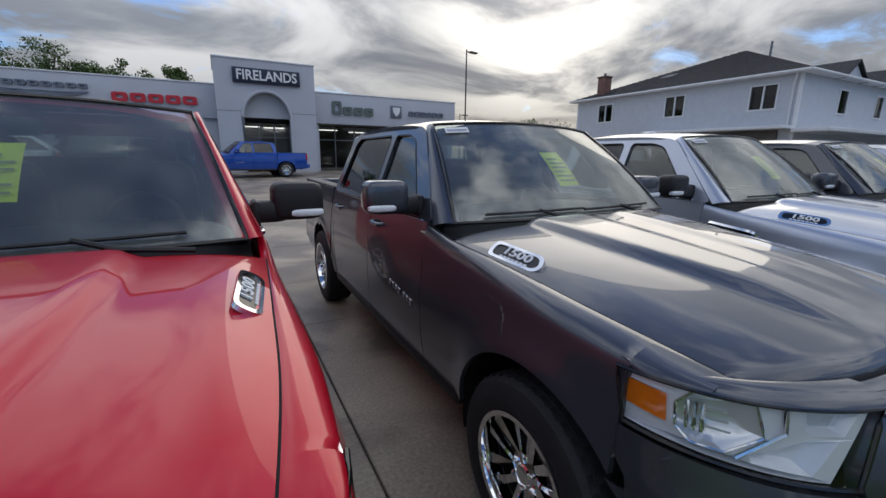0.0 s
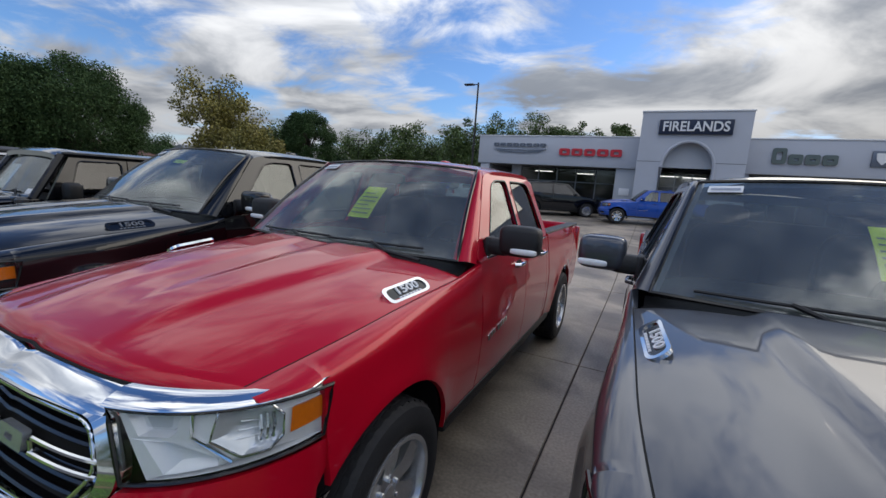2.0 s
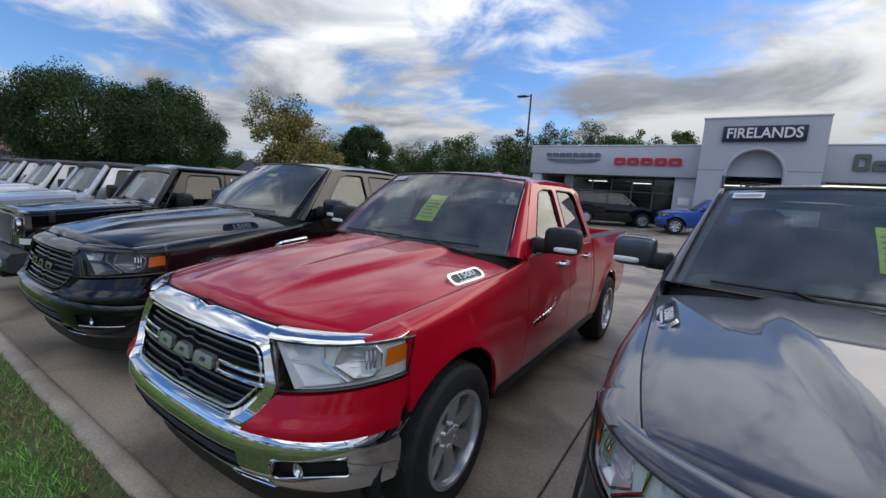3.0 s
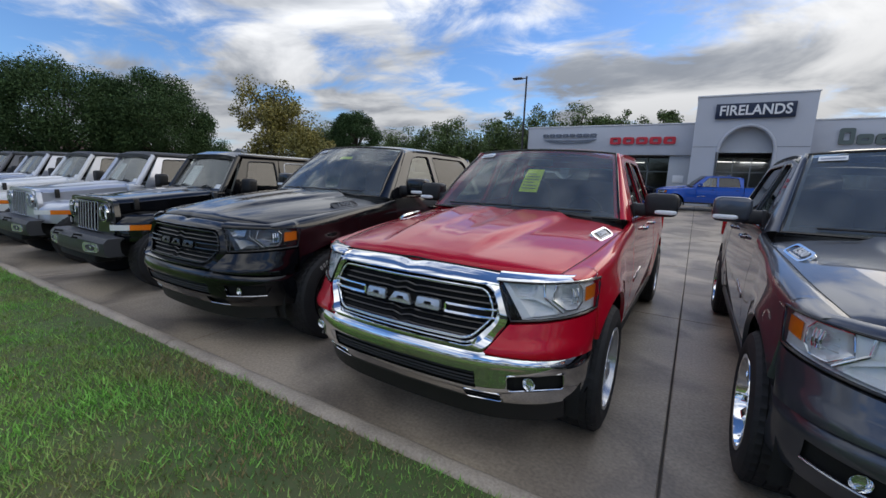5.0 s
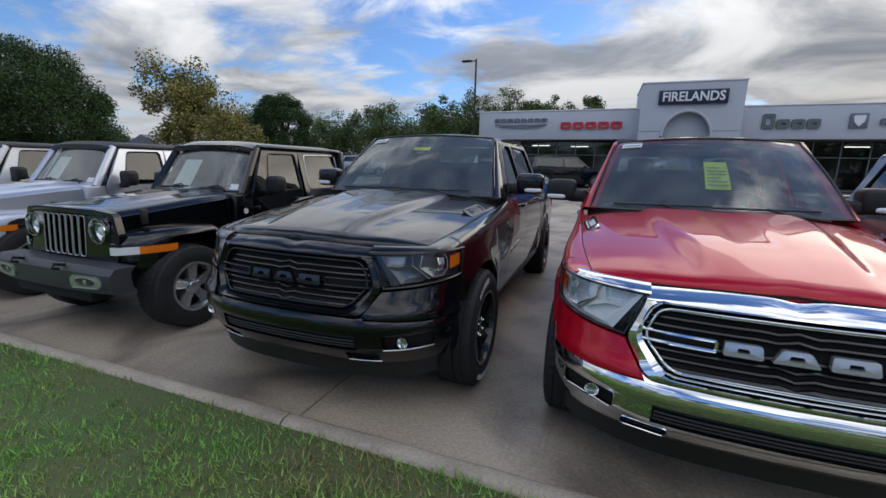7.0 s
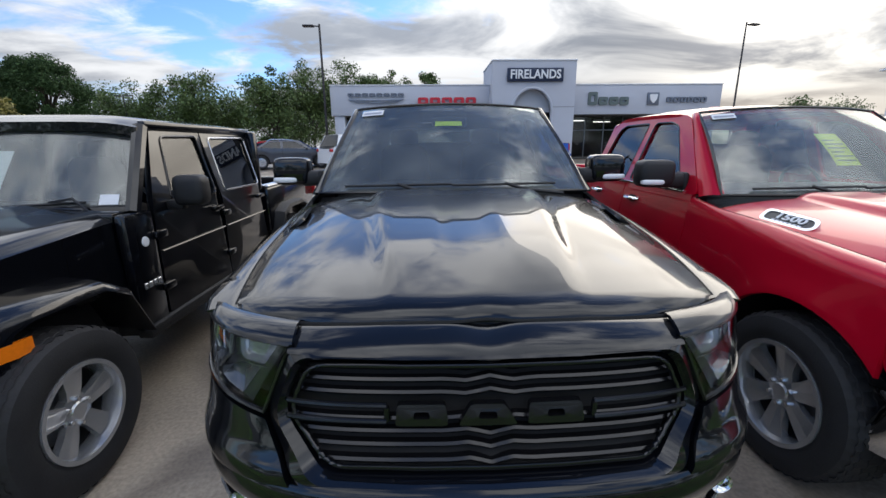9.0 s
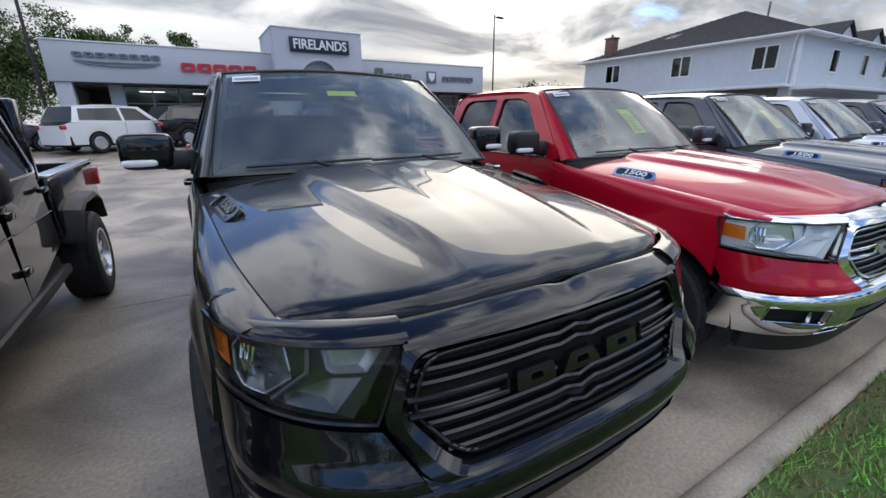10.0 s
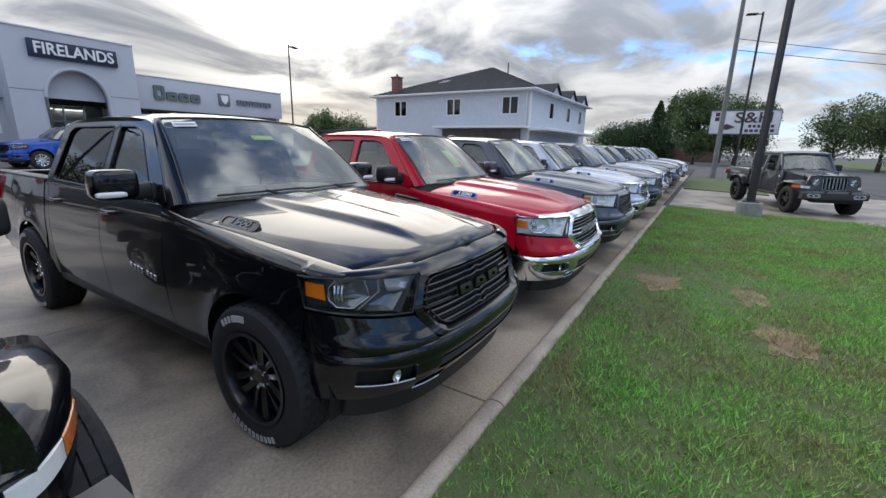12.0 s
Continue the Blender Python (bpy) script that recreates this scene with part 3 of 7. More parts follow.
def add_wheel(parent, style, m):
    tyre, rim, nut, disc, back, text = wheel_meshes(style)
    hub = part("wheel", disc, None, parent, "", m)
    part("tyre", tyre, None, hub, "black all-terrain tyre" if text is None else "black tyre with raised white outline letters")
    r = part("rim", rim, None, hub, {"silver": "silver alloy rim", "chrome": "bright chrome rim", "black": "gloss black rim", "jeep": "silver five-spoke rim", "jeep_black": "black five-spoke rim"}[style])
    for q in nut:
        part("lug_nut", q, None, hub)
    part("inner_rim", back, None, hub)
    for q in text or ():
        part("raised_letter", q, None, hub)
    return hub


def badge_plate(parent, sg, mats, y0):
    """The hood-side plate with its number, on both hood flanks."""
    border, face, ink = mats
    p = Vector((sg * 0.838, y0, 0))
    p.z = hood_z(0.838, y0)
    e = 0.05
    ty = Vector((0.035, 0.30, hood_z(0.85, y0 + 0.15) - hood_z(0.82, y0 - 0.15)))
    ty.x *= sg
    ty.normalize()
    tx = Vector((sg * e, 0, hood_z(0.838 + e, y0) - hood_z(0.838 - e / 2, y0) - 0.012)).normalized()
    nrm = ty.cross(tx).normalized()
    if nrm.z < 0:
        nrm = -nrm
    # reading direction: along the flank so that the digits stand up towards the middle of the hood
    run = (ty * sg * -1).normalized() * -1
    upw = nrm.cross(run).normalized()
    if upw.x * sg > 0:
        run, upw = -run, -upw
    m = Matrix((run, -nrm, upw)).transposed().to_4x4()
    m.translation = p + nrm * 0.006
    out = round_poly([(-0.155, -0.045), (0.135, -0.045), (0.160, -0.01), (0.135, 0.048), (-0.150, 0.048), (-0.165, 0.02)], 0.03)
    inn = [(a * 0.87, b * 0.70) for a, b in out]
    ring = slab(out, [inn], lambda a, b: Vector((a, -0.008, b)), (0, 0.016, 0))
    pl = part("hood_badge", ring, border, parent, "framed number badge on the hood flank", m)
    part("badge_face", slab(inn, [], lambda a, b: Vector((a, -0.002, b)), (0, 0.010, 0)), face, pl)
    v, f = letters("1500", 0.060, 0.006, 0.0012)
    part("badge_number", ([Vector((a.x * 1.45, a.y - 0.005, a.z + 0.010)) for a in v], f), ink, pl)
    for i in range(7):
        part("badge_mark", box(-0.085 + i * 0.025, -0.066 + i * 0.025, -0.006, 0.0, -0.030, -0.019, 0.001, 1), ink, pl)


def seats(parent, yb):
    for sg in (-1, 1):
        part("front_seat", join(blob((sg * 0.40, 3.05, 1.02), (0.26, 0.26, 0.11), 0.5, 8), blob((sg * 0.40, 3.32, 1.30), (0.25, 0.10, 0.34), 0.5, 8)), CLOTH, parent)
        part("headrest", blob((sg * 0.40, 3.36, 1.68), (0.14, 0.06, 0.10), 0.6, 7), CLOTH, parent)
    part("rear_bench", join(blob((0, yb - 0.22, 1.30), (0.72, 0.10, 0.36), 0.4, 8), blob((0, yb - 0.5, 1.02), (0.70, 0.24, 0.10), 0.4, 8)), CLOTH, parent)
    part("dashboard", blob((0, 2.22, 1.20), (0.84, 0.30, 0.16), 0.45, 10), PLASTIC, parent)
    ring = [(0.40 + 0.18 * math.cos(a), 2.62 + 0.07 * math.sin(a), 1.30 + 0.165 * math.sin(a)) for a in lin(0, 2 * math.pi, 25)[:-1]]
    part("steering_wheel", join(tube(ring, 0.015, 8, True), box(0.34, 0.46, 2.58, 2.64, 1.25, 1.35, 0.02), box(0.23, 0.57, 2.60, 2.63, 1.29, 1.31, 0.008)), PLASTIC, parent)


def pickup(name, label, body, m, bright=True, quad=False, rims="chrome", tag=True, tag_small=False, mirror=None, group="pickups in the front row", clear=False, tall=0.0):
    """A full-size pickup; bright: chrome grille and bumper, else painted black ones."""
    t = thing(name, label, "pickup truck", m, group)
    trim = CHROME if bright else body
    cab_end = 3.86 if quad else 4.20
    door2 = 2.99
    # hood
    vs = [0, 0.008, 0.018, 0.03, 0.06, 0.1] + lin(0.15, 0.95, 22) + [0.97, 0.985, 1.0]
    us = lin(-1, 1, 61)
    part("hood", grid(us, vs, hood_point, (0, 0, -0.02)), body, t, "", sharp=50)
    part("hood_seam", tube([hood_point(u, 0.0) + Vector((0, -0.004, -0.003)) for u in lin(-0.995, 0.995, 41)], 0.0065, 5), DARK, t)
    # fenders, doors, bed sides
    for sg in (-1, 1):
        ys = spread(0.40, 1.985, 0.06)
        ys = sorted(set(ys) | {0.598, 0.602})
        part("front_fender", grid(ys, [0, 0.04, 0.15, 0.3, 0.45, 0.6, 0.66, 0.72, 0.78, 0.84, 0.9, 0.95, 1.0], lambda y, v: fender_point(y, v, sg), lambda p: Vector((-sg * 0.025, 0, -0.006))), body, t, sharp=50)
        d1 = part("front_door", panel_side(1.993, door2 - 0.004, sg, BELT), body, t, sharp=50)
        d2 = part("rear_door", panel_side(door2 + 0.004, cab_end - 0.10, sg, BELT), body, t, sharp=50)
        part("cab_corner", panel_side(cab_end - 0.092, cab_end, sg, BELT), body, t, sharp=50)
        part("bed_side", panel_side(cab_end + 0.03, LENGTH - 0.10, sg, lambda y: 1.345), body, t, sharp=50)
        part("bed_rail", box(sg * 0.86 - 0.07, sg * 0.86 + 0.07, cab_end + 0.03, LENGTH - 0.10, 1.325, 1.362, 0.012), PLASTIC, t)
        part("bed_inner_wall", box(sg * 0.80 - 0.02, sg * 0.80 + 0.02, cab_end + 0.04, LENGTH - 0.12, 0.80, 1.335, 0.008), body, t)
        part("sill", box(sg * 0.93 - 0.05, sg * 0.93 + 0.05, 1.55, 4.14, 0.40, 0.485, 0.02), PLASTIC, t)
        for ya in (AXLE_F, AXLE_R):
            pts = [(0.0 + (ARCH_R + 0.03) * math.cos(a), (ARCH_R + 0.03) * math.sin(a)) for a in lin(-0.25, math.pi + 0.25, 22)]
            part("wheel_well", grid(list(range(22)), [0.52, 0.955], lambda i, x: Vector((sg * x, ya + pts[i][0], 0.42 + pts[i][1])), (0, 0, 0.01)), DARK, t)
            style = rims
            rot = Matrix.Translation((sg * (0.888 + tall * 0.4), ya, TYRE_R + 0.004 - tall * 0.1)) @ Matrix.Scale(1 + tall * 2, 4) @ (Matrix.Identity(4) if sg > 0 else Matrix.Rotation(math.pi, 4, "Z"))
            add_wheel(t, style, rot)
        # upper side with its windows
        out = round_poly([(1.935, BELT(1.95)), (2.47, 1.868), (2.72, 1.892), (cab_end - 0.26, 1.892), (cab_end - 0.10, 1.84), (cab_end, BELT(4.1))], 0.07)
        w1 = round_poly([(2.17, 1.345), (2.57, 1.795), (2.70, 1.832), (2.955, 1.836), (2.955, 1.345)], 0.05)
        w2 = round_poly([(3.055, 1.35), (3.055, 1.838), (cab_end - 0.34, 1.836), (cab_end - 0.24, 1.79), (cab_end - 0.15, 1.37)], 0.05)
        part("door_frame", slab(out, [w1, w2], lambda y, z: Vector((sg * cab_x(z), y, z)), (-sg * 0.05, 0, 0)), body, t)
        for wn, gm, host in ((w1, SIDEGLASS, d1), (w2, TINT, d2)):
            part("window", slab(wn, [], lambda y, z: Vector((sg * (cab_x(z) - 0.018), y, z)), (-sg * 0.004, 0, 0)), gm, host)
            part("window_seal", tube([Vector((sg * (cab_x(z) - 0.003), y, z)) for y, z in wn], 0.008, 6, True), GLOSSBLACK, host)
        part("belt_trim", box(sg * 0.946 - 0.006, sg * 0.946 + 0.006, 2.10, cab_end - 0.12, 1.318, 1.336, 0.004), CHROME if bright else GLOSSBLACK, t)
        # pillar between windscreen and door
        a0, a1 = Vector((sg * 0.858, 1.80, 1.328)), Vector((sg * 0.684, 2.44, 1.888))
        b0, b1 = Vector((sg * 0.946, 1.92, 1.306)), Vector((sg * 0.722, 2.475, 1.874))
        part("pillar", grid(lin(0, 1, 6), lin(0, 1, 12), lambda u, v: (a0.lerp(a1, v)).lerp(b0.lerp(b1, v), u) + Vector((sg * 0.012, -0.014, 0.012)) * math.sin(math.pi * u), lambda p: Vector((-sg * 0.03, 0.03, 0))), body, t, sharp=60)
        # handles and door script
        for host, yh in ((d1, 2.80), (d2, cab_end - 0.30 if not quad else 3.56)):
            hx = side_x(yh, 1.19)
            h = part("door_handle", tube([Vector((sg * (hx - 0.005), yh - 0.10, 1.195)), Vector((sg * (hx + 0.030), yh - 0.075, 1.195)), Vector((sg * (hx + 0.034), yh, 1.196)), Vector((sg * (hx + 0.030), yh + 0.075, 1.198)), Vector((sg * (hx - 0.005), yh + 0.10, 1.198))], 0.015, 8), body if not bright else CHROME, host)
            part("handle_recess", blob((sg * (hx - 0.004), yh, 1.188), (0.010, 0.075, 0.035), 0.7, 7), DARK, host)
        script = []
        for i in range(7):
            yy = 2.12 + i * 0.052 + (0.03 if i > 2 else 0)
            x = side_x(yy, 0.80)
            script.append(moved(box(-0.004, 0.004, -0.017, 0.017, -0.020 - 0.006 * (i in (0, 3)), 0.020, 0.003, 1), Matrix.Translation((sg * (x + 0.003), yy, 0.80 + 0.006 * i)) @ Matrix.Rotation(0.25, 4, "X")))
        for q in script:
            part("door_script", q, CHROME if bright else SATIN, d1)
        # mirror
        mm = mirror or body
        arm = part("mirror_arm", join(blob((sg * 0.99, 2.16, 1.40), (0.10, 0.055, 0.055), 0.5, 8), box(sg * 0.93 - 0.02, sg * 0.93 + 0.02, 2.10, 2.24, 1.33, 1.46, 0.02)), PLASTIC, t)
        part("mirror_shell", blob((sg * 1.135, 2.175, 1.450), (0.130, 0.085, 0.098), 0.42, 10), mm, arm, "rounded mirror housing")
        part("mirror_signal", blob((sg * 1.175, 2.112, 1.392), (0.085, 0.030, 0.020), 0.5, 7), LAMPHOUSE, arm, "clear side signal strip")
        part("mirror_glass", blob((sg * 1.140, 2.258, 1.455), (0.105, 0.006, 0.075), 0.4, 7), CHROME, arm)
        part("front_wing_seal", tube([fender_point(y, 1.0, sg) + Vector((-sg * 0.0035, 0, -0.004)) for y in lin(0.42, 1.72, 24)], 0.0055, 5), DARK, t)
    # roof
    zr = curve([2.36, 2.55, 2.9, 3.6, cab_end - 0.02], [1.918, 1.945, 1.966, 1.962, 1.905])
    def roof_point(u, y):
        w = 0.724 - 0.045 * (1 - smooth(2.36, 2.6, y)) - 0.02 * smooth(cab_end - 0.3, cab_end, y)
        return Vector((u * w, y + 0.085 * u * u * (1 - smooth(2.36, 2.7, y)), zr(y) - 0.062 * abs(u) ** 2.6 - 0.006 * math.exp(-(((abs(u) - 0.80) / 0.05) ** 2))))
    part("roof", grid(lin(-1, 1, 33), lin(2.36, cab_end - 0.02, 22), roof_point, (0, 0, -0.03)), body, t, sharp=60)
    part("aerial_fin", blob((0.0, cab_end - 0.55, 1.968), (0.035, 0.09, 0.035), 0.7, 7), body, t)
    # windscreen
    def screen(u, v):
        b = Vector((0.868 * u, 1.69 + 0.12 * u * u, 1.330 + 0.008 * (1 - u * u)))
        e = Vector((0.690 * u, 2.358 + 0.088 * u * u, 1.918 - 0.030 * u * u))
        p = b.lerp(e, v)
        return p + Vector((0, -0.02, 0.02)) * math.sin(math.pi * v)
    part("windscreen", grid(lin(-1, 1, 29), lin(0, 1, 14), screen, (0, 0.005, -0.003)), GLASS, t, "tinted curved windscreen", sharp=60)
    edge = [screen(u, 0) for u in lin(-1, 1, 20)] + [screen(1, v) for v in lin(0.1, 0.9, 8)] + [screen(u, 1) for u in lin(1, -1, 20)] + [screen(-1, v) for v in lin(0.9, 0.1, 8)]
    part("windscreen_seal", tube(edge, 0.011, 6, True), GLOSSBLACK, t)
    part("cowl", grid(lin(-1, 1, 25), lin(0, 1, 5), lambda u, v: Vector((0.885 * u, 1.60 + 0.13 * u * u + 0.14 * v + 0.06 * u * u * v, 1.302 - 0.035 * u * u - 0.03 * math.sin(math.pi * v) + 0.018 * v)), (0, 0, -0.01)), PLASTIC, t)
    for x0, x1 in ((-0.70, -0.02), (-0.02, 0.66)):
        pts = [screen(lin(x0, x1, 9)[k] / 0.87, 0.045 + 0.012 * k / 8) + Vector((0, -0.016, 0.012)) for k in range(9)]
        wp = part("wiper", tube(pts, 0.008, 6), PLASTIC, t)
        part("wiper_arm", tube([Vector((x1 + 0.02, 1.69, 1.325)), Vector(((x0 + x1) / 2 + 0.12, 1.675, 1.352)), pts[4] + Vector((0, -0.010, 0.008))], 0.011, 6), PLASTIC, wp)
    part("inner_mirror", blob((0, 2.36, 1.79), (0.13, 0.025, 0.04), 0.5, 7), PLASTIC, t)
    # rear of the cab
    back = round_poly([(-0.93, 1.02), (0.93, 1.02), (0.93, 1.32), (0.71, 1.87), (-0.71, 1.87), (-0.93, 1.32)], 0.04)
    hole = round_poly([(-0.66, 1.40), (0.66, 1.40), (0.60, 1.80), (-0.60, 1.80)], 0.04)
    part("cab_rear_wall", slab(back, [hole], lambda x, z: Vector((x, cab_end - 0.02, z)), (0, -0.04, 0)), body, t)
    part("rear_window", slab(hole, [], lambda x, z: Vector((x, cab_end - 0.03, z)), (0, -0.005, 0)), SIDEGLASS, t)
    # bed
    part("bed_front", box(-0.80, 0.80, cab_end + 0.03, cab_end + 0.07, 0.80, 1.34, 0.01), body, t)
    part("bed_floor", box(-0.80, 0.80, cab_end + 0.04, LENGTH - 0.10, 0.80, 0.84, 0.01), DARK, t)
    part("tailgate", box(-0.86, 0.86, LENGTH - 0.11, LENGTH - 0.04, 0.76, 1.35, 0.02), body, t)
    for sg in (-1, 1):
        part("tail_lamp", box(sg * 0.93 - 0.06, sg * 0.93 + 0.045, LENGTH - 0.14, LENGTH - 0.05, 0.92, 1.32, 0.025), REDLENS, t)
    part("rear_bumper", box(-0.95, 0.95, LENGTH - 0.10, LENGTH + 0.08, 0.52, 0.72, 0.04), CHROME if bright else body, t)
    # underside
    part("chassis", join(box(-0.55, 0.55, 0.35, LENGTH - 0.2, 0.42, 0.62, 0.03), box(-0.9, 0.9, 1.56, 4.05, 0.46, 0.60, 0.02), box(-0.50, 0.50, 0.35, 1.6, 0.60, 1.12, 0.05), box(-0.9, 0.9, 1.75, 1.9, 0.5, 1.24, 0.02)), DARK, t)
    for ya in (AXLE_F, AXLE_R):
        part("axle", lathe([(0.0, -0.8), (0.06, -0.8), (0.06, 0.8), (0.0, 0.8)], 10), DARK, t, m=Matrix.Translation((0, ya, TYRE_R)))
    seats(t, cab_end)
    # grille: six-sided frame, bars, plates
    outer = round_poly([(-0.560, 1.085), (0.560, 1.085), (0.632, 0.885), (0.545, 0.742), (-0.545, 0.742), (-0.632, 0.885)], 0.05, 5)
    inner = round_poly([(-0.520, 1.052), (0.520, 1.052), (0.580, 0.905), (0.470, 0.766), (-0.470, 0.766), (-0.580, 0.905)], 0.055, 5)
    def dense(poly, n=4):
        out = []
        for i, p in enumerate(poly):
            q = poly[(i + 1) % len(poly)]
            out += [(p[0] + (q[0] - p[0]) * k / n, p[1] + (q[1] - p[1]) * k / n) for k in range(n)]
        return out
    do, di = dense(outer), dense(inner)
    mid = [((a[0] * 0.42 + b[0] * 0.58), (a[1] * 0.42 + b[1] * 0.58)) for a, b in zip(do, di)]
    rings = [(do, 0.045), (do, 0.004), (mid, -0.016), (di, 0.006), (di, 0.05)]
    V, F = [], []
    k = len(do)
    for ring, dy in rings:
        V += [Vector((x, nose_y(x) + lean(z) + dy, z)) for x, z in ring]
    for j in range(len(rings) - 1):
        F += [(j * k + i, j * k + (i + 1) % k, (j + 1) * k + (i + 1) % k, (j + 1) * k + i) for i in range(k)]
    gr = part("grille", (V, F), trim, t, "six-sided chrome grille frame" if bright else "black painted grille frame", sharp=28)
    ring2 = dense([(a * 0.965, 0.912 + (b - 0.912) * 0.90) for a, b in inner])
    part("grille_ring", tube([Vector((x, nose_y(x) + lean(z) + 0.008, z)) for x, z in ring2], 0.0075, 6, True), trim if bright else GLOSSBLACK, gr, sharp=60)

    def half_w(z):
        return 0.580 - 0.060 * (z - 0.905) / 0.147 if z > 0.905 else 0.580 - 0.110 * (0.905 - z) / 0.139
    part("grille_mesh", grid(lin(-1, 1, 15), lin(0.755, 1.055, 6), lambda u, z: Vector((u * half_w(z) * 1.02, nose_y(u * half_w(z)) + lean(z) + 0.055, z)), (0, 0.01, 0)), DARK, gr)
    for i in range(8):
        z = 0.785 + i * 0.0345
        if abs(z - 0.915) < 0.012:
            continue
        hw = half_w(z) - 0.008
        pts = []
        for u in lin(-1, 1, 33):
            wob = 0.010 * math.exp(-((u / 0.16) ** 2)) * (1 if i > 3 else -1) * math.cos(u * 22)
            x = u * hw
            pts.append(Vector((x, nose_y(x) + lean(z) + 0.022, z + wob)))
        bar = [Vector((p.x, p.y + dy, p.z + dz)) for p in pts for dy, dz in ((0.0, 0.0), (0.006, 0.007), (0.03, 0.004), (0.03, -0.006), (0.004, -0.007))]
        Fb = [(a * 5 + b, a * 5 + (b + 1) % 5, (a + 1) * 5 + (b + 1) % 5, (a + 1) * 5 + b) for a in range(32) for b in range(5)]
        part("grille_bar", (bar, Fb), GLOSSBLACK, gr)
    for sg in (-1, 1):
        pr = []
        for zz in (0.935, 0.893):
            pts = [Vector((sg * x, nose_y(x) + lean(zz) + 0.006, zz)) for x in lin(0.285, 0.565, 9)]
            pr.append(tube(pts, 0.0085, 8))
        zz = 0.914
        pr.append(tube([Vector((sg * 0.285, nose_y(0.285) + lean(zz) + 0.006, z)) for z in (0.935, 0.914, 0.893)], 0.0085, 8))
        part("grille_prong", join(*pr), trim if bright else GLOSSBLACK, gr)
    plates = [(-0.262, -0.118), (-0.092, 0.072), (0.098, 0.255)]
    for i, (x0, x1) in enumerate(plates):
        zc, h, w_ = 0.914, 0.028, x1 - x0
        sk = 0.036 if i == 1 else 0.006
        o = round_poly([(x0, zc - h), (x1, zc - h), (x1 - sk, zc + h), (x0 + sk, zc + h)], 0.010, 2)
        slot = round_poly([(x0 + w_ * 0.34, zc - h * 0.30), (x1 - w_ * 0.34, zc - h * 0.30), (x1 - w_ * 0.36, zc + h * 0.36), (x0 + w_ * 0.36, zc + h * 0.36)], 0.006, 2)
        part("grille_plate", slab(o, [slot], lambda x, z: Vector((x, nose_y(x) + lean(z) - 0.006 + 0.10 * abs(z - zc), z)), (0, 0.022, 0)), SATIN if bright else GLOSSBLACK, gr)
    # header bar under the hood lip, brows over the lamps
    def head_top(s):
        x = nose(s)[0]
        return hood_z(min(abs(x), 0.72), 0.21 + nose_y(x)) - 0.034 - 0.012 * math.exp(-((x / 0.06) ** 2))
    se = arc_at(0.56)
    ss = lin(-se, se, 41)
    part("header_bar", grid(ss, [0, 0.12, 0.35, 0.65, 0.9, 1.0], lambda s, v: front(s, 1.062 + (head_top(s) - 1.062) * v, -0.012 + 0.070 * v * v + 0.02 * max(0, 0.12 - v) / 0.12), (0, 0.025, -0.002)), trim, t, "chrome bar below the hood lip" if bright else "", sharp=50)
    s_out = arc_at(0.972)
    for sg in (-1, 1):
        def lamp(u, v, dy=0.0, pad=0.0):
            zi0, zo0, zi1, zo1 = 0.890, 0.925, 1.085, 1.088
            z = (zi0 + (zo0 - zi0) * u) * (1 - v) + (zi1 + (zo1 - zi1) * u) * v
            s_in = arc_at(0.640 - 0.085 * v)
            s = s_in + (s_out - s_in) * u
            p = front(sg * s, z, dy)
            return p
        us, vs = lin(0, 1, 17), lin(0, 1, 8)
        lit_ = bright or clear
        hd = part("headlight", grid(us, vs, lambda u, v: lamp(u, v, 0.085) + Vector((-sg * 0.045 * u, 0, 0)), (0, 0.02, 0)), DARKHOUSE, t, "headlight with clear lens and amber corner" if bright else "smoked headlight with amber corner", sharp=60)

        def inset(u, v, dy):
            return lamp(u, v, dy) + Vector((-sg * (0.008 + 0.45 * dy) * u, 0, 0))

        def fine(poly, n=5):
            return [(a[0] + (b[0] - a[0]) * k / n, a[1] + (b[1] - a[1]) * k / n) for a, b in zip(poly, poly[1:] + poly[:1]) for k in range(n)]

        def pocket(poly, steps, mat, nm, shift=(0.0, 0.0)):
            """A faceted bowl sunk behind the lens: rings of one outline, shrinking backwards."""
            lp = fine(poly, 3)
            cu, cv = sum(a for a, b in poly) / len(poly), sum(b for a, b in poly) / len(poly)
            V, F, k = [], [], len(lp)
            for q, dy in steps:
                V += [inset(cu + (a - cu) * q + shift[0] * (1 - q), cv + (b - cv) * q + shift[1] * (1 - q), dy) for a, b in lp]
            for r_ in range(len(steps) - 1):
                F += [(r_ * k + i_, r_ * k + (i_ + 1) % k, (r_ + 1) * k + (i_ + 1) % k, (r_ + 1) * k + i_) for i_ in range(k)]
            F.append(tuple((len(steps) - 1) * k + i_ for i_ in range(k)))
            return part(nm, (V, F), mat, hd, sharp=24, outward=Vector((0, -1, 0)))

        up_in = [(0.06, 0.95), (0.31, 0.95), (0.27, 0.66), (0.235, 0.60), (0.10, 0.62)]
        low_in = [(0.115, 0.56), (0.25, 0.54), (0.44, 0.22), (0.43, 0.10), (0.185, 0.08)]
        main = [(0.46, 0.94), (0.68, 0.94), (0.745, 0.70), (0.745, 0.32), (0.68, 0.14), (0.54, 0.16), (0.41, 0.50)]
        corner = [(0.785, 0.78), (0.955, 0.82), (0.955, 0.36), (0.785, 0.32)]
        rim_ = fine([(0.02, 0.985), (0.985, 0.985), (0.985, 0.02), (0.10, 0.02)], 12)
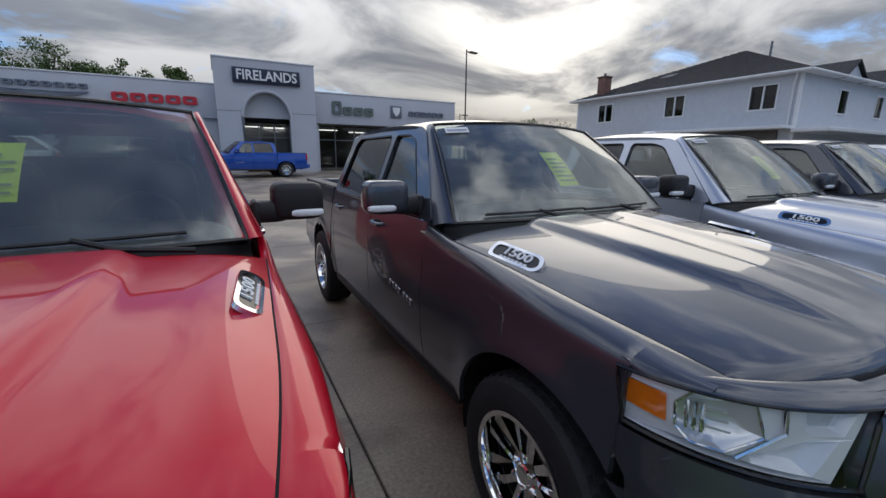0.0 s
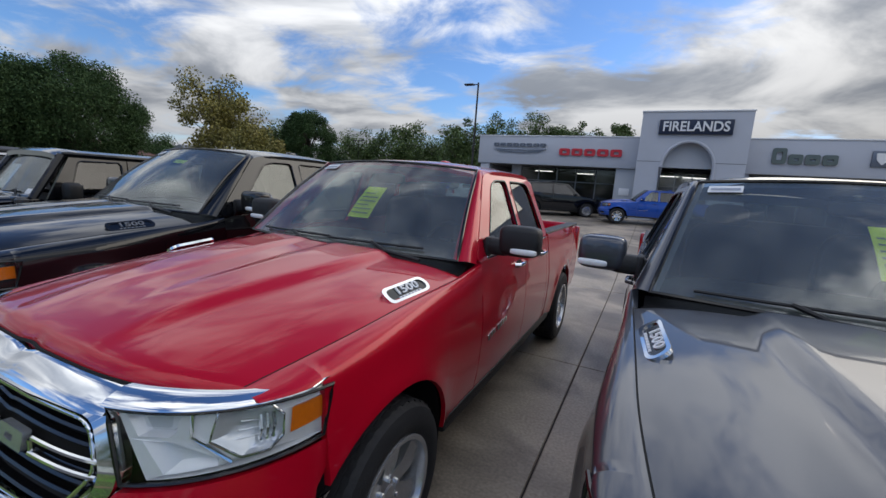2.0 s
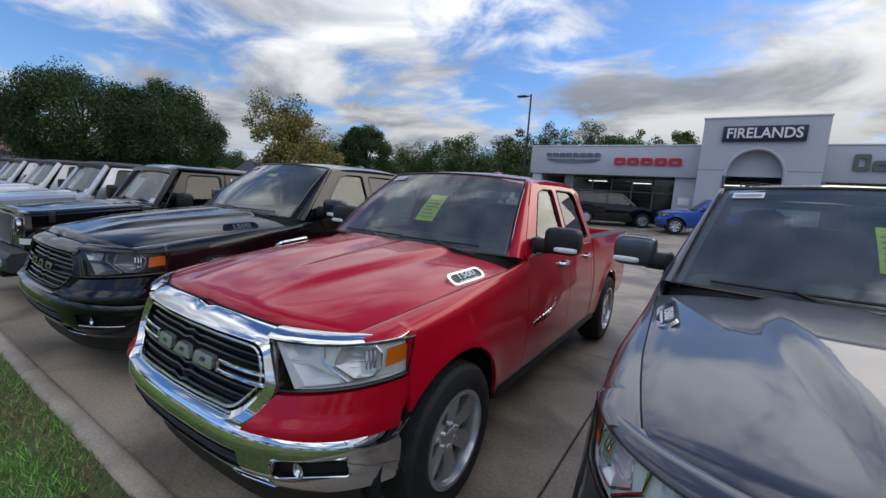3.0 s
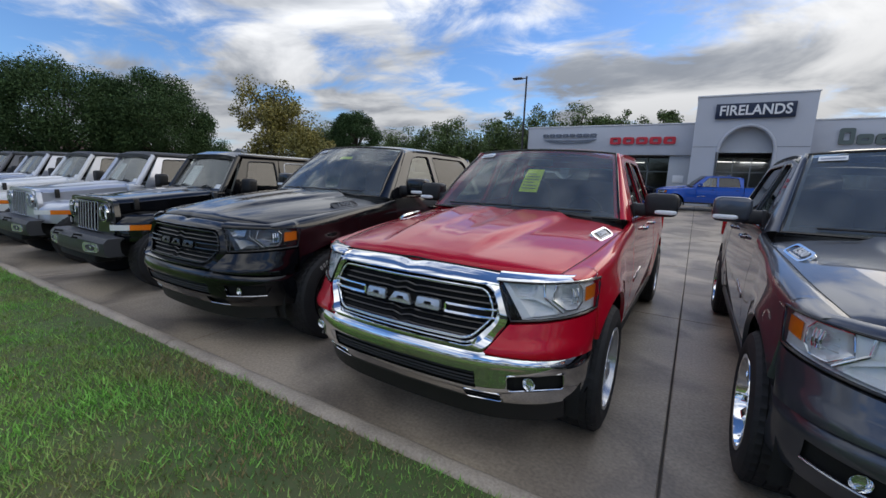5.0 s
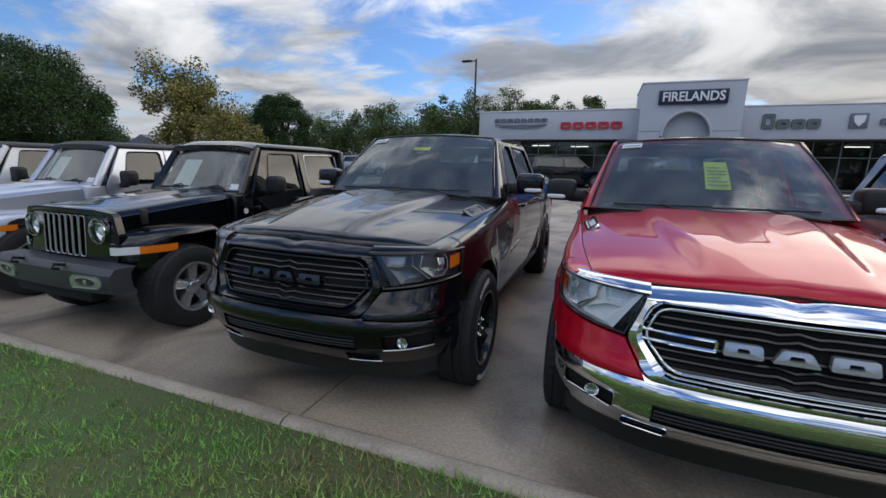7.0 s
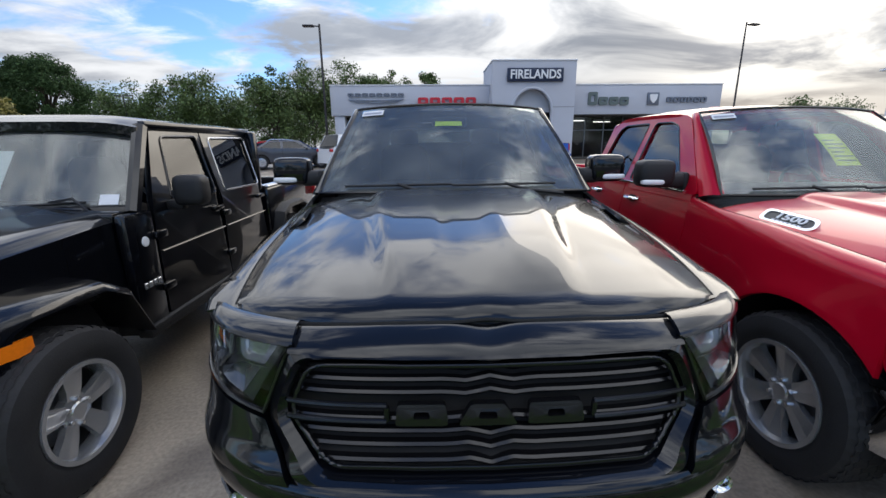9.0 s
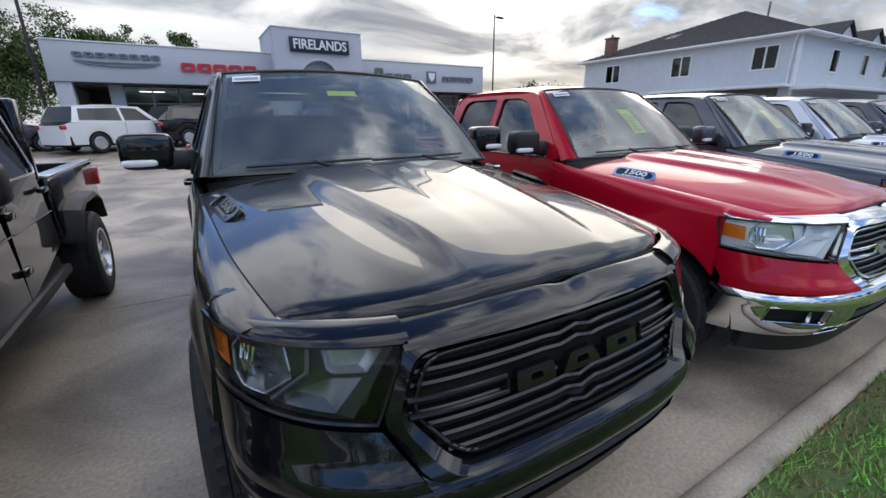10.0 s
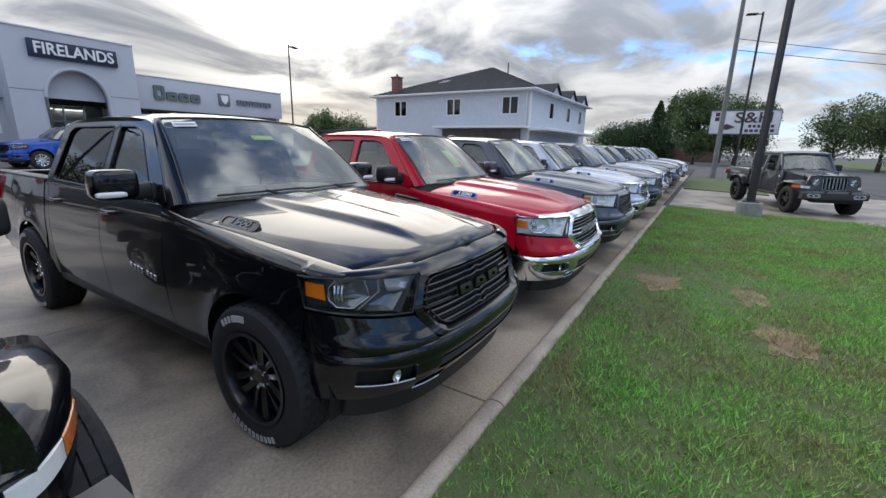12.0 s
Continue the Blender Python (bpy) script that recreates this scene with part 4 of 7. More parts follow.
        part("lamp_bezel", slab(rim_, [fine(q, 3) for q in (up_in, low_in, main, corner)], lambda u, v: inset(u, v, 0.016), (0, 0.008, 0)), LAMPHOUSE if lit_ else DARKHOUSE, hd, "" if lit_ else "dark lamp surround")
        bowl_mat = REFLECTOR if lit_ else SMOKE
        pocket(up_in, [(1.0, 0.016), (0.90, 0.034), (0.72, 0.044), (0.66, 0.040)], LAMPHOUSE if lit_ else SATIN, "upper_reflector")
        part("inner_lens", slab(fine([(0.12, 0.89), (0.25, 0.89), (0.235, 0.72), (0.135, 0.73)], 3), [], lambda u, v: inset(u, v, 0.026), (0, 0.006, 0)), LENS, hd)
        pocket(low_in, [(1.0, 0.016), (0.86, 0.030), (0.62, 0.046), (0.30, 0.050)], LAMPHOUSE if lit_ else SMOKE, "lower_reflector", (0.03, 0.10))
        pocket(main, [(1.0, 0.016), (0.93, 0.026), (0.80, 0.048), (0.55, 0.066), (0.30, 0.070)], bowl_mat, "main_reflector", (0.06, 0.0))
        part("reflector_rim", tube([inset(a, b, 0.012) for a, b in fine(main, 4)], 0.004, 5, True), CHROME if lit_ else SATIN, hd)
        c = inset(0.63, 0.54, 0.040)
        part("projector_lens", blob(c, (0.030, 0.020, 0.040), 0.9, 10), LENS, hd)
        part("projector_shield", join(*[tube([inset(0.645 + 0.022 * q, 0.76, 0.030), inset(0.66 + 0.022 * q, 0.54, 0.020), inset(0.645 + 0.022 * q, 0.32, 0.030)], 0.0065, 6) for q in (-1.4, 0.0, 1.4)]), CHROME, hd)
        for q in (0.20, 0.34, 0.48):
            part("reflector_rib", tube([inset(0.47 + 0.10 * q, 0.20 + q, 0.040), inset(0.60, 0.17 + q * 0.9, 0.060)], 0.003, 5), bowl_mat, hd)
        part("amber_marker", slab(fine(corner, 4), [], lambda u, v: inset(u, v, 0.008), (0, 0.020, 0)), AMBER, hd)
        part("divider_strip", tube([inset(0.36, 0.95, 0.010), inset(0.345, 0.62, 0.008), inset(0.50, 0.13, 0.010)], 0.007, 6), CHROME if lit_ else SMOKE, hd)
        part("lens_cover", grid(us, vs, lambda u, v: lamp(u, v, 0.0 - 0.006 * math.sin(math.pi * v)), (0, 0.004, 0)), LENS, hd, "clear lens", sharp=60)
        rim = [lamp(u, 0, 0) for u in lin(0, 1, 12)] + [lamp(1, v, 0) for v in lin(0.2, 0.8, 4)] + [lamp(u, 1, 0) for u in lin(1, 0, 12)] + [lamp(0, v, 0) for v in lin(0.8, 0.2, 4)]
        part("lamp_seal", tube(rim, 0.007, 6, True), GLOSSBLACK, hd)
        sb = arc_at(0.545)
        part("brow", grid(lin(sb, arc_at(0.958), 17), [0, 0.2, 0.5, 0.8, 1.0], lambda s, v: front(sg * s, 1.092 + 0.036 * v * (1 - 0.45 * smooth(sb, s_out, s)), -0.010 + 0.05 * v * v), (0, 0.03, -0.002)), trim, t, sharp=50)
        # painted panel below the lamp
        part("lower_fender_panel", grid(lin(0, 1, 14), lin(0, 1, 8), lambda u, v: (lambda z, s0: front(sg * (s0 + (arc_at(0.978) - s0) * u), z, -0.004 - 0.012 * math.sin(math.pi * v)))((0.735 - 0.045 * u) * (1 - v) + (0.872 + 0.036 * u) * v, arc_at(0.550 + 0.085 * v)), (0, 0.03, 0)), body, t, sharp=60)
    # bumper with its openings
    lim = arc_at(0.975)
    holes = [(arc_at(0.0), arc_at(0.50), 0.515, 0.618), (arc_at(0.655), arc_at(0.895), 0.520, 0.618), (arc_at(0.42), arc_at(0.62), 0.425, 0.492)]
    ss = sorted(set(lin(0, lim, 26)) | {h[0] for h in holes} | {h[1] for h in holes})
    ss = [-s for s in reversed(ss) if s > 1e-6] + ss
    zs = [0.415, 0.425, 0.44, 0.465, 0.492, 0.515, 0.520, 0.55, 0.598, 0.618, 0.645, 0.68, 0.715, 0.745, 0.765, 0.778]
    def bump_pt(s, z):
        drop = 0.085 * smooth(arc_at(0.52), lim, abs(s))
        zz = z - drop * smooth(0.60, 0.778, z)
        dy = 0.004 + 0.085 * (max(0, z - 0.665) / 0.113) ** 2.2 + 0.055 * (max(0, 0.665 - z) / 0.25) ** 1.6 + 0.012 * math.exp(-(((z - 0.607) / 0.018) ** 2))
        return front(s, zz, dy)
    bp = part("front_bumper", grid(ss, zs, bump_pt, (0, 0.03, 0), lambda s, z: any(h[0] <= abs(s) <= h[1] and h[2] <= z <= h[3] for h in holes)), trim, t, "polished chrome bumper" if bright else "gloss black bumper", sharp=45)
    part("bumper_backing", grid(lin(-lim, lim, 30), lin(0.425, 0.66, 4), lambda s, z: bump_pt(s * 0.985, z) + Vector((0, 0.040, 0)), (0, 0.02, 0)), DARK, bp)
    for sg in (-1, 1):
        for h, rr in ((holes[1], 0.008), (holes[2], 0.007)):
            q = [(h[0], h[2]), (h[1], h[2]), (h[1], h[3]), (h[0], h[3])]
            loop = round_poly(q, 0.025, 3)
            if bright:
                part("bumper_trim", tube([bump_pt(sg * a, b) + Vector((0, -0.001, 0)) for a, b in loop], rr * 0.6, 6, True), CHROME, bp)
            else:
                part("bumper_trim", tube([bump_pt(sg * a, h[2] + 0.003) + Vector((0, -0.003, 0)) for a in lin(h[0], h[1], 9)], 0.005, 6), SATIN, bp)
        c = bump_pt(sg * arc_at(0.755), 0.570) + Vector((0, 0.006, 0))
        fg = part("fog_lamp", moved(lathe([(0.034, 0.0), (0.030, 0.004), (0.022, 0.020), (0.0, 0.028)], 20, "y"), Matrix.Translation(c)), CHROME, bp, "round fog lamp")
        part("fog_lens", blob(c + Vector((0, 0.002, 0)), (0.032, 0.010, 0.032), 1.0, 8), LENS, fg)
    part("bumper_mesh", join(*[tube([bump_pt(s, z) + Vector((0, 0.016, 0)) for s in lin(-arc_at(0.49), arc_at(0.49), 15)], 0.006, 5) for z in (0.535, 0.557, 0.579, 0.600)]), PLASTIC, bp)
    part("air_dam", grid(lin(-arc_at(0.90), arc_at(0.90), 25), [0.30, 0.36, 0.42], lambda s, z: front(s * 0.97, 0.42, 0.10 - (z - 0.30) * 0.3) + Vector((0, 0, z - 0.42)), (0, 0.015, 0)), PLASTIC, t)
    # badges
    for sg in (-1, 1):
        badge_plate(t, sg, (CHROME, GLOSSBLACK, PAPER) if bright or clear else (GLOSSBLACK, body, METALGREY), 1.30)
    # sale paper inside the windscreen and the sticker at its top corner
    if tag:
        w, h = (0.092, 0.125)
        pg = part("sale_tag", grid(lin(-1, 1, 7), lin(0, 1, 6), lambda u, v: screen(0.06 + u * w / 0.87, 0.30 + v * 0.36) + Vector((0, 0.030 + 0.01 * math.sin(3 * u + 2 * v), -0.02)), (0, 0.002, 0)), TAG, t, "lime green sale paper hung behind the glass")
        lines = [grid(lin(-0.8, 0.8 - 0.5 * (i % 3 == 2), 3), [0, 1], lambda u, v, i=i: screen(0.06 + u * w / 0.87, 0.34 + i * 0.045 + v * 0.014) + Vector((0, 0.022, -0.016)), (0, 0.001, 0)) for i in range(6)]
        part("tag_writing", join(*lines), INK, pg)
    if tag_small:
        part("sale_tag", grid(lin(-1, 1, 5), [0, 1], lambda u, v: screen(-0.02 + u * 0.13, 0.72 + v * 0.06) + Vector((0, 0.02, -0.015)), (0, 0.002, 0)), TAG, t, "narrow lime sale strip behind the glass")
    pg = part("window_sticker", grid(lin(-1, 1, 5), [0, 1], lambda u, v: screen(-0.80 + u * 0.11, 0.865 + v * 0.07) + Vector((0, -0.006, 0.006)), (0, 0.001, 0)), PAPER, t, "white sticker in the corner of the windscreen")
    part("sticker_writing", grid(lin(-0.85, 0.85, 3), [0, 1], lambda u, v: screen(-0.80 + u * 0.11, 0.885 + v * 0.025) + Vector((0, -0.008, 0.008)), (0, 0.001, 0)), INKB, pg)
    return t


# ---- off-roader with a pickup bed or a hard top ----
def offroader(name, label, body, m, bed=True, rims="jeep", sticker=True, group="off-roaders in the front row"):
    t = thing(name, label, "off-roader", m, group)
    ax_f, ax_r = 0.77, 4.26 if bed else 3.80
    cab_end, end = (3.62, 5.45) if bed else (4.40, 4.45)
    # nose
    g_out = round_poly([(-0.66, 0.72), (0.66, 0.72), (0.69, 0.95), (0.63, 1.165), (0.40, 1.19), (-0.40, 1.19), (-0.63, 1.165), (-0.69, 0.95)], 0.05)
    slots = [round_poly([(x - 0.034, 0.765), (x + 0.034, 0.765), (x + 0.034, 1.13), (x - 0.034, 1.13)], 0.025, 3) for x in [(-3 + i) * 0.088 for i in range(7)]]
    eyes = [[(sg * 0.475 + 0.108 * math.cos(a), 1.005 + 0.108 * math.sin(a)) for a in lin(0, 2 * math.pi, 25)[:-1]] for sg in (-1, 1)]
    gr = part("grille", slab(g_out, slots + eyes, lambda x, z: Vector((x, 0.20 + 0.10 * x * x + (z - 0.72) * 0.07, z)), (0, 0.06, 0)), body, t, "seven-slot upright grille")
    part("radiator", box(-0.6, 0.6, 0.33, 0.36, 0.74, 1.14, 0.01), DARK, gr)
    for sl in slots:
        part("grille_slot_trim", tube([Vector((x, 0.20 + 0.10 * x * x + (z - 0.72) * 0.07 - 0.003, z)) for x, z in sl], 0.006, 5, True), SATIN, gr)
    for sg in (-1, 1):
        c = Vector((sg * 0.475, 0.235, 1.005))
        hd = part("headlight", moved(lathe([(0.105, -0.02), (0.112, -0.02), (0.112, 0.03), (0.10, 0.03), (0.07, 0.075), (0.0, 0.09)], 28, "y"), Matrix.Translation(c)), CHROME, t, "round headlight")
        part("headlight_lens", blob(c + Vector((0, -0.005, 0)), (0.10, 0.03, 0.10), 1.0, 10), LENS, hd)
        part("headlight_bulb", blob(c + Vector((0, 0.03, 0)), (0.045, 0.03, 0.045), 1.0, 8), LAMPHOUSE, hd)
    # hood
    def hood(u, y):
        w = 0.60 + 0.115 * smooth(0.2, 1.55, y)
        z = 1.165 + 0.13 * smooth(0.1, 1.7, y) * 0.92 + 0.03 * (1 - u * u) + 0.018 * (1 - smooth(0.28, 0.34, abs(u))) * smooth(0.5, 0.8, y)
        z -= 0.045 * smooth(0.88, 1.0, abs(u))
        return Vector((u * w, y, z - 0.03 * max(0, 1 - (y - 0.25) / 0.08) ** 2 * (y < 0.33)))
    us = sorted(set(lin(-1, 1, 25)) | {-0.97, 0.97, -0.94, 0.94})
    part("hood", grid(us, [0.25, 0.27, 0.30, 0.34] + lin(0.45, 1.52, 12), hood, (0, 0, -0.02)), body, t, sharp=45)
    for sg in (-1, 1):
        part("hood_latch", box(sg * 0.665 - 0.015, sg * 0.665 + 0.02, 0.48, 0.54, 1.05, 1.19, 0.01), PLASTIC, t)
        part("hood_side", grid(lin(0.25, 1.52, 10), lin(0, 1, 4), lambda y, v: (lambda p: Vector((p.x, y, 0.82 + (p.z - 0.82) * v)))(hood(sg, y)), (-sg * 0.02, 0, 0)), body, t)
        # flat-topped flare with its lamp
        prof = [(0.25, 0.70), (0.23, 0.86), (0.34, 0.950), (0.55, 0.985), (1.05, 0.985), (1.22, 0.90), (1.36, 0.62)]
        sweep = [0.38, 0.38, 0.30, 0.14, 0.0, 0.0, 0.0]
        cross = [(0.60, 0.035), (0.70, 0.028), (0.80, 0.020), (0.86, 0.010), (0.900, -0.012), (0.910, -0.05), (0.885, -0.055), (0.75, -0.035), (0.60, -0.02)]
        nc = len(cross)
        V, F = [], []
        slim = [0.80, 0.80, 0.84, 0.93, 1.0, 1.0, 1.0]
        for (y, z), sw, q in zip(prof, sweep, slim):
            for x, dz in cross:
                V.append(Vector((sg * (0.60 + (x - 0.60) * q), y + sw * ((x - 0.60) / 0.335) ** 2, z + dz)))
        for i in range(len(prof) - 1):
            F += [(i * nc + k, i * nc + (k + 1) % nc, (i + 1) * nc + (k + 1) % nc, (i + 1) * nc + k) for k in range(nc)]
        F += [tuple(range(nc)), tuple((len(prof) - 1) * nc + k for k in range(nc))]
        fl = part("front_flare", (V, F), body, t, "flat-topped wheel flare", sharp=50)
        lampf = lambda x, z: Vector((sg * x, 0.222 + 0.38 * ((x - 0.60) / 0.268) ** 2, z))
        part("running_lamp", grid(lin(0.605, 0.765, 7), [0.80, 0.815, 0.855, 0.868], lampf, (0, 0.06, 0)), LAMPHOUSE, fl, "clear running lamp")
        part("turn_lamp", grid(lin(0.768, 0.862, 6), [0.80, 0.815, 0.855, 0.868], lampf, (0, 0.08, 0)), AMBER, fl, "amber turn lamp")
        part("inner_liner", box(sg * 0.60 - 0.02, sg * 0.60 + 0.02, 0.25, 1.45, 0.45, 0.98, 0.01), DARK, t)
        # rear flare
        pr2 = [(ax_r - 0.56, 0.70), (ax_r - 0.46, 0.92), (ax_r - 0.25, 0.99), (ax_r + 0.25, 0.99), (ax_r + 0.46, 0.92), (ax_r + 0.54, 0.72)]
        V, F = [], []
        for y, z in pr2:
            for x, dz in ((0.76, 0.02), (0.92, 0.0), (0.935, -0.04), (0.90, -0.05), (0.76, -0.03)):
                V.append(Vector((sg * x, y, z + dz)))
        for i in range(len(pr2) - 1):
            F += [(i * 5 + k, i * 5 + (k + 1) % 5, (i + 1) * 5 + (k + 1) % 5, (i + 1) * 5 + k) for k in range(5)]
        F += [tuple(range(5)), tuple((len(pr2) - 1) * 5 + k for k in range(5))]
        part("rear_flare", (V, F), body if body is not BLACK else PLASTIC, t)
        # tub and doors
        part("cowl_side", box(sg * 0.755 - 0.035, sg * 0.755 + 0.035, 1.44, 1.70, 0.52, 1.27, 0.02), body, t)
        for y0, y1 in ((1.71, 2.64), (2.65, 3.54)):
            wn = round_poly([(y0 + 0.08 + (0.16 if y0 < 2 else 0), 1.285), (y0 + 0.08 + (0.30 if y0 < 2 else 0.02), 1.74), (y1 - 0.07, 1.75), (y1 - 0.06, 1.285)], 0.05)
            ol = round_poly([(y0, 0.53), (y0, 1.24), (y0 + (0.30 if y0 < 2 else 0.0), 1.80), (y1, 1.80), (y1, 0.53 + (0.18 if y0 > 2 else 0))], 0.04)
            place = lambda y, z: Vector((sg * (0.795 - 0.015 * abs(z - 0.85) - 0.22 * max(0, z - 1.24)), y, z))
            d = part("door", slab(ol, [wn], place, (-sg * 0.04, 0, 0)), body, t)
            part("window", slab(wn, [], lambda y, z: place(y, z) + Vector((-sg * 0.015, 0, 0)), (-sg * 0.004, 0, 0)), TINT, d)
            part("window_seal", tube([place(y, z) for y, z in wn], 0.009, 5, True), SATIN if y0 > 2 and bed else GLOSSBLACK, d)
            part("door_handle", box(sg * 0.81 - 0.02, sg * 0.81 + 0.025, y1 - 0.22, y1 - 0.06, 1.145, 1.185, 0.012), PLASTIC if body is not BLACK else GLOSSBLACK, d)
            for zh in (0.74, 1.10):
                part("hinge", box(sg * 0.80 - 0.015, sg * 0.80 + 0.022, y0 - 0.05, y0 + 0.07, zh - 0.025, zh + 0.025, 0.01), body, d)
            part("door_crease", tube([place(y0 + 0.02, 0.98) + Vector((sg * 0.002, 0, 0)), place(y1 - 0.02, 0.98) + Vector((sg * 0.002, 0, 0))], 0.006, 5), body, d)
        part("round_badge", moved(lathe([(0.0, 0.004), (0.03, 0.003), (0.033, -0.004)], 20), Matrix.Translation((sg * 0.795, 1.58, 1.08)) @ Matrix.Rotation(0 if sg > 0 else math.pi, 4, "Z")), PAPER, t)
        part("side_script", join(*[box(sg * 0.79 - 0.008, sg * 0.79 + 0.008, 1.50 + i * 0.045, 1.53 + i * 0.045, 0.78, 0.82, 0.004, 1) for i in range(4)]), SATIN, t)
        part("sill", box(sg * 0.77 - 0.05, sg * 0.77 + 0.05, 1.45, 3.55, 0.46, 0.54, 0.02), PLASTIC, t)
        arm = part("mirror_arm", box(sg * 0.85 - 0.07, sg * 0.85 + 0.05, 1.86, 1.94, 1.24, 1.31, 0.02), PLASTIC, t)
        part("mirror_shell", blob((sg * 0.955, 1.90, 1.375), (0.105, 0.075, 0.105), 0.4, 9), PLASTIC, arm, "square black mirror housing")
        part("mirror_glass", box(sg * 0.955 - 0.085, sg * 0.955 + 0.085, 1.972, 1.978, 1.295, 1.455, 0.002, 1), CHROME, arm)
        for ya in (ax_f, ax_r):
            add_wheel(t, rims, Matrix.Translation((sg * 0.785, ya, TYRE_R + 0.004)) @ (Matrix.Identity(4) if sg > 0 else Matrix.Rotation(math.pi, 4, "Z")))
        part("screen_post", tube([Vector((sg * 0.735, 1.60, 1.26)), Vector((sg * 0.655, 1.93, 1.80))], 0.045, 8), body, t)
        part("roof_rail", box(sg * 0.66 - 0.03, sg * 0.66 + 0.03, 1.93, cab_end, 1.79, 1.845, 0.02), body if bed else GREYPLASTIC, t)
        part("rear_post", box(sg * 0.71 - 0.06, sg * 0.71 + 0.06, cab_end - 0.10, cab_end, 1.20, 1.82, 0.03), body, t)
        if bed:
            part("bed_side", box(sg * 0.76 - 0.045, sg * 0.76 + 0.045, cab_end + 0.04, end, 0.72, 1.22, 0.03), body, t)
            part("bed_rail", box(sg * 0.75 - 0.06, sg * 0.75 + 0.06, cab_end + 0.04, end, 1.215, 1.245, 0.012), SATIN, t)
            part("tail_lamp", box(sg * 0.78 - 0.08, sg * 0.78 + 0.06, end - 0.02, end + 0.07, 0.95, 1.15, 0.02), REDLENS, t)
        else:
            qn = round_poly([(3.62, 1.29), (3.62, 1.74), (4.30, 1.74), (4.33, 1.29)], 0.06)
            qo = round_poly([(3.55, 0.72), (3.55, 1.80), (4.38, 1.80), (4.42, 0.72)], 0.04)
            pl = lambda y, z: Vector((sg * (0.795 - 0.015 * abs(z - 0.85) - 0.22 * max(0, z - 1.24)), y, z))
            q = part("quarter_panel", slab(qo, [qn], pl, (-sg * 0.04, 0, 0)), body, t)
            part("quarter_window", slab(qn, [], lambda y, z: pl(y, z) + Vector((-sg * 0.015, 0, 0)), (-sg * 0.004, 0, 0)), TINT, q)
        for xx in (0.32,):
            part("wiper", tube([Vector((sg * 0.30 - 0.30, 1.575, 1.315)), Vector((sg * 0.30 + 0.16, 1.595, 1.335))], 0.008, 5), PLASTIC, t)
            part("wiper_arm", tube([Vector((sg * 0.30 + 0.22, 1.53, 1.285)), Vector((sg * 0.30 + 0.10, 1.575, 1.36)), Vector((sg * 0.30 - 0.06, 1.59, 1.335))], 0.009, 5), PLASTIC, t)
        # bumper pods
        pod = part("fog_bezel", slab(round_poly([(sg * 0.42, 0.545), (sg * 0.72, 0.555), (sg * 0.76, 0.60), (sg * 0.72, 0.665), (sg * 0.44, 0.665), (sg * 0.40, 0.61)], 0.025), [[(sg * 0.58 + 0.11 * math.cos(a), 0.607 + 0.036 * math.sin(a)) for a in lin(0, 2 * math.pi, 17)[:-1]]], lambda x, z: Vector((x, -0.008 + 0.10 * abs(x) ** 3, z)), (0, 0.03, 0)), SATIN, t, "silver fog lamp bezel")
        part("fog_lamp", blob((sg * 0.56, 0.04, 0.607), (0.042, 0.025, 0.032), 0.8, 8), CHROME, pod)
        part("tow_hook", tube([Vector((sg * 0.30, 0.06, 0.72)), Vector((sg * 0.30, -0.04, 0.745)), Vector((sg * 0.30, -0.06, 0.715)), Vector((sg * 0.30, -0.01, 0.70))], 0.014, 6), DARK, t)
    part("front_bumper", grid(lin(-0.84, 0.84, 25), [0.50, 0.51, 0.54, 0.60, 0.67, 0.71, 0.722], lambda x, z: Vector((x, 0.10 * abs(x) ** 3 + 0.05 * smooth(0.58, 0.50, z) * 0 + 0.04 * (1 - smooth(0.50, 0.56, z)) + 0.05 * smooth(0.69, 0.722, z), z + 0.02 * (1 - smooth(0.5, 0.84, abs(x))) * smooth(0.6, 0.7, z))), (0, 0.17, 0)), GREYPLASTIC, t, "grey plastic front bumper")
    part("skid", box(-0.55, 0.55, 0.06, 0.3, 0.40, 0.50, 0.03), DARK, t)
    # windscreen and top
    def screen(u, v):
        return Vector((u * (0.70 - 0.07 * v), 1.56 + 0.33 * v + 0.05 * u * u, 1.285 + 0.505 * v))
    part("windscreen", grid(lin(-1, 1, 11), lin(0, 1, 5), screen, (0, 0.005, 0)), GLASS, t, "upright flat windscreen")
    part("screen_frame", join(tube([screen(u, 0) for u in lin(-1, 1, 9)], 0.028, 8), tube([screen(u, 1.02) for u in lin(-1, 1, 9)], 0.030, 8)), body, t)
    part("cowl", box(-0.72, 0.72, 1.44, 1.62, 1.20, 1.285, 0.02), body, t)
    part("hard_top", grid(lin(-1, 1, 15), [1.86, 1.90, 1.98] + lin(2.1, cab_end - 0.04, 8) + [cab_end], lambda u, y: Vector((u * 0.675, y, 1.885 - 0.04 * abs(u) ** 4 - 0.05 * (1 - smooth(1.86, 1.98, y)) - 0.03 * smooth(cab_end - 0.06, cab_end, y))), (0, 0, -0.06)), PLASTIC if not bed else body, t, "hard top", sharp=50)
    part("rear_wall", box(-0.72, 0.72, cab_end - 0.06, cab_end, 0.72, 1.82, 0.03), body if bed else TINT, t)
    if bed:
        part("bed_floor", box(-0.72, 0.72, cab_end + 0.04, end, 0.74, 0.78, 0.01), DARK, t)
        part("tailgate", box(-0.74, 0.74, end - 0.05, end + 0.02, 0.74, 1.22, 0.02), body, t)
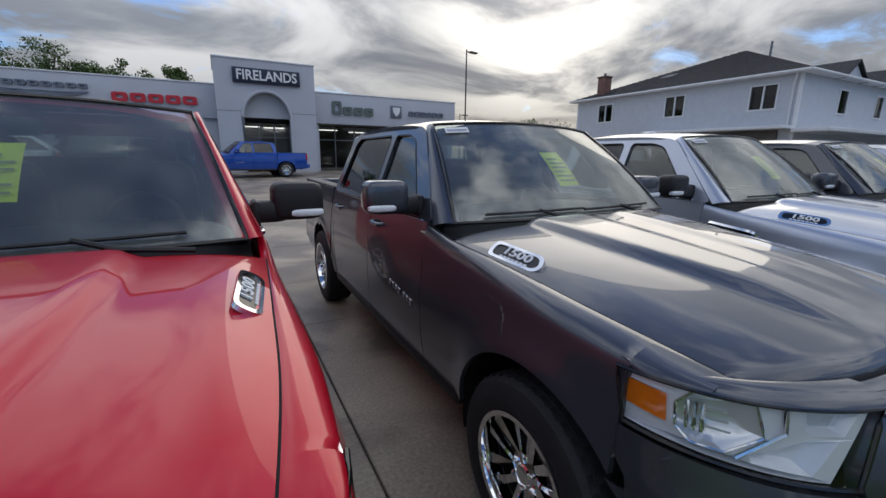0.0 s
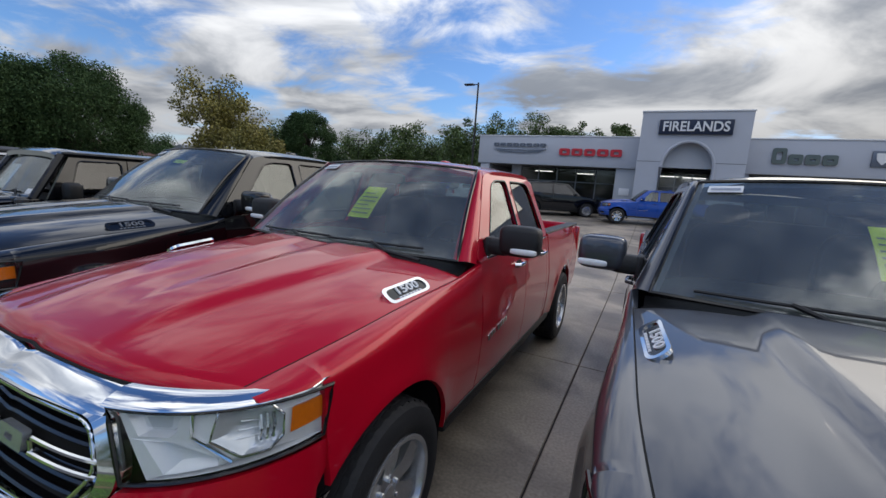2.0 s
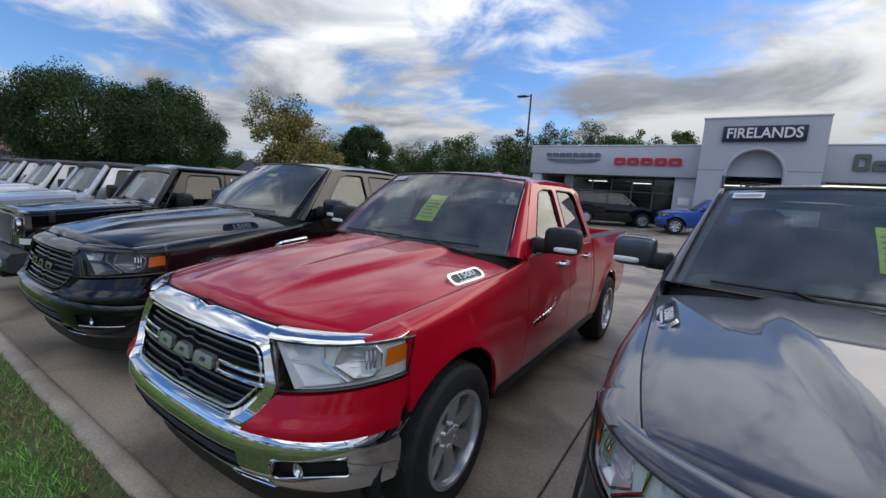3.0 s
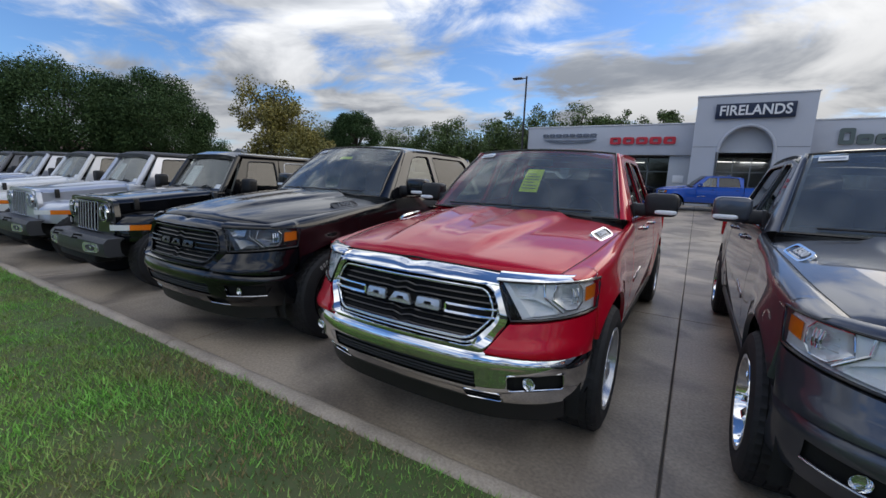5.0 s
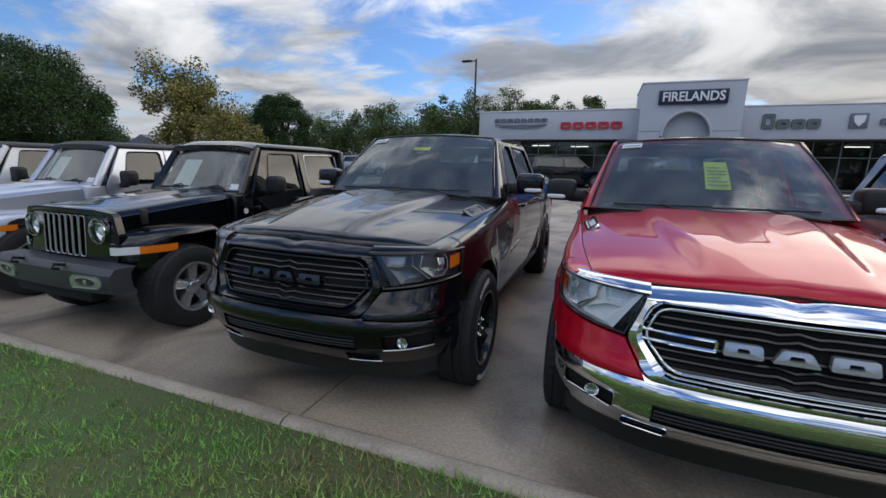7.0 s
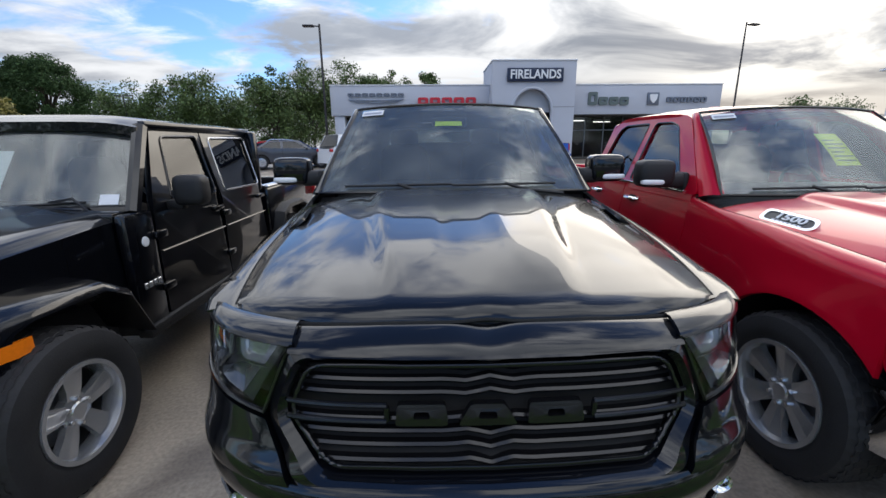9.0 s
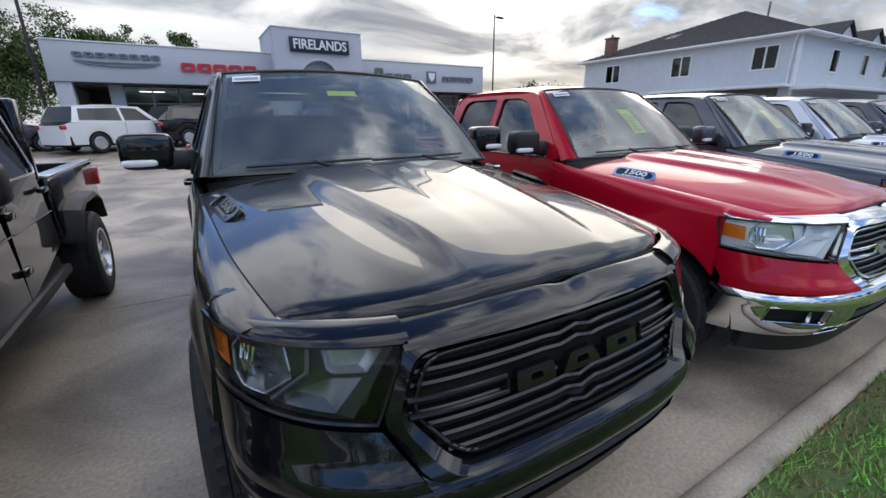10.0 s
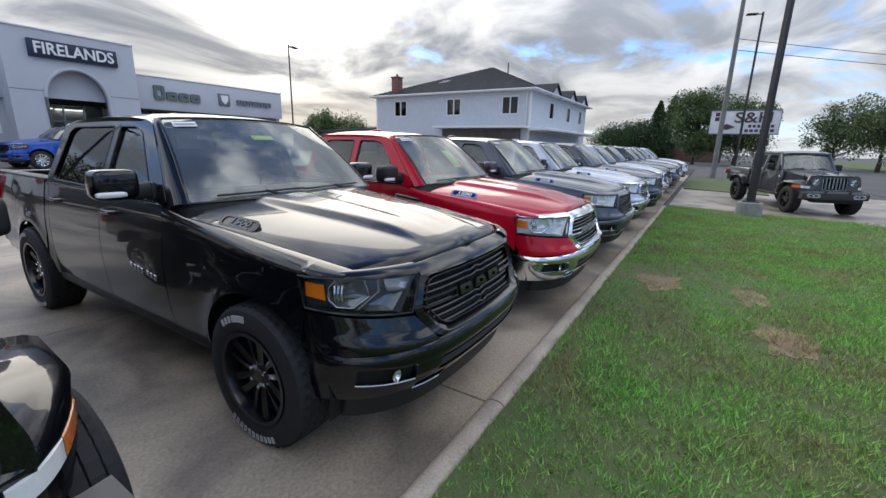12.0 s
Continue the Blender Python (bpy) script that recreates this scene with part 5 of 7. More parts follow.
    part("chassis", join(box(-0.50, 0.50, 0.25, end - 0.2, 0.42, 0.62, 0.03), box(-0.75, 0.75, 1.45, 3.6, 0.48, 0.60, 0.02), box(-0.5, 0.5, 0.35, 1.5, 0.6, 1.1, 0.04), box(-0.7, 0.7, 1.46, 1.52, 0.5, 1.2, 0.01)), DARK, t)
    for sg in (-1, 1):
        part("front_seat", join(blob((sg * 0.36, 2.55, 0.98), (0.24, 0.25, 0.10), 0.5, 7), blob((sg * 0.36, 2.80, 1.26), (0.23, 0.09, 0.34), 0.5, 7), blob((sg * 0.36, 2.83, 1.64), (0.13, 0.06, 0.09), 0.6, 6)), CLOTH, t)
    part("dashboard", blob((0, 1.86, 1.17), (0.68, 0.2, 0.13), 0.45, 8), PLASTIC, t)
    part("steering_wheel", tube([(0.34 + 0.18 * math.cos(a), 2.12 + 0.06 * math.sin(a), 1.22 + 0.17 * math.sin(a)) for a in lin(0, 2 * math.pi, 21)[:-1]], 0.014, 6, True), PLASTIC, t)
    if sticker:
        part("window_sticker", grid([0, 1], [0, 1], lambda u, v: screen(0.76 + 0.16 * u, 0.06 + 0.12 * v) + Vector((0, -0.004, 0)), (0, 0.002, 0)), PAPER, t, "small white sticker at the foot of the windscreen")
        part("price_sheet", grid([0, 1], [0, 1], lambda u, v: screen(-0.62 + 0.46 * u, 0.10 + 0.62 * v) + Vector((0, 0.02, 0)), (0, 0.002, 0)), PAPER, t, "large price sheet behind the glass")
    return t


# ---- passenger cars further off ----
def car(name, label, body, m, tall=True, category="car", group="cars by the showroom"):
    """A five-door car: x across, y back from the nose; tall: an SUV."""
    t = thing(name, label, category, m, group)
    L, W, belt, top = (4.75, 0.94, 1.08, 1.72) if tall else (4.70, 0.90, 0.94, 1.44)
    fa, ra, r = 0.95, 3.75, 0.35 if tall else 0.32
    ar = r + 0.06
    shoulder = curve([0.0, 0.15, 1.0, 1.45, 3.2, 4.4, L], [0.70, 0.86 if tall else 0.72, 1.02 if tall else 0.86, belt, belt + 0.04, belt + 0.04, belt - 0.12])
    plan = curve([0.0, 0.12, 0.5, 1.2, 3.6, 4.4, L], [0.60, 0.76, 0.90, W, W, 0.90, 0.72])

    def low(y):
        for ya in (fa, ra):
            if abs(y - ya) < ar:
                return max(0.30, r + math.sqrt(ar * ar - (y - ya) ** 2))
        return 0.30

    ys = sorted(set(lin(0, L, 30)) | {ya + s * ar * math.cos(math.pi * k / 16) for ya in (fa, ra) for k in range(17) for s in (1,)})
    for sg in (-1, 1):
        part("flank", grid(ys, [0, 0.2, 0.5, 0.8, 1.0], lambda y, v: (lambda z: Vector((sg * (plan(y) - 0.05 * abs(v - 0.55) ** 2 * 2), y, z)))(low(y) + (shoulder(y) - low(y)) * v), (-sg * 0.03, 0, 0)), body, t, sharp=50)
    part("front_end", grid(lin(-1, 1, 15), [0.28, 0.45, 0.60, 0.70], lambda u, z: Vector((u * 0.60, 0.0 - 0.03 * (1 - u * u) + (z - 0.6) ** 2 * 0.3, z)), (0, 0.03, 0)), body, t, sharp=60)
    part("rear_end", grid(lin(-1, 1, 15), [0.30, 0.5, 0.75, belt - 0.12], lambda u, z: Vector((u * 0.72, L + 0.03 * (1 - u * u), z)), (0, -0.03, 0)), body, t, sharp=60)
    part("hood", grid(lin(-1, 1, 15), lin(0.0, 1.42, 8), lambda u, y: Vector((u * plan(y), y - 0.03 * (1 - u * u) * (y < 0.1), shoulder(y) + 0.05 * (1 - u * u) * smooth(0, 0.4, y))), (0, 0, -0.02)), body, t, sharp=60)
    rear_y = 4.55 if tall else 4.05
    if not tall:
        part("boot_lid", grid(lin(-1, 1, 11), lin(3.95, L, 5), lambda u, y: Vector((u * plan(y) * 0.98, y, shoulder(y) + 0.04 * (1 - u * u))), (0, 0, -0.02)), body, t, sharp=60)
    roof_z = curve([1.95, 2.5, 3.4, rear_y - (0.25 if tall else 0.6)], [top - 0.06, top, top - 0.01, top - 0.10])
    ry1 = rear_y - (0.25 if tall else 0.6)
    part("roof", grid(lin(-1, 1, 13), lin(1.95, ry1, 9), lambda u, y: Vector((u * (W - 0.30), y, roof_z(y) - 0.05 * abs(u) ** 2.5)), (0, 0, -0.03)), body, t, sharp=60)
    part("windscreen", grid(lin(-1, 1, 11), [0, 0.5, 1], lambda u, v: Vector((u * (W - 0.08 - 0.22 * v), 1.30 + 0.65 * v + 0.06 * u * u, belt - 0.02 + (top - 0.07 - belt) * v)), (0, 0.005, 0)), TINT, t)
    part("rear_window", grid(lin(-1, 1, 11), [0, 1], lambda u, v: Vector((u * (W - 0.10 - 0.20 * v), rear_y + (ry1 - rear_y) * v, belt + (top - 0.11 - belt) * v)), (0, -0.005, 0)), TINT, t)
    for sg in (-1, 1):
        place = lambda y, z: Vector((sg * (W - 0.03 - 0.40 * (z - belt)), y, z))
        o = [(1.32, belt - 0.02), (1.98, top - 0.07), (ry1, top - 0.12), (rear_y, belt)]
        w1 = [(1.62, belt + 0.04), (2.10, top - 0.15), (2.72, top - 0.13), (2.72, belt + 0.04)]
        w2 = [(2.82, belt + 0.04), (2.82, top - 0.13), (ry1 - 0.12, top - 0.18), (rear_y - 0.25, belt + 0.06)]
        fr = part("side_frame", slab(o, [w1, w2], place, (-sg * 0.03, 0, 0)), body, t)
        for w in (w1, w2):
            part("side_window", slab(w, [], lambda y, z: place(y, z) + Vector((-sg * 0.01, 0, 0)), (-sg * 0.004, 0, 0)), TINT, fr)
        part("headlight", blob((sg * 0.62, 0.10, 0.70 if tall else 0.62), (0.14, 0.10, 0.06), 0.6, 7), LAMPHOUSE, t)
        part("tail_lamp", blob((sg * 0.66, L - 0.03, belt - 0.18), (0.12, 0.07, 0.08), 0.5, 7), REDLENS, t)
        part("mirror", blob((sg * (W + 0.08), 1.62, belt + 0.05), (0.10, 0.06, 0.06), 0.6, 7), body, t)
        part("sill", box(sg * 0.84 - 0.04, sg * 0.84 + 0.05, 1.40, 3.30, 0.24, 0.36, 0.02), PLASTIC, t)
        part("door_seam", box(sg * W - 0.012, sg * W + 0.001, 2.755, 2.765, 0.42, belt - 0.02, 0.0), DARK, t)
        for ya in (fa, ra):
            wh = part("wheel", lathe([(0.0, 0.06), (0.05, 0.07), (r * 0.62, 0.05), (r * 0.66, 0.075), (r * 0.66, -0.05)], 24), SATIN, t, "", Matrix.Translation((sg * (W - 0.12), ya, r)) @ (Matrix.Identity(4) if sg > 0 else Matrix.Rotation(math.pi, 4, "Z")))
            part("tyre", lathe([(r * 0.66, 0.08), (r * 0.85, 0.10), (r * 0.97, 0.085), (r, 0.05), (r, -0.08), (r * 0.66, -0.09)], 28), RUBBER, wh)
            part("wheel_well", box(sg * 0.66 - 0.16, sg * 0.66 + 0.16, ya - ar - 0.02, ya + ar + 0.02, 0.35, 0.35 + ar, 0.05), DARK, t)
    part("floorpan", box(-0.80, 0.80, 0.1, L - 0.1, 0.22, 0.60, 0.03), DARK, t)
    part("grille", box(-0.42, 0.42, -0.045, 0.02, 0.50, 0.66, 0.02), GLOSSBLACK, t)
    return t


# ---- trees ----
def tree(name, label, leaf, x, y, h, w, seed, style="round", leaves=5200, group=""):
    """Trunk and limbs with a crown of many small leaves gathered in uneven clumps."""
    rng = np.random.default_rng(seed)
    t = thing(name, label, "tree", pose(x, y, -0.06), group)
    r0 = 0.022 * h + 0.06
    base = 0.16 * h if style != "conifer" else 0.08 * h
    top_t = h * (0.80 if style != "conifer" else 0.97)
    pts = [Vector((0.12 * r0 * math.sin(i * 1.7 + seed), 0.12 * r0 * math.cos(i * 2.1), top_t * i / 8)) for i in range(9)]
    part("trunk", tube(pts, [r0 * (1 - 0.86 * i / 8) for i in range(9)], 9), BARK, t)
    limbs, centres = [], []
    if style == "conifer":
        n_c = 80
        for i in range(n_c):
            f = i / n_c
            z = base + (h - base) * f
            rad = (w / 2) * (1 - f) ** 0.9 * (0.75 + 0.35 * rng.random())
            a = i * 2.4 + rng.random()
            c = Vector((rad * 0.75 * math.cos(a), rad * 0.75 * math.sin(a), z - 0.1 * rad))
            centres.append((c, 0.28 * rad + 0.22))
            if i % 3 == 0:
                limbs.append(tube([Vector((0, 0, z)), c], [0.03, 0.012], 5))
    else:
        n_c = 150 if style == "dome" else 70
        for i in range(n_c):
            d = Vector(rng.normal(size=3))
            d.normalize()
            q = 0.80 + 0.16 * rng.random() if style == "dome" else rng.random() ** (0.40 if style == "round" else 0.55)
            cz = h * (0.56 if style == "round" else 0.58)
            c = Vector((d.x * q * w * 0.46, d.y * q * w * 0.46, cz + d.z * q * (h - cz) * 0.92))
            if d.z < 0:
                c.z = cz + d.z * q * (cz - base * 0.8)
            size = w * (0.085 if style == "dome" else 0.125 if style == "round" else 0.105) * (0.7 + 0.7 * rng.random())
            centres.append((c, size))
            if i % 4 == 0:
                z0 = max(base, c.z * 0.55)
                limbs.append(tube([Vector((0, 0, z0)), Vector((c.x * 0.45, c.y * 0.45, z0 + (c.z - z0) * 0.6)), c], [r0 * 0.35, r0 * 0.2, 0.02], 5))
    for q in limbs:
        part("limb", q, BARK, t)
    per = max(1, int(leaves * (4.4 if style in ("round", "dome") else 2.8)) // len(centres))
    V, k = [], 0
    size = 0.30 if h > 9 else 0.26
    if style == "dome":
        size, per = 0.17, per * 2
    for c, s in centres:
        off = rng.normal(size=(per, 3))
        off /= np.linalg.norm(off, axis=1)[:, None] + 1e-6
        off *= (rng.random((per, 1)) ** 0.45) * s * 1.25
        pos = off + np.array(c)[None, :]
        a, b = rng.normal(size=(per, 3)), rng.normal(size=(per, 3))
        a /= np.linalg.norm(a, axis=1)[:, None]
        b = np.cross(a, b)
        b /= np.linalg.norm(b, axis=1)[:, None] + 1e-6
        sc = size * (0.55 + 0.7 * rng.random((per, 1)))
        V.append(np.stack([pos - a * sc * 0.5, pos + b * sc * 0.28 + a * sc * 0.05, pos + a * sc * 0.55, pos - b * sc * 0.28], axis=1))
    V = np.concatenate(V).reshape(-1, 3)
    me = bpy.data.meshes.new("crown")
    me.from_pydata(V.tolist(), [], [(4 * i, 4 * i + 1, 4 * i + 2, 4 * i + 3) for i in range(len(V) // 4)])
    me.materials.append(leaf)
    part("crown", me, None, t)
    return t


# ---- the lot rises towards the showroom ----
RISE_Y0, RISE_Y1, RISE = 8.75, 24.47, 0.70


def lot_z(y):
    return RISE * min(max((y - RISE_Y0) / (RISE_Y1 - RISE_Y0), 0), 1)


# ---- ground: asphalt to the horizon, lawn, kerb ----
ground = piece("ground", grid(lin(-400, 400, 17), lin(-400, 400, 17), lambda x, y: (x, y, -0.065)), ASPHALT, "grey asphalt ground stretching to the horizon", "ground", kind="structure")
KERB_Y = 0.80


def lawn_height(x, y):
    return 0.035 + 0.02 * noise.noise(Vector((x * 0.35, y * 0.35, 0))) - 0.05 * smooth(-5.0, -6.6, y) * 0


piece("lawn", grid(lin(-34, 10.4, 90), lin(-6.5, KERB_Y + 0.01, 20), lambda x, y: Vector((x if x < 10.3 else 10.75 + 0.26 * (y - 0.5), y, lawn_height(x, y))), (0, 0, -0.12)), SOIL, "mown green lawn with dry brown patches along the kerb", "lawn", kind="structure")
piece("verge", grid(lin(18.6, 29.5, 12), lin(-2.6, 0.7, 6), lambda x, y: Vector((x + 0.3 * y, y, 0.03)), (0, 0, -0.10)), SOIL, "small green verge beyond the driveway", "lawn", kind="structure")
piece("road", grid(lin(-120, 160, 30), lin(-16, -7.2, 4), lambda x, y: Vector((x, y, -0.04)), (0, 0, -0.05)), ASPHALT, "grey asphalt road beside the lawn", "road", kind="structure")
piece("far_grass", grid(lin(34, 150, 12), lin(-40, -18, 6), lambda x, y: Vector((x, y, 0.0)), (0, 0, -0.1)), SOIL, "grass across the road", "lawn", kind="structure")
piece("far_lawn", grid(lin(-150, -20, 12), lin(26, 90, 6), lambda x, y: Vector((x, y, RISE + 0.03)), (0, 0, -0.1)), SOIL, "grass below the far trees", "lawn", kind="structure")
piece("driveway", box(10.2, 19.5, -7.0, 0.80, -0.055, -0.008, 0.0), CONCRETE, "pale concrete driveway between the lawns", "driveway", kind="structure")

# ---- the front row ----
ROW = 2.72
pickup("red_pickup", "bright red pickup truck with chrome grille, parked at the kerb", RED, pose(0, 0.85, 0), True, True, "silver", mirror=PLASTIC)
pickup("black_pickup", "glossy black pickup truck with blacked-out grille and wheels", BLACK, pose(-2.612, 0.93, 0) @ Matrix.Scale(1.025, 4), False, False, "black", tag=False, tag_small=True, tall=0.03)
grey = pickup("grey_pickup", "dark grey metallic pickup truck with bright headlights and chrome wheels", GREY, pose(2.76, 0.85, 0), False, False, "chrome", mirror=GREY, clear=True)
silver = pickup("silver_pickup", "silver-blue pickup truck with chrome grille and black mirrors", SILVER, pose(5.48, 0.88, 0), True, True, "chrome", mirror=PLASTIC)
for i, src in enumerate((grey, silver, grey, grey, silver, grey, silver)):
    copy_thing(src, pose(5.48 + ROW * (i + 1), 0.88 + 0.08 * ((i * 7) % 3 - 1), 0))
offroader("black_offroader", "black off-road pickup with seven-slot grille and silver wheels", BLACK, pose(-5.39, 1.08, 0), True, "jeep")
sj = offroader("silver_offroader", "silver off-roader with a price sheet behind the windscreen", SILVER, pose(-7.95, 1.05, 0), False, "jeep")
wj = offroader("white_offroader", "white off-roader with black bumper parked at the kerb", WHITE, pose(-10.6, 1.05, 0), False, "jeep_black")
copy_thing(sj, pose(-13.2, 1.05, 0))
bj = offroader("dark_offroader", "dark grey off-roader at the end of the row", GREY, pose(-15.8, 1.0, 0), False, "jeep")
copy_thing(wj, pose(-18.4, 1.0, 0))
offroader("grey_offroader", "dark grey off-road pickup standing on the driveway", OLIVE, pose(11.35, -3.45, 0, 0, 0, -70.5), True, "jeep_black", False, "")

# ---- other vehicles ----
blue = pickup("blue_pickup", "bright blue pickup truck parked before the showroom arch", BLUE, pose(-0.45, 21.9, lot_z(21.9), 0, 0, -80) @ Matrix.Scale(0.84, 4), False, False, "chrome", tag=False, group="")
car("black_suv", "black sport utility vehicle beside the showroom windows", BLACK, pose(-0.65, 24.2, lot_z(23.0), 0, 0, 118), True, "car")
car("white_suv", "white sport utility vehicle parked in the lot", WHITE, pose(-4.1, 23.4, lot_z(21.7), 0, 0, 130), True, "car")
car("grey_sedan", "dark grey sedan seen between the trucks", GREY, pose(-7.7, 23.0, lot_z(22.2), 0, 0, 110), False, "car")
car("blue_sedan", "blue sedan at the back of the lot", BLUE, pose(-10.5, 32.5, RISE, 0, 0, 95), False, "car")
car("silver_suv", "silver sport utility vehicle at the back of the lot", SILVER, pose(-16.5, 29.5, RISE, 0, 0, 90), True, "car")
car("red_sedan", "red sedan at the back of the lot", RED, pose(-13.5, 36.5, RISE, 0, 0, 100), False, "car")

# ---- showroom building ----
FRONT_Y, TOWER_Y = 25.9, 25.0
bld = thing("showroom_building", "pale grey stucco car showroom with a tower, arch and sign band", "building", pose(0, 0, 0.15))


def facade(outline, holes, y, d=0.35):
    return slab(outline, holes, lambda x, z: Vector((x, y, z)), (0, d, 0))


TW0, TW1, TWZ = 0.90, 5.70, 6.10
arch_w = [(2.05, 0.02), (2.05, 3.35)] + [(3.22 - 1.17 * math.cos(a), 3.35 + 1.30 * math.sin(a)) for a in lin(0.1, math.pi - 0.1, 19)] + [(4.39, 3.35), (4.39, 0.02)]
part("tower_wall", facade([(TW0, 0), (TW1, 0), (TW1, TWZ), (TW0, TWZ)], [arch_w], TOWER_Y), STUCCO, bld, "tall stucco tower with a round arch")
part("tower_return", box(TW0, TW0 + 0.3, TOWER_Y + 0.35, 29.0, 0, TWZ, 0.01), STUCCO, bld)
part("tower_return", box(TW1 - 0.3, TW1, TOWER_Y + 0.35, 29.0, 0, TWZ, 0.01), STUCCO, bld)
part("tower_back", box(TW0 + 0.3, TW1 - 0.3, 28.7, 29.0, 0, TWZ, 0.01), STUCCO, bld)
part("tower_coping", box(TW0 - 0.04, TW1 + 0.04, TOWER_Y - 0.05, 29.02, TWZ, TWZ + 0.07, 0.02), TRIMWHITE, bld)
arch_edge = [Vector((x, TOWER_Y - 0.02, z)) for x, z in arch_w]
part("arch_moulding", tube(arch_edge, 0.075, 8), STUCCO, bld)
part("arch_panel", slab([p for p in arch_w if p[1] > 3.2] + [], [], lambda x, z: Vector((x, TOWER_Y + 0.42, max(z, 3.05))), (0, 0.1, 0)), STUCCO2, bld)
for x0, x1 in ((TW0 + 0.01, 2.0), (4.45, TW1 - 0.01)):
    part("tower_groove", box(x0, x1, TOWER_Y - 0.006, TOWER_Y + 0.01, 3.60, 3.63, 0.0), METALGREY, bld)
for x0, x1 in ((-8.50, TW0), (TW1, 14.95)):
    part("sign_band", box(x0, x1, FRONT_Y, FRONT_Y + 0.35, 3.25, 4.92, 0.02), STUCCO, bld, "plain sign band over the windows")
    part("band_coping", box(x0 - 0.03, x1 + 0.03, FRONT_Y - 0.04, FRONT_Y + 0.40, 4.92, 4.98, 0.015), TRIMWHITE, bld)
    part("soffit", box(x0, x1, FRONT_Y + 0.35, FRONT_Y + 1.9, 3.25, 3.33, 0.0), METALGREY, bld)
    part("flat_roof", box(x0, x1, FRONT_Y + 0.35, 40.0, 4.70, 4.85, 0.0), METALGREY, bld)
part("side_wall", box(-8.5, -8.2, FRONT_Y + 1.9, 40, 0, 4.7, 0.01), STUCCO, bld)
part("side_wall", box(-8.5, -8.2, FRONT_Y + 0.35, FRONT_Y + 1.9, 3.33, 4.90, 0.01), STUCCO, bld)
part("side_wall", box(14.65, 14.95, FRONT_Y + 0.35, 40, 0, 4.90, 0.01), STUCCO, bld)
part("rear_wall", box(-8.2, 14.65, 39.7, 40, 0, 4.7, 0.0), STUCCO, bld)
part("corner_column", box(-8.35, -7.75, FRONT_Y + 0.1, FRONT_Y + 0.7, 0, 3.25, 0.03), STUCCO, bld)
part("corner_column", box(-6.6, -6.0, FRONT_Y + 1.3, FRONT_Y + 1.9, 0, 3.25, 0.03), STUCCO, bld)
GY = FRONT_Y + 1.5
part("end_wall", box(-0.15, TW0, GY - 1.3, GY + 0.3, 0, 3.25, 0.02), STUCCO2, bld)
part("end_wall", box(TW1, TW1 + 0.35, GY - 1.3, GY + 0.3, 0, 3.25, 0.02), STUCCO, bld)
part("notice_plate", box(0.12, 0.66, GY - 1.33, GY - 1.30, 1.75, 2.15, 0.01), SIGNWHITE, bld)
for x0, x1, n_p in ((-6.0, -0.15, 5), (TW1 + 0.35, 14.6, 7), (2.05, 4.39, 3)):
    yy = GY if n_p != 3 else TOWER_Y + 0.9
    top = 3.22 if n_p != 3 else 3.1
    st = (x1 - x0) / n_p
    part("window_base", box(x0, x1, yy - 0.06, yy + 0.06, 0, 0.30 if n_p != 3 else 0.04, 0.01), STUCCO2, bld)
    for i in range(n_p + 1):
        part("mullion", box(x0 + i * st - 0.03, x0 + i * st + 0.03, yy - 0.05, yy + 0.05, 0.0, top, 0.008), METALGREY, bld)
    part("transom", box(x0, x1, yy - 0.04, yy + 0.04, 2.35, 2.41, 0.008), METALGREY, bld)
    for i in range(n_p):
        part("pane", box(x0 + i * st + 0.03, x0 + (i + 1) * st - 0.03, yy - 0.008, yy + 0.008, 0.04, top, 0.0), DARKGLASS, bld)
part("interior_floor", box(-8.2, 14.6, GY - 0.05, 39.7, 0.60, RISE + 0.01, 0.0), INTERIOR, bld)
part("interior_ceiling", box(-8.2, 14.6, GY, 39.7, 3.20, 3.25, 0.0), INTERIOR, bld)
part("interior_wall", box(-8.2, 14.6, 33.0, 33.2, 0.02, 3.2, 0.0), INTERIOR, bld)
for x, y in ((-4.9, 29.0), (-2.4, 30.2), (2.5, 28.2), (3.9, 28.6), (7.2, 28.8), (9.6, 30.5), (12.4, 29.2)):
    lamp = thing("ceiling_lamp", "lit white strip lamp on the showroom ceiling", "lamp", pose(x, y, 3.15))
    part("lamp_body", box(-0.6, 0.6, -0.08, 0.08, 0.06, 0.20, 0.01), TRIMWHITE, lamp)
    part("diffuser", box(-0.58, 0.58, -0.06, 0.06, 0.02, 0.058, 0.01), CEILLIGHT, lamp)
# signs
sg_ = thing("name_sign", "navy sign board with white capital letters on the tower", "sign", pose(3.33, TOWER_Y - 0.09, 5.49))
part("board", box(-1.60, 1.60, -0.06, 0.08, -0.36, 0.36, 0.02), NAVY, sg_)
v, f = letters("FIRELANDS", 0.66, 0.05, 0.012)
wd = max(a.x for a in v) - min(a.x for a in v)
part("letters", ([Vector((a.x * 2.86 / wd, a.y - 0.085, a.z)) for a in v], f), SIGNWHITE, sg_, "white letters")


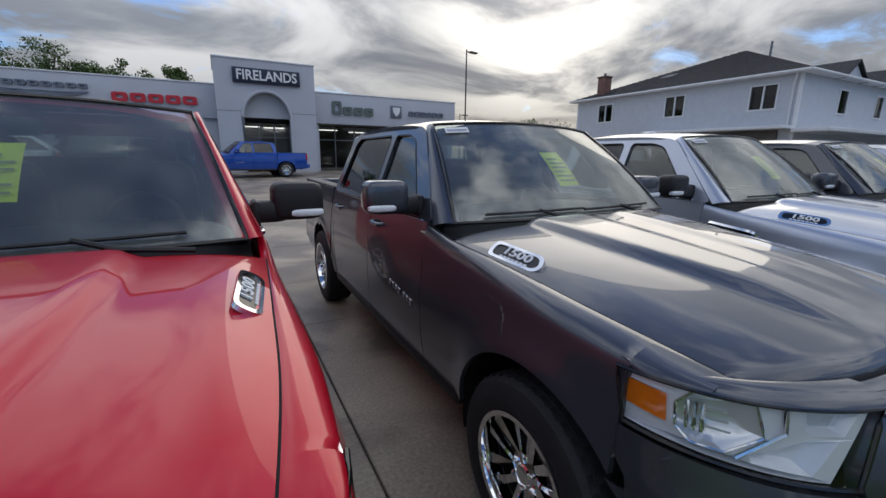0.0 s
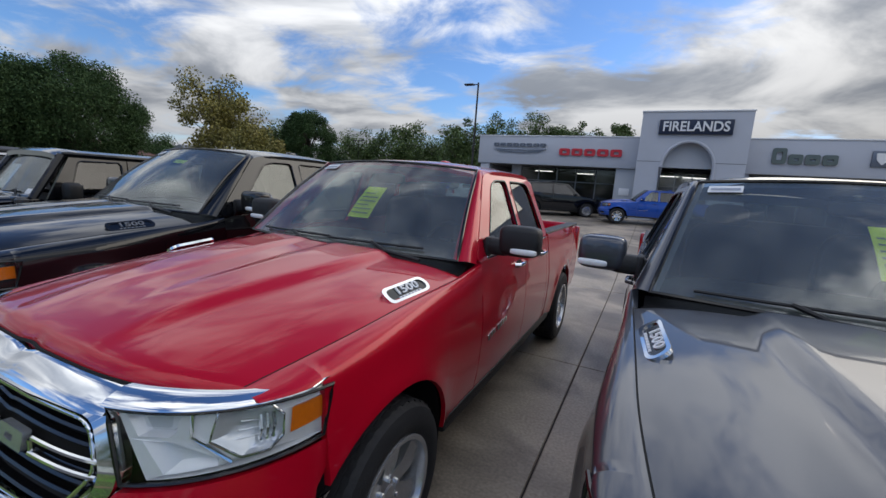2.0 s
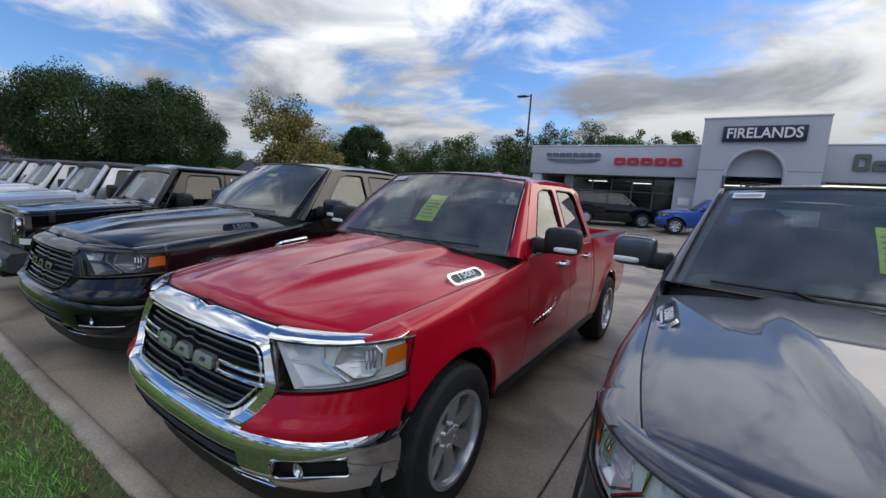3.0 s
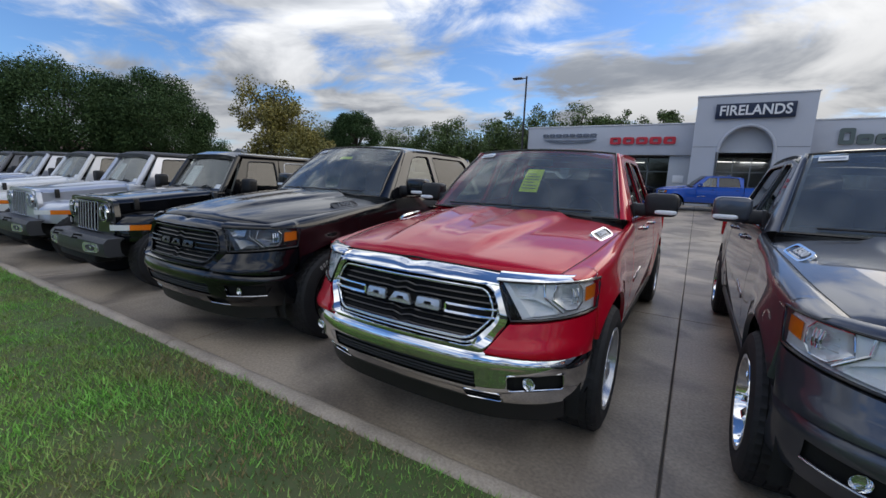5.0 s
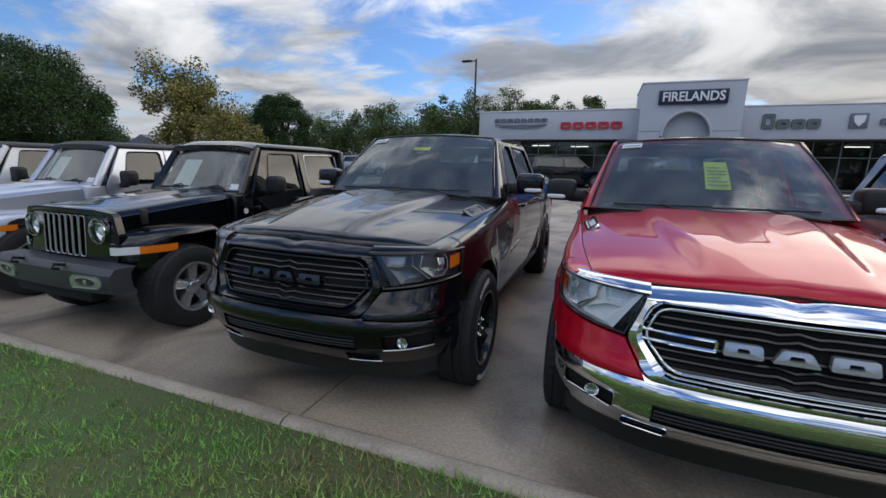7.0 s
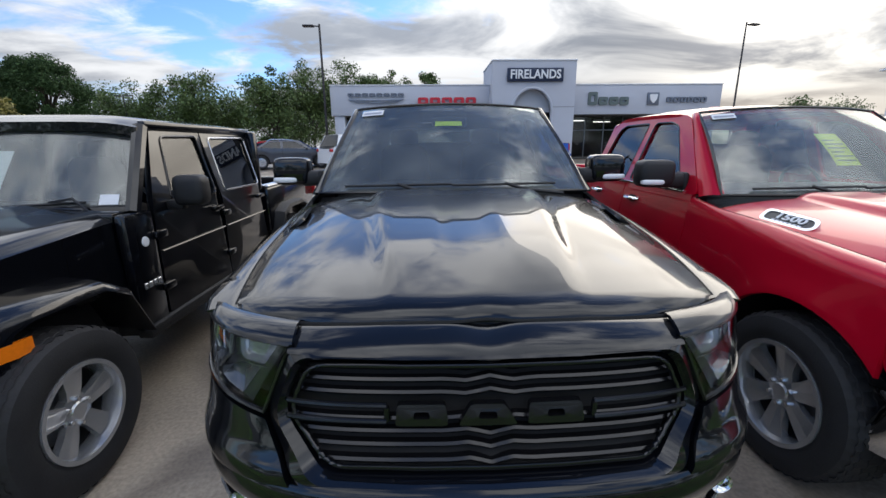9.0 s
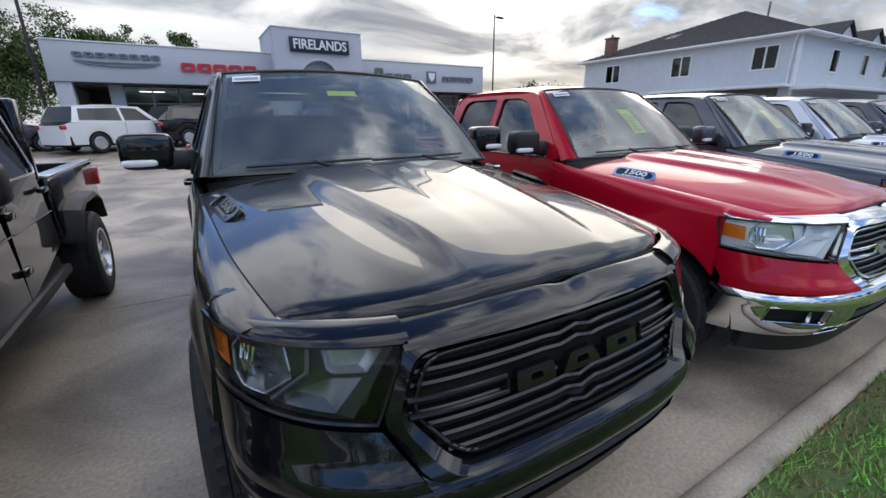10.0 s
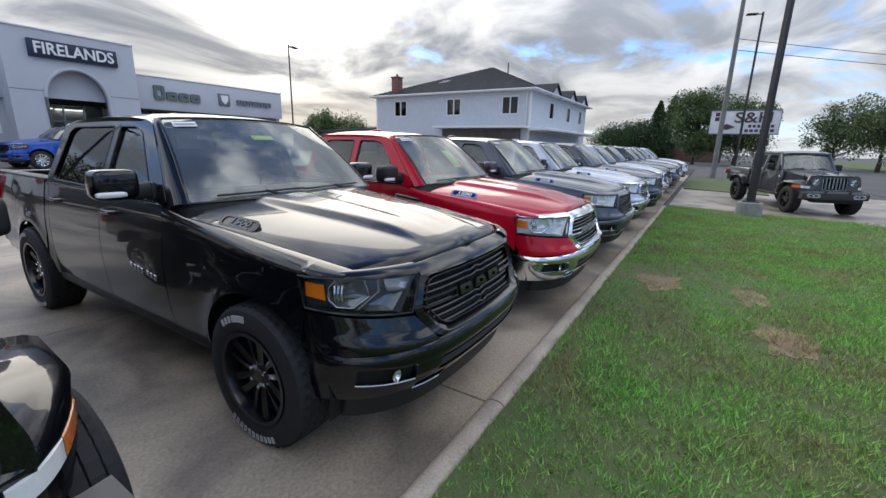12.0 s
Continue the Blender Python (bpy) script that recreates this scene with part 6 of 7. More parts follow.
def word_blocks(name, label, x0, x1, z, h, mat, count, shape):
    s = thing(name, label, "sign", pose((x0 + x1) / 2, FRONT_Y - 0.05, z + 0.15))
    w = (x1 - x0) / count
    for i in range(count):
        xa = -(x1 - x0) / 2 + i * w
        hh = h * shape[i % len(shape)]
        o = round_poly([(xa + w * 0.07, -h / 2), (xa + w * 0.93, -h / 2), (xa + w * 0.93, hh - h / 2), (xa + w * 0.07, hh - h / 2)], w * 0.16, 3)
        part("sign_block", slab(o, [round_poly([(xa + w * 0.32, -h * 0.20), (xa + w * 0.68, -h * 0.20), (xa + w * 0.68, hh - h * 0.80), (xa + w * 0.32, hh - h * 0.80)], w * 0.06, 2)], lambda x, zz: Vector((x, -0.06, zz)), (0, 0.10, 0)), mat, s)
    return s


word_blocks("red_word_sign", "row of red raised blocks on the sign band", -3.42, 0.12, 4.05, 0.40, SIGNRED, 5, (1,))
word_blocks("grey_word_sign", "row of small steel-grey raised blocks on the band", -7.50, -4.15, 4.40, 0.20, SIGNGREY, 8, (1,))
wing = thing("wing_emblem", "steel-grey wing-shaped bar below the small blocks", "sign", pose(-5.82, FRONT_Y - 0.04, 4.18))
part("wing_bar", slab([(-1.65, 0.13), (-0.4, 0.08), (0, 0.10), (0.4, 0.08), (1.65, 0.13), (1.2, -0.05), (0.3, -0.11), (-0.3, -0.11), (-1.2, -0.05)], [[(-1.25, 0.06), (-0.9, 0.01), (-0.3, -0.05), (0.3, -0.05), (0.9, 0.01), (1.25, 0.06), (0.4, 0.035), (-0.4, 0.035)]], lambda x, z: Vector((x, -0.04, z)), (0, 0.07, 0)), SIGNGREY, wing)
word_blocks("green_word_sign", "row of dark green raised blocks on the band", 6.75, 9.30, 4.08, 0.62, SIGNGREEN, 4, (1.2, 0.75, 0.75, 0.75))
em = thing("square_emblem", "small dark square emblem with a pale shield", "sign", pose(10.75, FRONT_Y - 0.05, 4.27))
part("emblem_board", box(-0.36, 0.36, -0.04, 0.05, -0.36, 0.36, 0.03), SIGNGREY, em)
part("emblem_shield", slab(round_poly([(-0.24, 0.25), (0.24, 0.25), (0.20, -0.05), (0.0, -0.28), (-0.20, -0.05)], 0.06), [], lambda x, z: Vector((x, -0.07, z)), (0, 0.03, 0)), SIGNWHITE, em)
word_blocks("grey_name_sign", "row of grey raised blocks on the band", 11.55, 14.05, 4.06, 0.30, SIGNGREY, 6, (1,))

# ---- house beyond the row ----
house = thing("white_house", "two-storey white house with dark hip roof and chimney", "house", pose(0, 0, 0))
HX0, HX1, HY0, HY1, EAVE = 32.6, 52.4, 14.2, 32.4, 7.0
wins = []
for yc in (16.2, 22.3, 29.0):
    wins.append([(yc - 0.75, 4.9), (yc + 0.75, 4.9), (yc + 0.75, 6.35), (yc - 0.75, 6.35)])
part("wall", slab([(HY0, 0), (HY1, 0), (HY1, EAVE - 0.1), (HY0, EAVE - 0.1)], wins, lambda y, z: Vector((HX0, y, z)), (0.25, 0, 0)), SIDING, house, "white clapboard wall")
winf = [[(xc - 0.6, 4.8), (xc + 0.6, 4.8), (xc + 0.6, 6.25), (xc - 0.6, 6.25)] for xc in (38.5, 44.5, 49.5)]
part("wall", slab([(HX0 + 0.25, 0), (HX1, 0), (HX1, EAVE - 0.1), (HX0 + 0.25, EAVE - 0.1)], winf, lambda x, z: Vector((x, HY0, z)), (0, 0.25, 0)), SIDING, house, "white clapboard wall")
part("wall", box(HX0 + 0.25, HX1, HY1 - 0.25, HY1, 0, EAVE - 0.1, 0.0), SIDING, house)
part("wall", box(HX1 - 0.25, HX1, HY0 + 0.25, HY1 - 0.25, 0, EAVE - 0.1, 0.0), SIDING, house)
for i in range(34):
    z = 0.3 + i * 0.19
    if z > EAVE - 0.35:
        break
    segs = [(HY0, HY1)]
    if 4.75 < z < 6.45:
        segs = [(HY0, 15.35), (17.05, 21.45), (23.15, 28.15), (29.85, HY1)]
    for a, b in segs:
        part("clapboard", box(HX0 - 0.022, HX0 + 0.002, a, b, z, z + 0.185, 0.006, 1), SIDING, house)
for w in wins:
    y0, y1 = w[0][0], w[1][0]
    wn = part("window", slab([(y0 - 0.1, 4.8), (y1 + 0.1, 4.8), (y1 + 0.1, 6.45), (y0 - 0.1, 6.45)], [[(y0, 4.9), ((y0 + y1) / 2 - 0.05, 4.9), ((y0 + y1) / 2 - 0.05, 6.35), (y0, 6.35)], [((y0 + y1) / 2 + 0.05, 4.9), (y1, 4.9), (y1, 6.35), ((y0 + y1) / 2 + 0.05, 6.35)]], lambda y, z: Vector((HX0 - 0.06, y, z)), (0.10, 0, 0)), TRIMWHITE, house)
    for a, b in ((y0, (y0 + y1) / 2 - 0.05), ((y0 + y1) / 2 + 0.05, y1)):
        part("pane", box(HX0 + 0.05, HX0 + 0.06, a, b, 4.9, 6.35, 0.0), TINT, wn)
    part("room", box(HX0 + 0.5, HX0 + 0.6, y0 - 0.3, y1 + 0.3, 4.6, 6.6, 0.0), INTERIOR, wn)
for w in winf:
    x0, x1 = w[0][0], w[1][0]
    wn = part("window", slab([(x0 - 0.1, 4.7), (x1 + 0.1, 4.7), (x1 + 0.1, 6.35), (x0 - 0.1, 6.35)], [[(x0, 4.8), (x1, 4.8), (x1, 6.25), (x0, 6.25)]], lambda x, z: Vector((x, HY0 - 0.06, z)), (0, 0.10, 0)), TRIMWHITE, house)
    part("pane", box(x0, x1, HY0 + 0.05, HY0 + 0.06, 4.8, 6.25, 0.0), TINT, wn)
    part("room", box(x0 - 0.3, x1 + 0.3, HY0 + 0.5, HY0 + 0.6, 4.5, 6.5, 0.0), INTERIOR, wn)
    gx = (x0 + x1) / 2
    part("gable", ([Vector(p) for p in ((gx - 1.5, HY0 - 0.35, EAVE - 0.1), (gx + 1.5, HY0 - 0.35, EAVE - 0.1), (gx, HY0 - 0.35, EAVE + 0.95), (gx - 1.5, HY0 + 3.2, EAVE - 0.1), (gx + 1.5, HY0 + 3.2, EAVE - 0.1), (gx, HY0 + 3.2, EAVE + 0.95))], [(0, 1, 2), (3, 5, 4), (0, 2, 5, 3), (1, 4, 5, 2), (0, 3, 4, 1)]), SIDING, house, "small white front gable")
    for s_ in (-1, 1):
        part("gable_roof", ([Vector(p) for p in ((gx, HY0 - 0.55, EAVE + 1.05), (gx + s_ * 1.75, HY0 - 0.55, EAVE - 0.15), (gx + s_ * 1.75, HY0 + 3.4, EAVE - 0.15), (gx, HY0 + 3.4, EAVE + 1.05), (gx, HY0 - 0.55, EAVE + 1.17), (gx + s_ * 1.80, HY0 - 0.55, EAVE - 0.03), (gx + s_ * 1.80, HY0 + 3.4, EAVE - 0.03), (gx, HY0 + 3.4, EAVE + 1.17))], [(0, 1, 2, 3), (4, 7, 6, 5), (0, 4, 5, 1), (1, 5, 6, 2), (2, 6, 7, 3), (3, 7, 4, 0)]), SHINGLE, house)
O = 0.6
rz = 10.85
corners = [(HX0 - O, HY0 - O), (HX1 + O, HY0 - O), (HX1 + O, HY1 + O), (HX0 - O, HY1 + O)]
rows_ = 26
for k in range(4):
    (ax, ay), (bx, by) = corners[k], corners[(k + 1) % 4]
    px, py = 42.0, 22.8
    V, F = [], []
    for i in range(rows_):
        f0, f1 = i / rows_, (i + 1) / rows_
        lift = 0.05
        q = [Vector((ax + (px - ax) * f0, ay + (py - ay) * f0, EAVE + (rz - EAVE) * f0 + lift)), Vector((bx + (px - bx) * f0, by + (py - by) * f0, EAVE + (rz - EAVE) * f0 + lift)), Vector((bx + (px - bx) * f1, by + (py - by) * f1, EAVE + (rz - EAVE) * f1)), Vector((ax + (px - ax) * f1, ay + (py - ay) * f1, EAVE + (rz - EAVE) * f1))]
        q += [Vector((q[0].x, q[0].y, q[0].z - lift)), Vector((q[1].x, q[1].y, q[1].z - lift))]
        n0 = len(V)
        V += q
        F += [(n0, n0 + 1, n0 + 2, n0 + 3), (n0 + 4, n0 + 5, n0 + 1, n0)]
    part("roof_slope", (V, F), SHINGLE, house, "dark shingle roof slope")
    nx, ny = (by - ay), -(bx - ax)
    part("gutter", tube([Vector((ax, ay, EAVE - 0.05)), Vector((bx, by, EAVE - 0.05))], 0.09, 6), TRIMWHITE, house)
part("soffit", box(HX0 - O, HX1 + O, HY0 - O, HY1 + O, EAVE - 0.12, EAVE - 0.06, 0.0), TRIMWHITE, house)
part("skylight", moved(box(-0.55, 0.55, -0.55, 0.55, -0.04, 0.06, 0.02), Matrix.Translation((36.6, 25.9, 8.72)) @ Matrix.Rotation(math.atan2(rz - EAVE, 10.0), 4, "Y").inverted()), SIGNWHITE, house, "pale skylight in the roof")
ch = part("chimney", box(32.9, 33.7, 29.6, 30.5, 6.9, 8.9, 0.02), BRICK, house, "red brick chimney")
part("chimney_cap", box(32.82, 33.78, 29.52, 30.58, 8.9, 9.02, 0.02), BRICK, ch)
part("flue", lathe([(0.12, 9.02), (0.12, 9.3), (0.09, 9.3)], 12, "z"), METALGREY, ch, m=Matrix.Translation((33.3, 30.05, 0)))
part("vent_pipe", tube([(42.0, 20.8, 9.8), (42.0, 20.8, 11.2)], 0.09, 8), METALGREY, house)
part("porch_roof", box(31.2, 33.0, 14.2, 24.0, 3.55, 3.75, 0.03), TRIMWHITE, house)
part("porch_roof", box(32.0, 50.0, 12.2, 14.1, 3.35, 3.60, 0.03), TRIMWHITE, house)
part("porch_shade", box(32.40, 32.58, 15.0, 23.5, 0.3, 3.5, 0.0), INTERIOR, house, "dark openings below the porch roof")
part("corner_board", box(HX0 - 0.05, HX0 + 0.14, HY0 - 0.05, HY0 + 0.14, 0, EAVE - 0.1, 0.01), TRIMWHITE, house)
part("corner_board", box(HX0 - 0.05, HX0 + 0.14, HY1 - 0.14, HY1 + 0.05, 0, EAVE - 0.1, 0.01), TRIMWHITE, house)
part("downpipe", tube([(HX0 - 0.5, HY0 + 0.1, EAVE - 0.1), (HX0 - 0.10, HY0 + 0.35, EAVE - 0.6), (HX0 - 0.10, HY0 + 0.35, 3.75)], 0.06, 6), TRIMWHITE, house)

low = thing("long_dark_building", "long low dark building with a sloping roof behind the lot", "building", pose(0, 0, 0))
part("wall", box(40, 58, 48, 56, 0, 3.6, 0.02), METALGREY, low)
part("roof", ([Vector(p) for p in ((39.5, 47.5, 3.5), (58.5, 47.5, 4.7), (58.5, 56.5, 4.7), (39.5, 56.5, 3.5), (39.5, 47.5, 3.7), (58.5, 47.5, 5.2), (58.5, 56.5, 5.2), (39.5, 56.5, 3.7))], [(0, 1, 2, 3), (4, 7, 6, 5), (0, 4, 5, 1), (1, 5, 6, 2), (2, 6, 7, 3), (3, 7, 4, 0)]), SHINGLE, low)
west = thing("brown_roofed_building", "low building with a long brown roof behind the trees", "building", pose(0, 0, 0))
part("wall", box(-72, -60, 2, 34, 0, 3.0, 0.02), STUCCO2, west)
part("roof", ([Vector(p) for p in ((-73, 1, 2.9), (-59, 1, 2.9), (-59, 35, 2.9), (-73, 35, 2.9), (-66, 4, 4.6), (-66, 32, 4.6))], [(0, 1, 4), (1, 2, 5, 4), (2, 3, 5), (3, 0, 4, 5), (0, 3, 2, 1)]), BRICK, west, "brown shingle roof")
shed = thing("grey_house", "small grey house with a light gable behind the trees", "house", pose(0, 0, 0))
part("wall", box(-50, -42, 30, 36, 0, 2.6, 0.02), SIDING, shed)
part("roof", ([Vector(p) for p in ((-50.5, 29.5, 2.5), (-41.5, 29.5, 2.5), (-41.5, 36.5, 2.5), (-50.5, 36.5, 2.5), (-46, 29.5, 4.2), (-46, 36.5, 4.2))], [(0, 1, 4), (1, 2, 5, 4), (2, 3, 5), (3, 0, 4, 5), (0, 3, 2, 1)]), METALGREY, shed)
far = thing("far_low_building", "long low brown building across the road", "building", pose(0, 0, 0))
part("wall", box(88, 120, -2, 10, 0, 3.0, 0.02), BRICK, far)
part("roof", box(87.5, 120.5, -2.5, 10.5, 3.0, 3.5, 0.05), SHINGLE, far)


# ---- poles, signs, cables ----
def light_pole(x, y, h, base_h, r, label, heads, m_rot=0.0, z0=-0.05):
    t = thing("lamp_post", label, "lamp post", pose(x, y, z0, 0, 0, m_rot), "lamp posts of the lot")
    if base_h:
        part("concrete_base", lathe([(0.0, 0.0), (0.34, 0.0), (0.31, base_h - 0.03), (0.28, base_h), (0.0, base_h)], 20, "z"), ROCKCONC, t, "round concrete footing")
        part("base_plate", box(-0.2, 0.2, -0.2, 0.2, base_h, base_h + 0.03, 0.01), POLEBROWN, t)
        for a in range(4):
            part("bolt", lathe([(0.0, 0.07), (0.02, 0.065), (0.02, 0.0)], 6, "z"), METALGREY, t, m=Matrix.Translation((0.15 * math.cos(a * math.pi / 2 + 0.78), 0.15 * math.sin(a * math.pi / 2 + 0.78), base_h + 0.03)))
    part("pole", lathe([(r * 1.15, base_h), (r, base_h + 0.3), (r * 0.75, h), (0.0, h)], 4 if r > 0.07 else 12, "z"), POLEBROWN, t, "square dark bronze pole")
    for s_ in heads:
        a = part("arm", tube([(0, 0, h - 0.12), (s_ * 0.35, 0, h - 0.10)], 0.035, 6), POLEBROWN, t)
        part("lamp_head", box(s_ * 0.60 - 0.32, s_ * 0.60 + 0.32, -0.16, 0.16, h - 0.15, h - 0.05, 0.04), POLEBROWN, a, "flat shoebox lamp head")
    return t


light_pole(15.5, 25.47, 7.65, 0.5, 0.075, "dark bronze lamp post by the end of the showroom", (1,), 15, RISE)
light_pole(-8.75, 25.53, 7.55, 0.5, 0.075, "dark bronze lamp post at the corner of the showroom", (-1,), 0, RISE)
light_pole(9.75, -1.32, 9.5, 0.48, 0.10, "dark lamp post on a round concrete footing in the lawn", (1,), 0)
light_pole(30.6, -1.72, 10.6, 0.5, 0.085, "dark lamp post on the verge", (-1,), -75)
light_pole(-42.0, 10.5, 6.6, 0.3, 0.06, "thin lamp post before the round trees", (-1, 1), 60)
light_pole(-34.0, 46.0, 7.0, 0.3, 0.06, "thin lamp post before the far trees", (-1, 1), 0)
light_pole(23.5, 40.0, 6.0, 0.3, 0.05, "thin lamp post behind the showroom", (1,), 0)
up = thing("utility_pole", "weathered grey wooden utility pole with cables", "utility pole", pose(31.0, -0.55, -0.05))
part("pole", lathe([(0.17, 0.0), (0.15, 6.0), (0.12, 14.0), (0.0, 14.0)], 14, "z"), GALV, up)
part("crossarm", box(-0.06, 0.06, -1.1, 1.1, 12.2, 12.35, 0.02), GALV, up)
for yy in (-0.9, -0.35, 0.4, 0.95):
    part("insulator", lathe([(0.0, 12.55), (0.05, 12.5), (0.05, 12.38), (0.03, 12.35)], 10, "z"), SIGNGREY, up, m=Matrix.Translation((0, yy, 0)))
part("bracket", box(-0.05, 0.35, -0.05, 0.05, 9.4, 9.5, 0.02), GALV, up)
for z0, y1, z1 in ((9.2, -34.0, 8.4), (8.5, -36.0, 7.6), (12.5, -40.0, 12.2)):
    cb = piece("cable", tube([Vector((31.0 + 24 * s, -0.55 + (y1 + 0.55) * s, z0 + (z1 - z0) * s - 0.55 * math.sin(math.pi * s))) for s in lin(0, 1, 15)], 0.022, 5), POLEBROWN, "black overhead cable running across the road", "cable", group="overhead cables")
sp = thing("shop_sign", "white roadside sign with dark red lettering on two posts", "sign", pose(34.2, -1.95, 0, 0, 0, -88))
part("board", box(-2.15, 2.15, -0.16, 0.16, 3.15, 4.85, 0.03), SIGNWHITE, sp)
part("board_frame", tube([(-2.15, -0.17, 3.15), (2.15, -0.17, 3.15), (2.15, -0.17, 4.85), (-2.15, -0.17, 4.85)], 0.05, 6, True), METALGREY, sp)
PLUM = surf("dark_plum_sign", (0.10, 0.045, 0.065), 0.5, 0.0, bump=0.0)
v, f = letters("S&H", 1.05, 0.04, 0.01)
part("letters", ([Vector((a.x * 1.25 + 0.55, a.y - 0.19, a.z + 4.30)) for a in v], f), PLUM, sp)
for i in range(6):
    part("small_line", box(0.30 + i * 0.27, 0.48 + i * 0.27, -0.19, -0.16, 3.62, 3.82, 0.01, 1), PLUM, sp)
    part("small_line", box(0.10 + i * 0.31, 0.32 + i * 0.31, -0.19, -0.16, 3.30, 3.50, 0.01, 1), PLUM, sp)
for i in range(2):
    for j in range(2):
        part("square_mark", box(-1.85 + i * 0.34, -1.57 + i * 0.34, -0.19, -0.16, 4.10 + j * 0.34, 4.38 + j * 0.34, 0.01, 1), PLUM, sp)
part("diamond_mark", slab([(-1.6, 3.65), (-1.05, 3.45), (-0.5, 3.65), (-1.05, 3.9)], [], lambda x, z: Vector((x, -0.19, z)), (0, 0.03, 0)), PLUM, sp)
for x in (-1.4, 1.4):
    part("post", box(x - 0.08, x + 0.08, -0.08, 0.08, -0.05, 3.15, 0.01), METALGREY, sp)

# ---- trees all round ----
def polar(x, y, az, d):
    return x + d * math.sin(radians(az)), y + d * math.cos(radians(az))


for az, d, h, w, leaf, st, n_, seed, lab in (
    (-73.2, 46, 9.3, 11.0, LEAFB, "dome", 11000, 1, "large round dark green tree behind the parking lot"),
    (-66.0, 45, 9.4, 9.8, LEAFB, "dome", 11000, 2, "large round dark green tree behind the parking lot"),
    (-53.5, 50, 12.0, 8.4, LEAFY, "open", 4600, 3, "tall tree with yellowing autumn leaves"),
    (-50.0, 46, 6.4, 6.0, LEAFY, "open", 3600, 4, "smaller yellow-green tree beside the lot"),
    (-47.0, 58, 8.6, 7.5, LEAFA, "round", 5200, 5, "broad green tree behind the parking lot"),
    (-43.6, 52, 9.3, 6.4, LEAFB, "dome", 7000, 6, "dense dark green tree behind the parking lot"),
    (-36.5, 62, 8.6, 9.0, LEAFA, "open", 4600, 7, "airy green tree behind the parking lot"),
    (-32.0, 60, 10.2, 9.0, LEAFA, "open", 4600, 8, "airy green tree behind the parking lot"),
    (-27.5, 62, 8.8, 8.5, LEAFA, "open", 4200, 9, "airy green tree behind the parking lot"),
    (-23.6, 56, 11.2, 7.0, LEAFA, "open", 4200, 10, "tall airy green tree behind the parking lot"),
    (-19.0, 58, 11.8, 7.5, LEAFA, "open", 4200, 11, "tall airy green tree behind the parking lot"),
    (-14.6, 60, 12.6, 7.5, LEAFA, "open", 4200, 12, "tall airy green tree behind the parking lot"),
    (-10.6, 60, 12.2, 6.5, LEAFA, "open", 4000, 13, "tall airy green tree behind the parking lot"),
    (-7.4, 62, 10.6, 5.0, LEAFA, "open", 3600, 14, "green tree behind the showroom"),
    (-4.3, 60, 11.6, 4.6, LEAFA, "round", 3600, 15, "green tree behind the showroom"),
    (-60.0, 75, 6.0, 8.0, LEAFB, "round", 3600, 16, "distant dark tree behind the parking lot"),
    (-39.0, 70, 7.0, 9.0, LEAFB, "round", 3600, 17, "distant dark tree behind the parking lot"),
    (-29.0, 74, 8.0, 12.0, LEAFB, "round", 4000, 18, "distant dark tree behind the parking lot"),
    (-84.0, 70, 5.0, 9.0, LEAFB, "round", 4000, 36, "distant dark tree behind the parking lot"),
    (-21.0, 72, 8.6, 12.0, LEAFB, "round", 4000, 37, "distant dark tree behind the parking lot"),
):
    x, y = polar(1.83, -0.72, az, d)
    tree("tree", lab, leaf, x, y, h, w, seed, st, n_, "trees behind the lot")
for az, d, h, w, leaf, st, n_, seed, lab in (
    (42.2, 70, 6.9, 6.0, LEAFA, "round", 3000, 20, "rounded green tree behind the lot"),
    (45.2, 74, 6.2, 8.0, LEAFA, "round", 3000, 21, "rounded green tree behind the lot"),
    (79.6, 88, 6.6, 9.0, LEAFB, "round", 3200, 22, "dark green tree down the road"),
    (82.6, 90, 7.8, 9.0, LEAFB, "round", 3200, 23, "dark green tree down the road"),
    (84.3, 92, 11.0, 7.0, LEAFB, "conifer", 4200, 24, "tall dark conifer down the road"),
    (85.7, 95, 12.2, 7.0, LEAFB, "conifer", 4200, 25, "tall dark conifer down the road"),
    (88.4, 74, 11.0, 8.5, LEAFA, "round", 4600, 26, "broad green tree behind the roadside sign"),
    (92.4, 78, 10.4, 9.5, LEAFA, "round", 4600, 27, "broad green tree behind the roadside sign"),
    (100.4, 78, 8.6, 8.0, LEAFA, "open", 4000, 28, "green tree across the road"),
    (103.8, 70, 9.0, 9.0, LEAFA, "open", 4200, 29, "green tree across the road"),
    (107.5, 76, 9.4, 9.0, LEAFB, "round", 3600, 30, "green tree across the road"),
    (112.5, 80, 9.0, 10.0, LEAFA, "round", 3600, 31, "green tree across the road"),
):
    x, y = polar(-4.97, -0.14, az, d)
    tree("tree", lab, leaf, x, y, h, w, seed, st, n_, "trees along the road")

for i in range(13):
    az, d = 124 + i * 10.2, 44 + 7 * math.sin(i * 2.3)
    x, y = polar(-1.0, 0.0, az, d)
    tree("tree", "green tree standing across the road", LEAFA if i % 3 else LEAFB, x, y, 8.2 + 1.8 * math.sin(i * 1.7), 9.5, 50 + i, "round", 1500, "trees across the road")

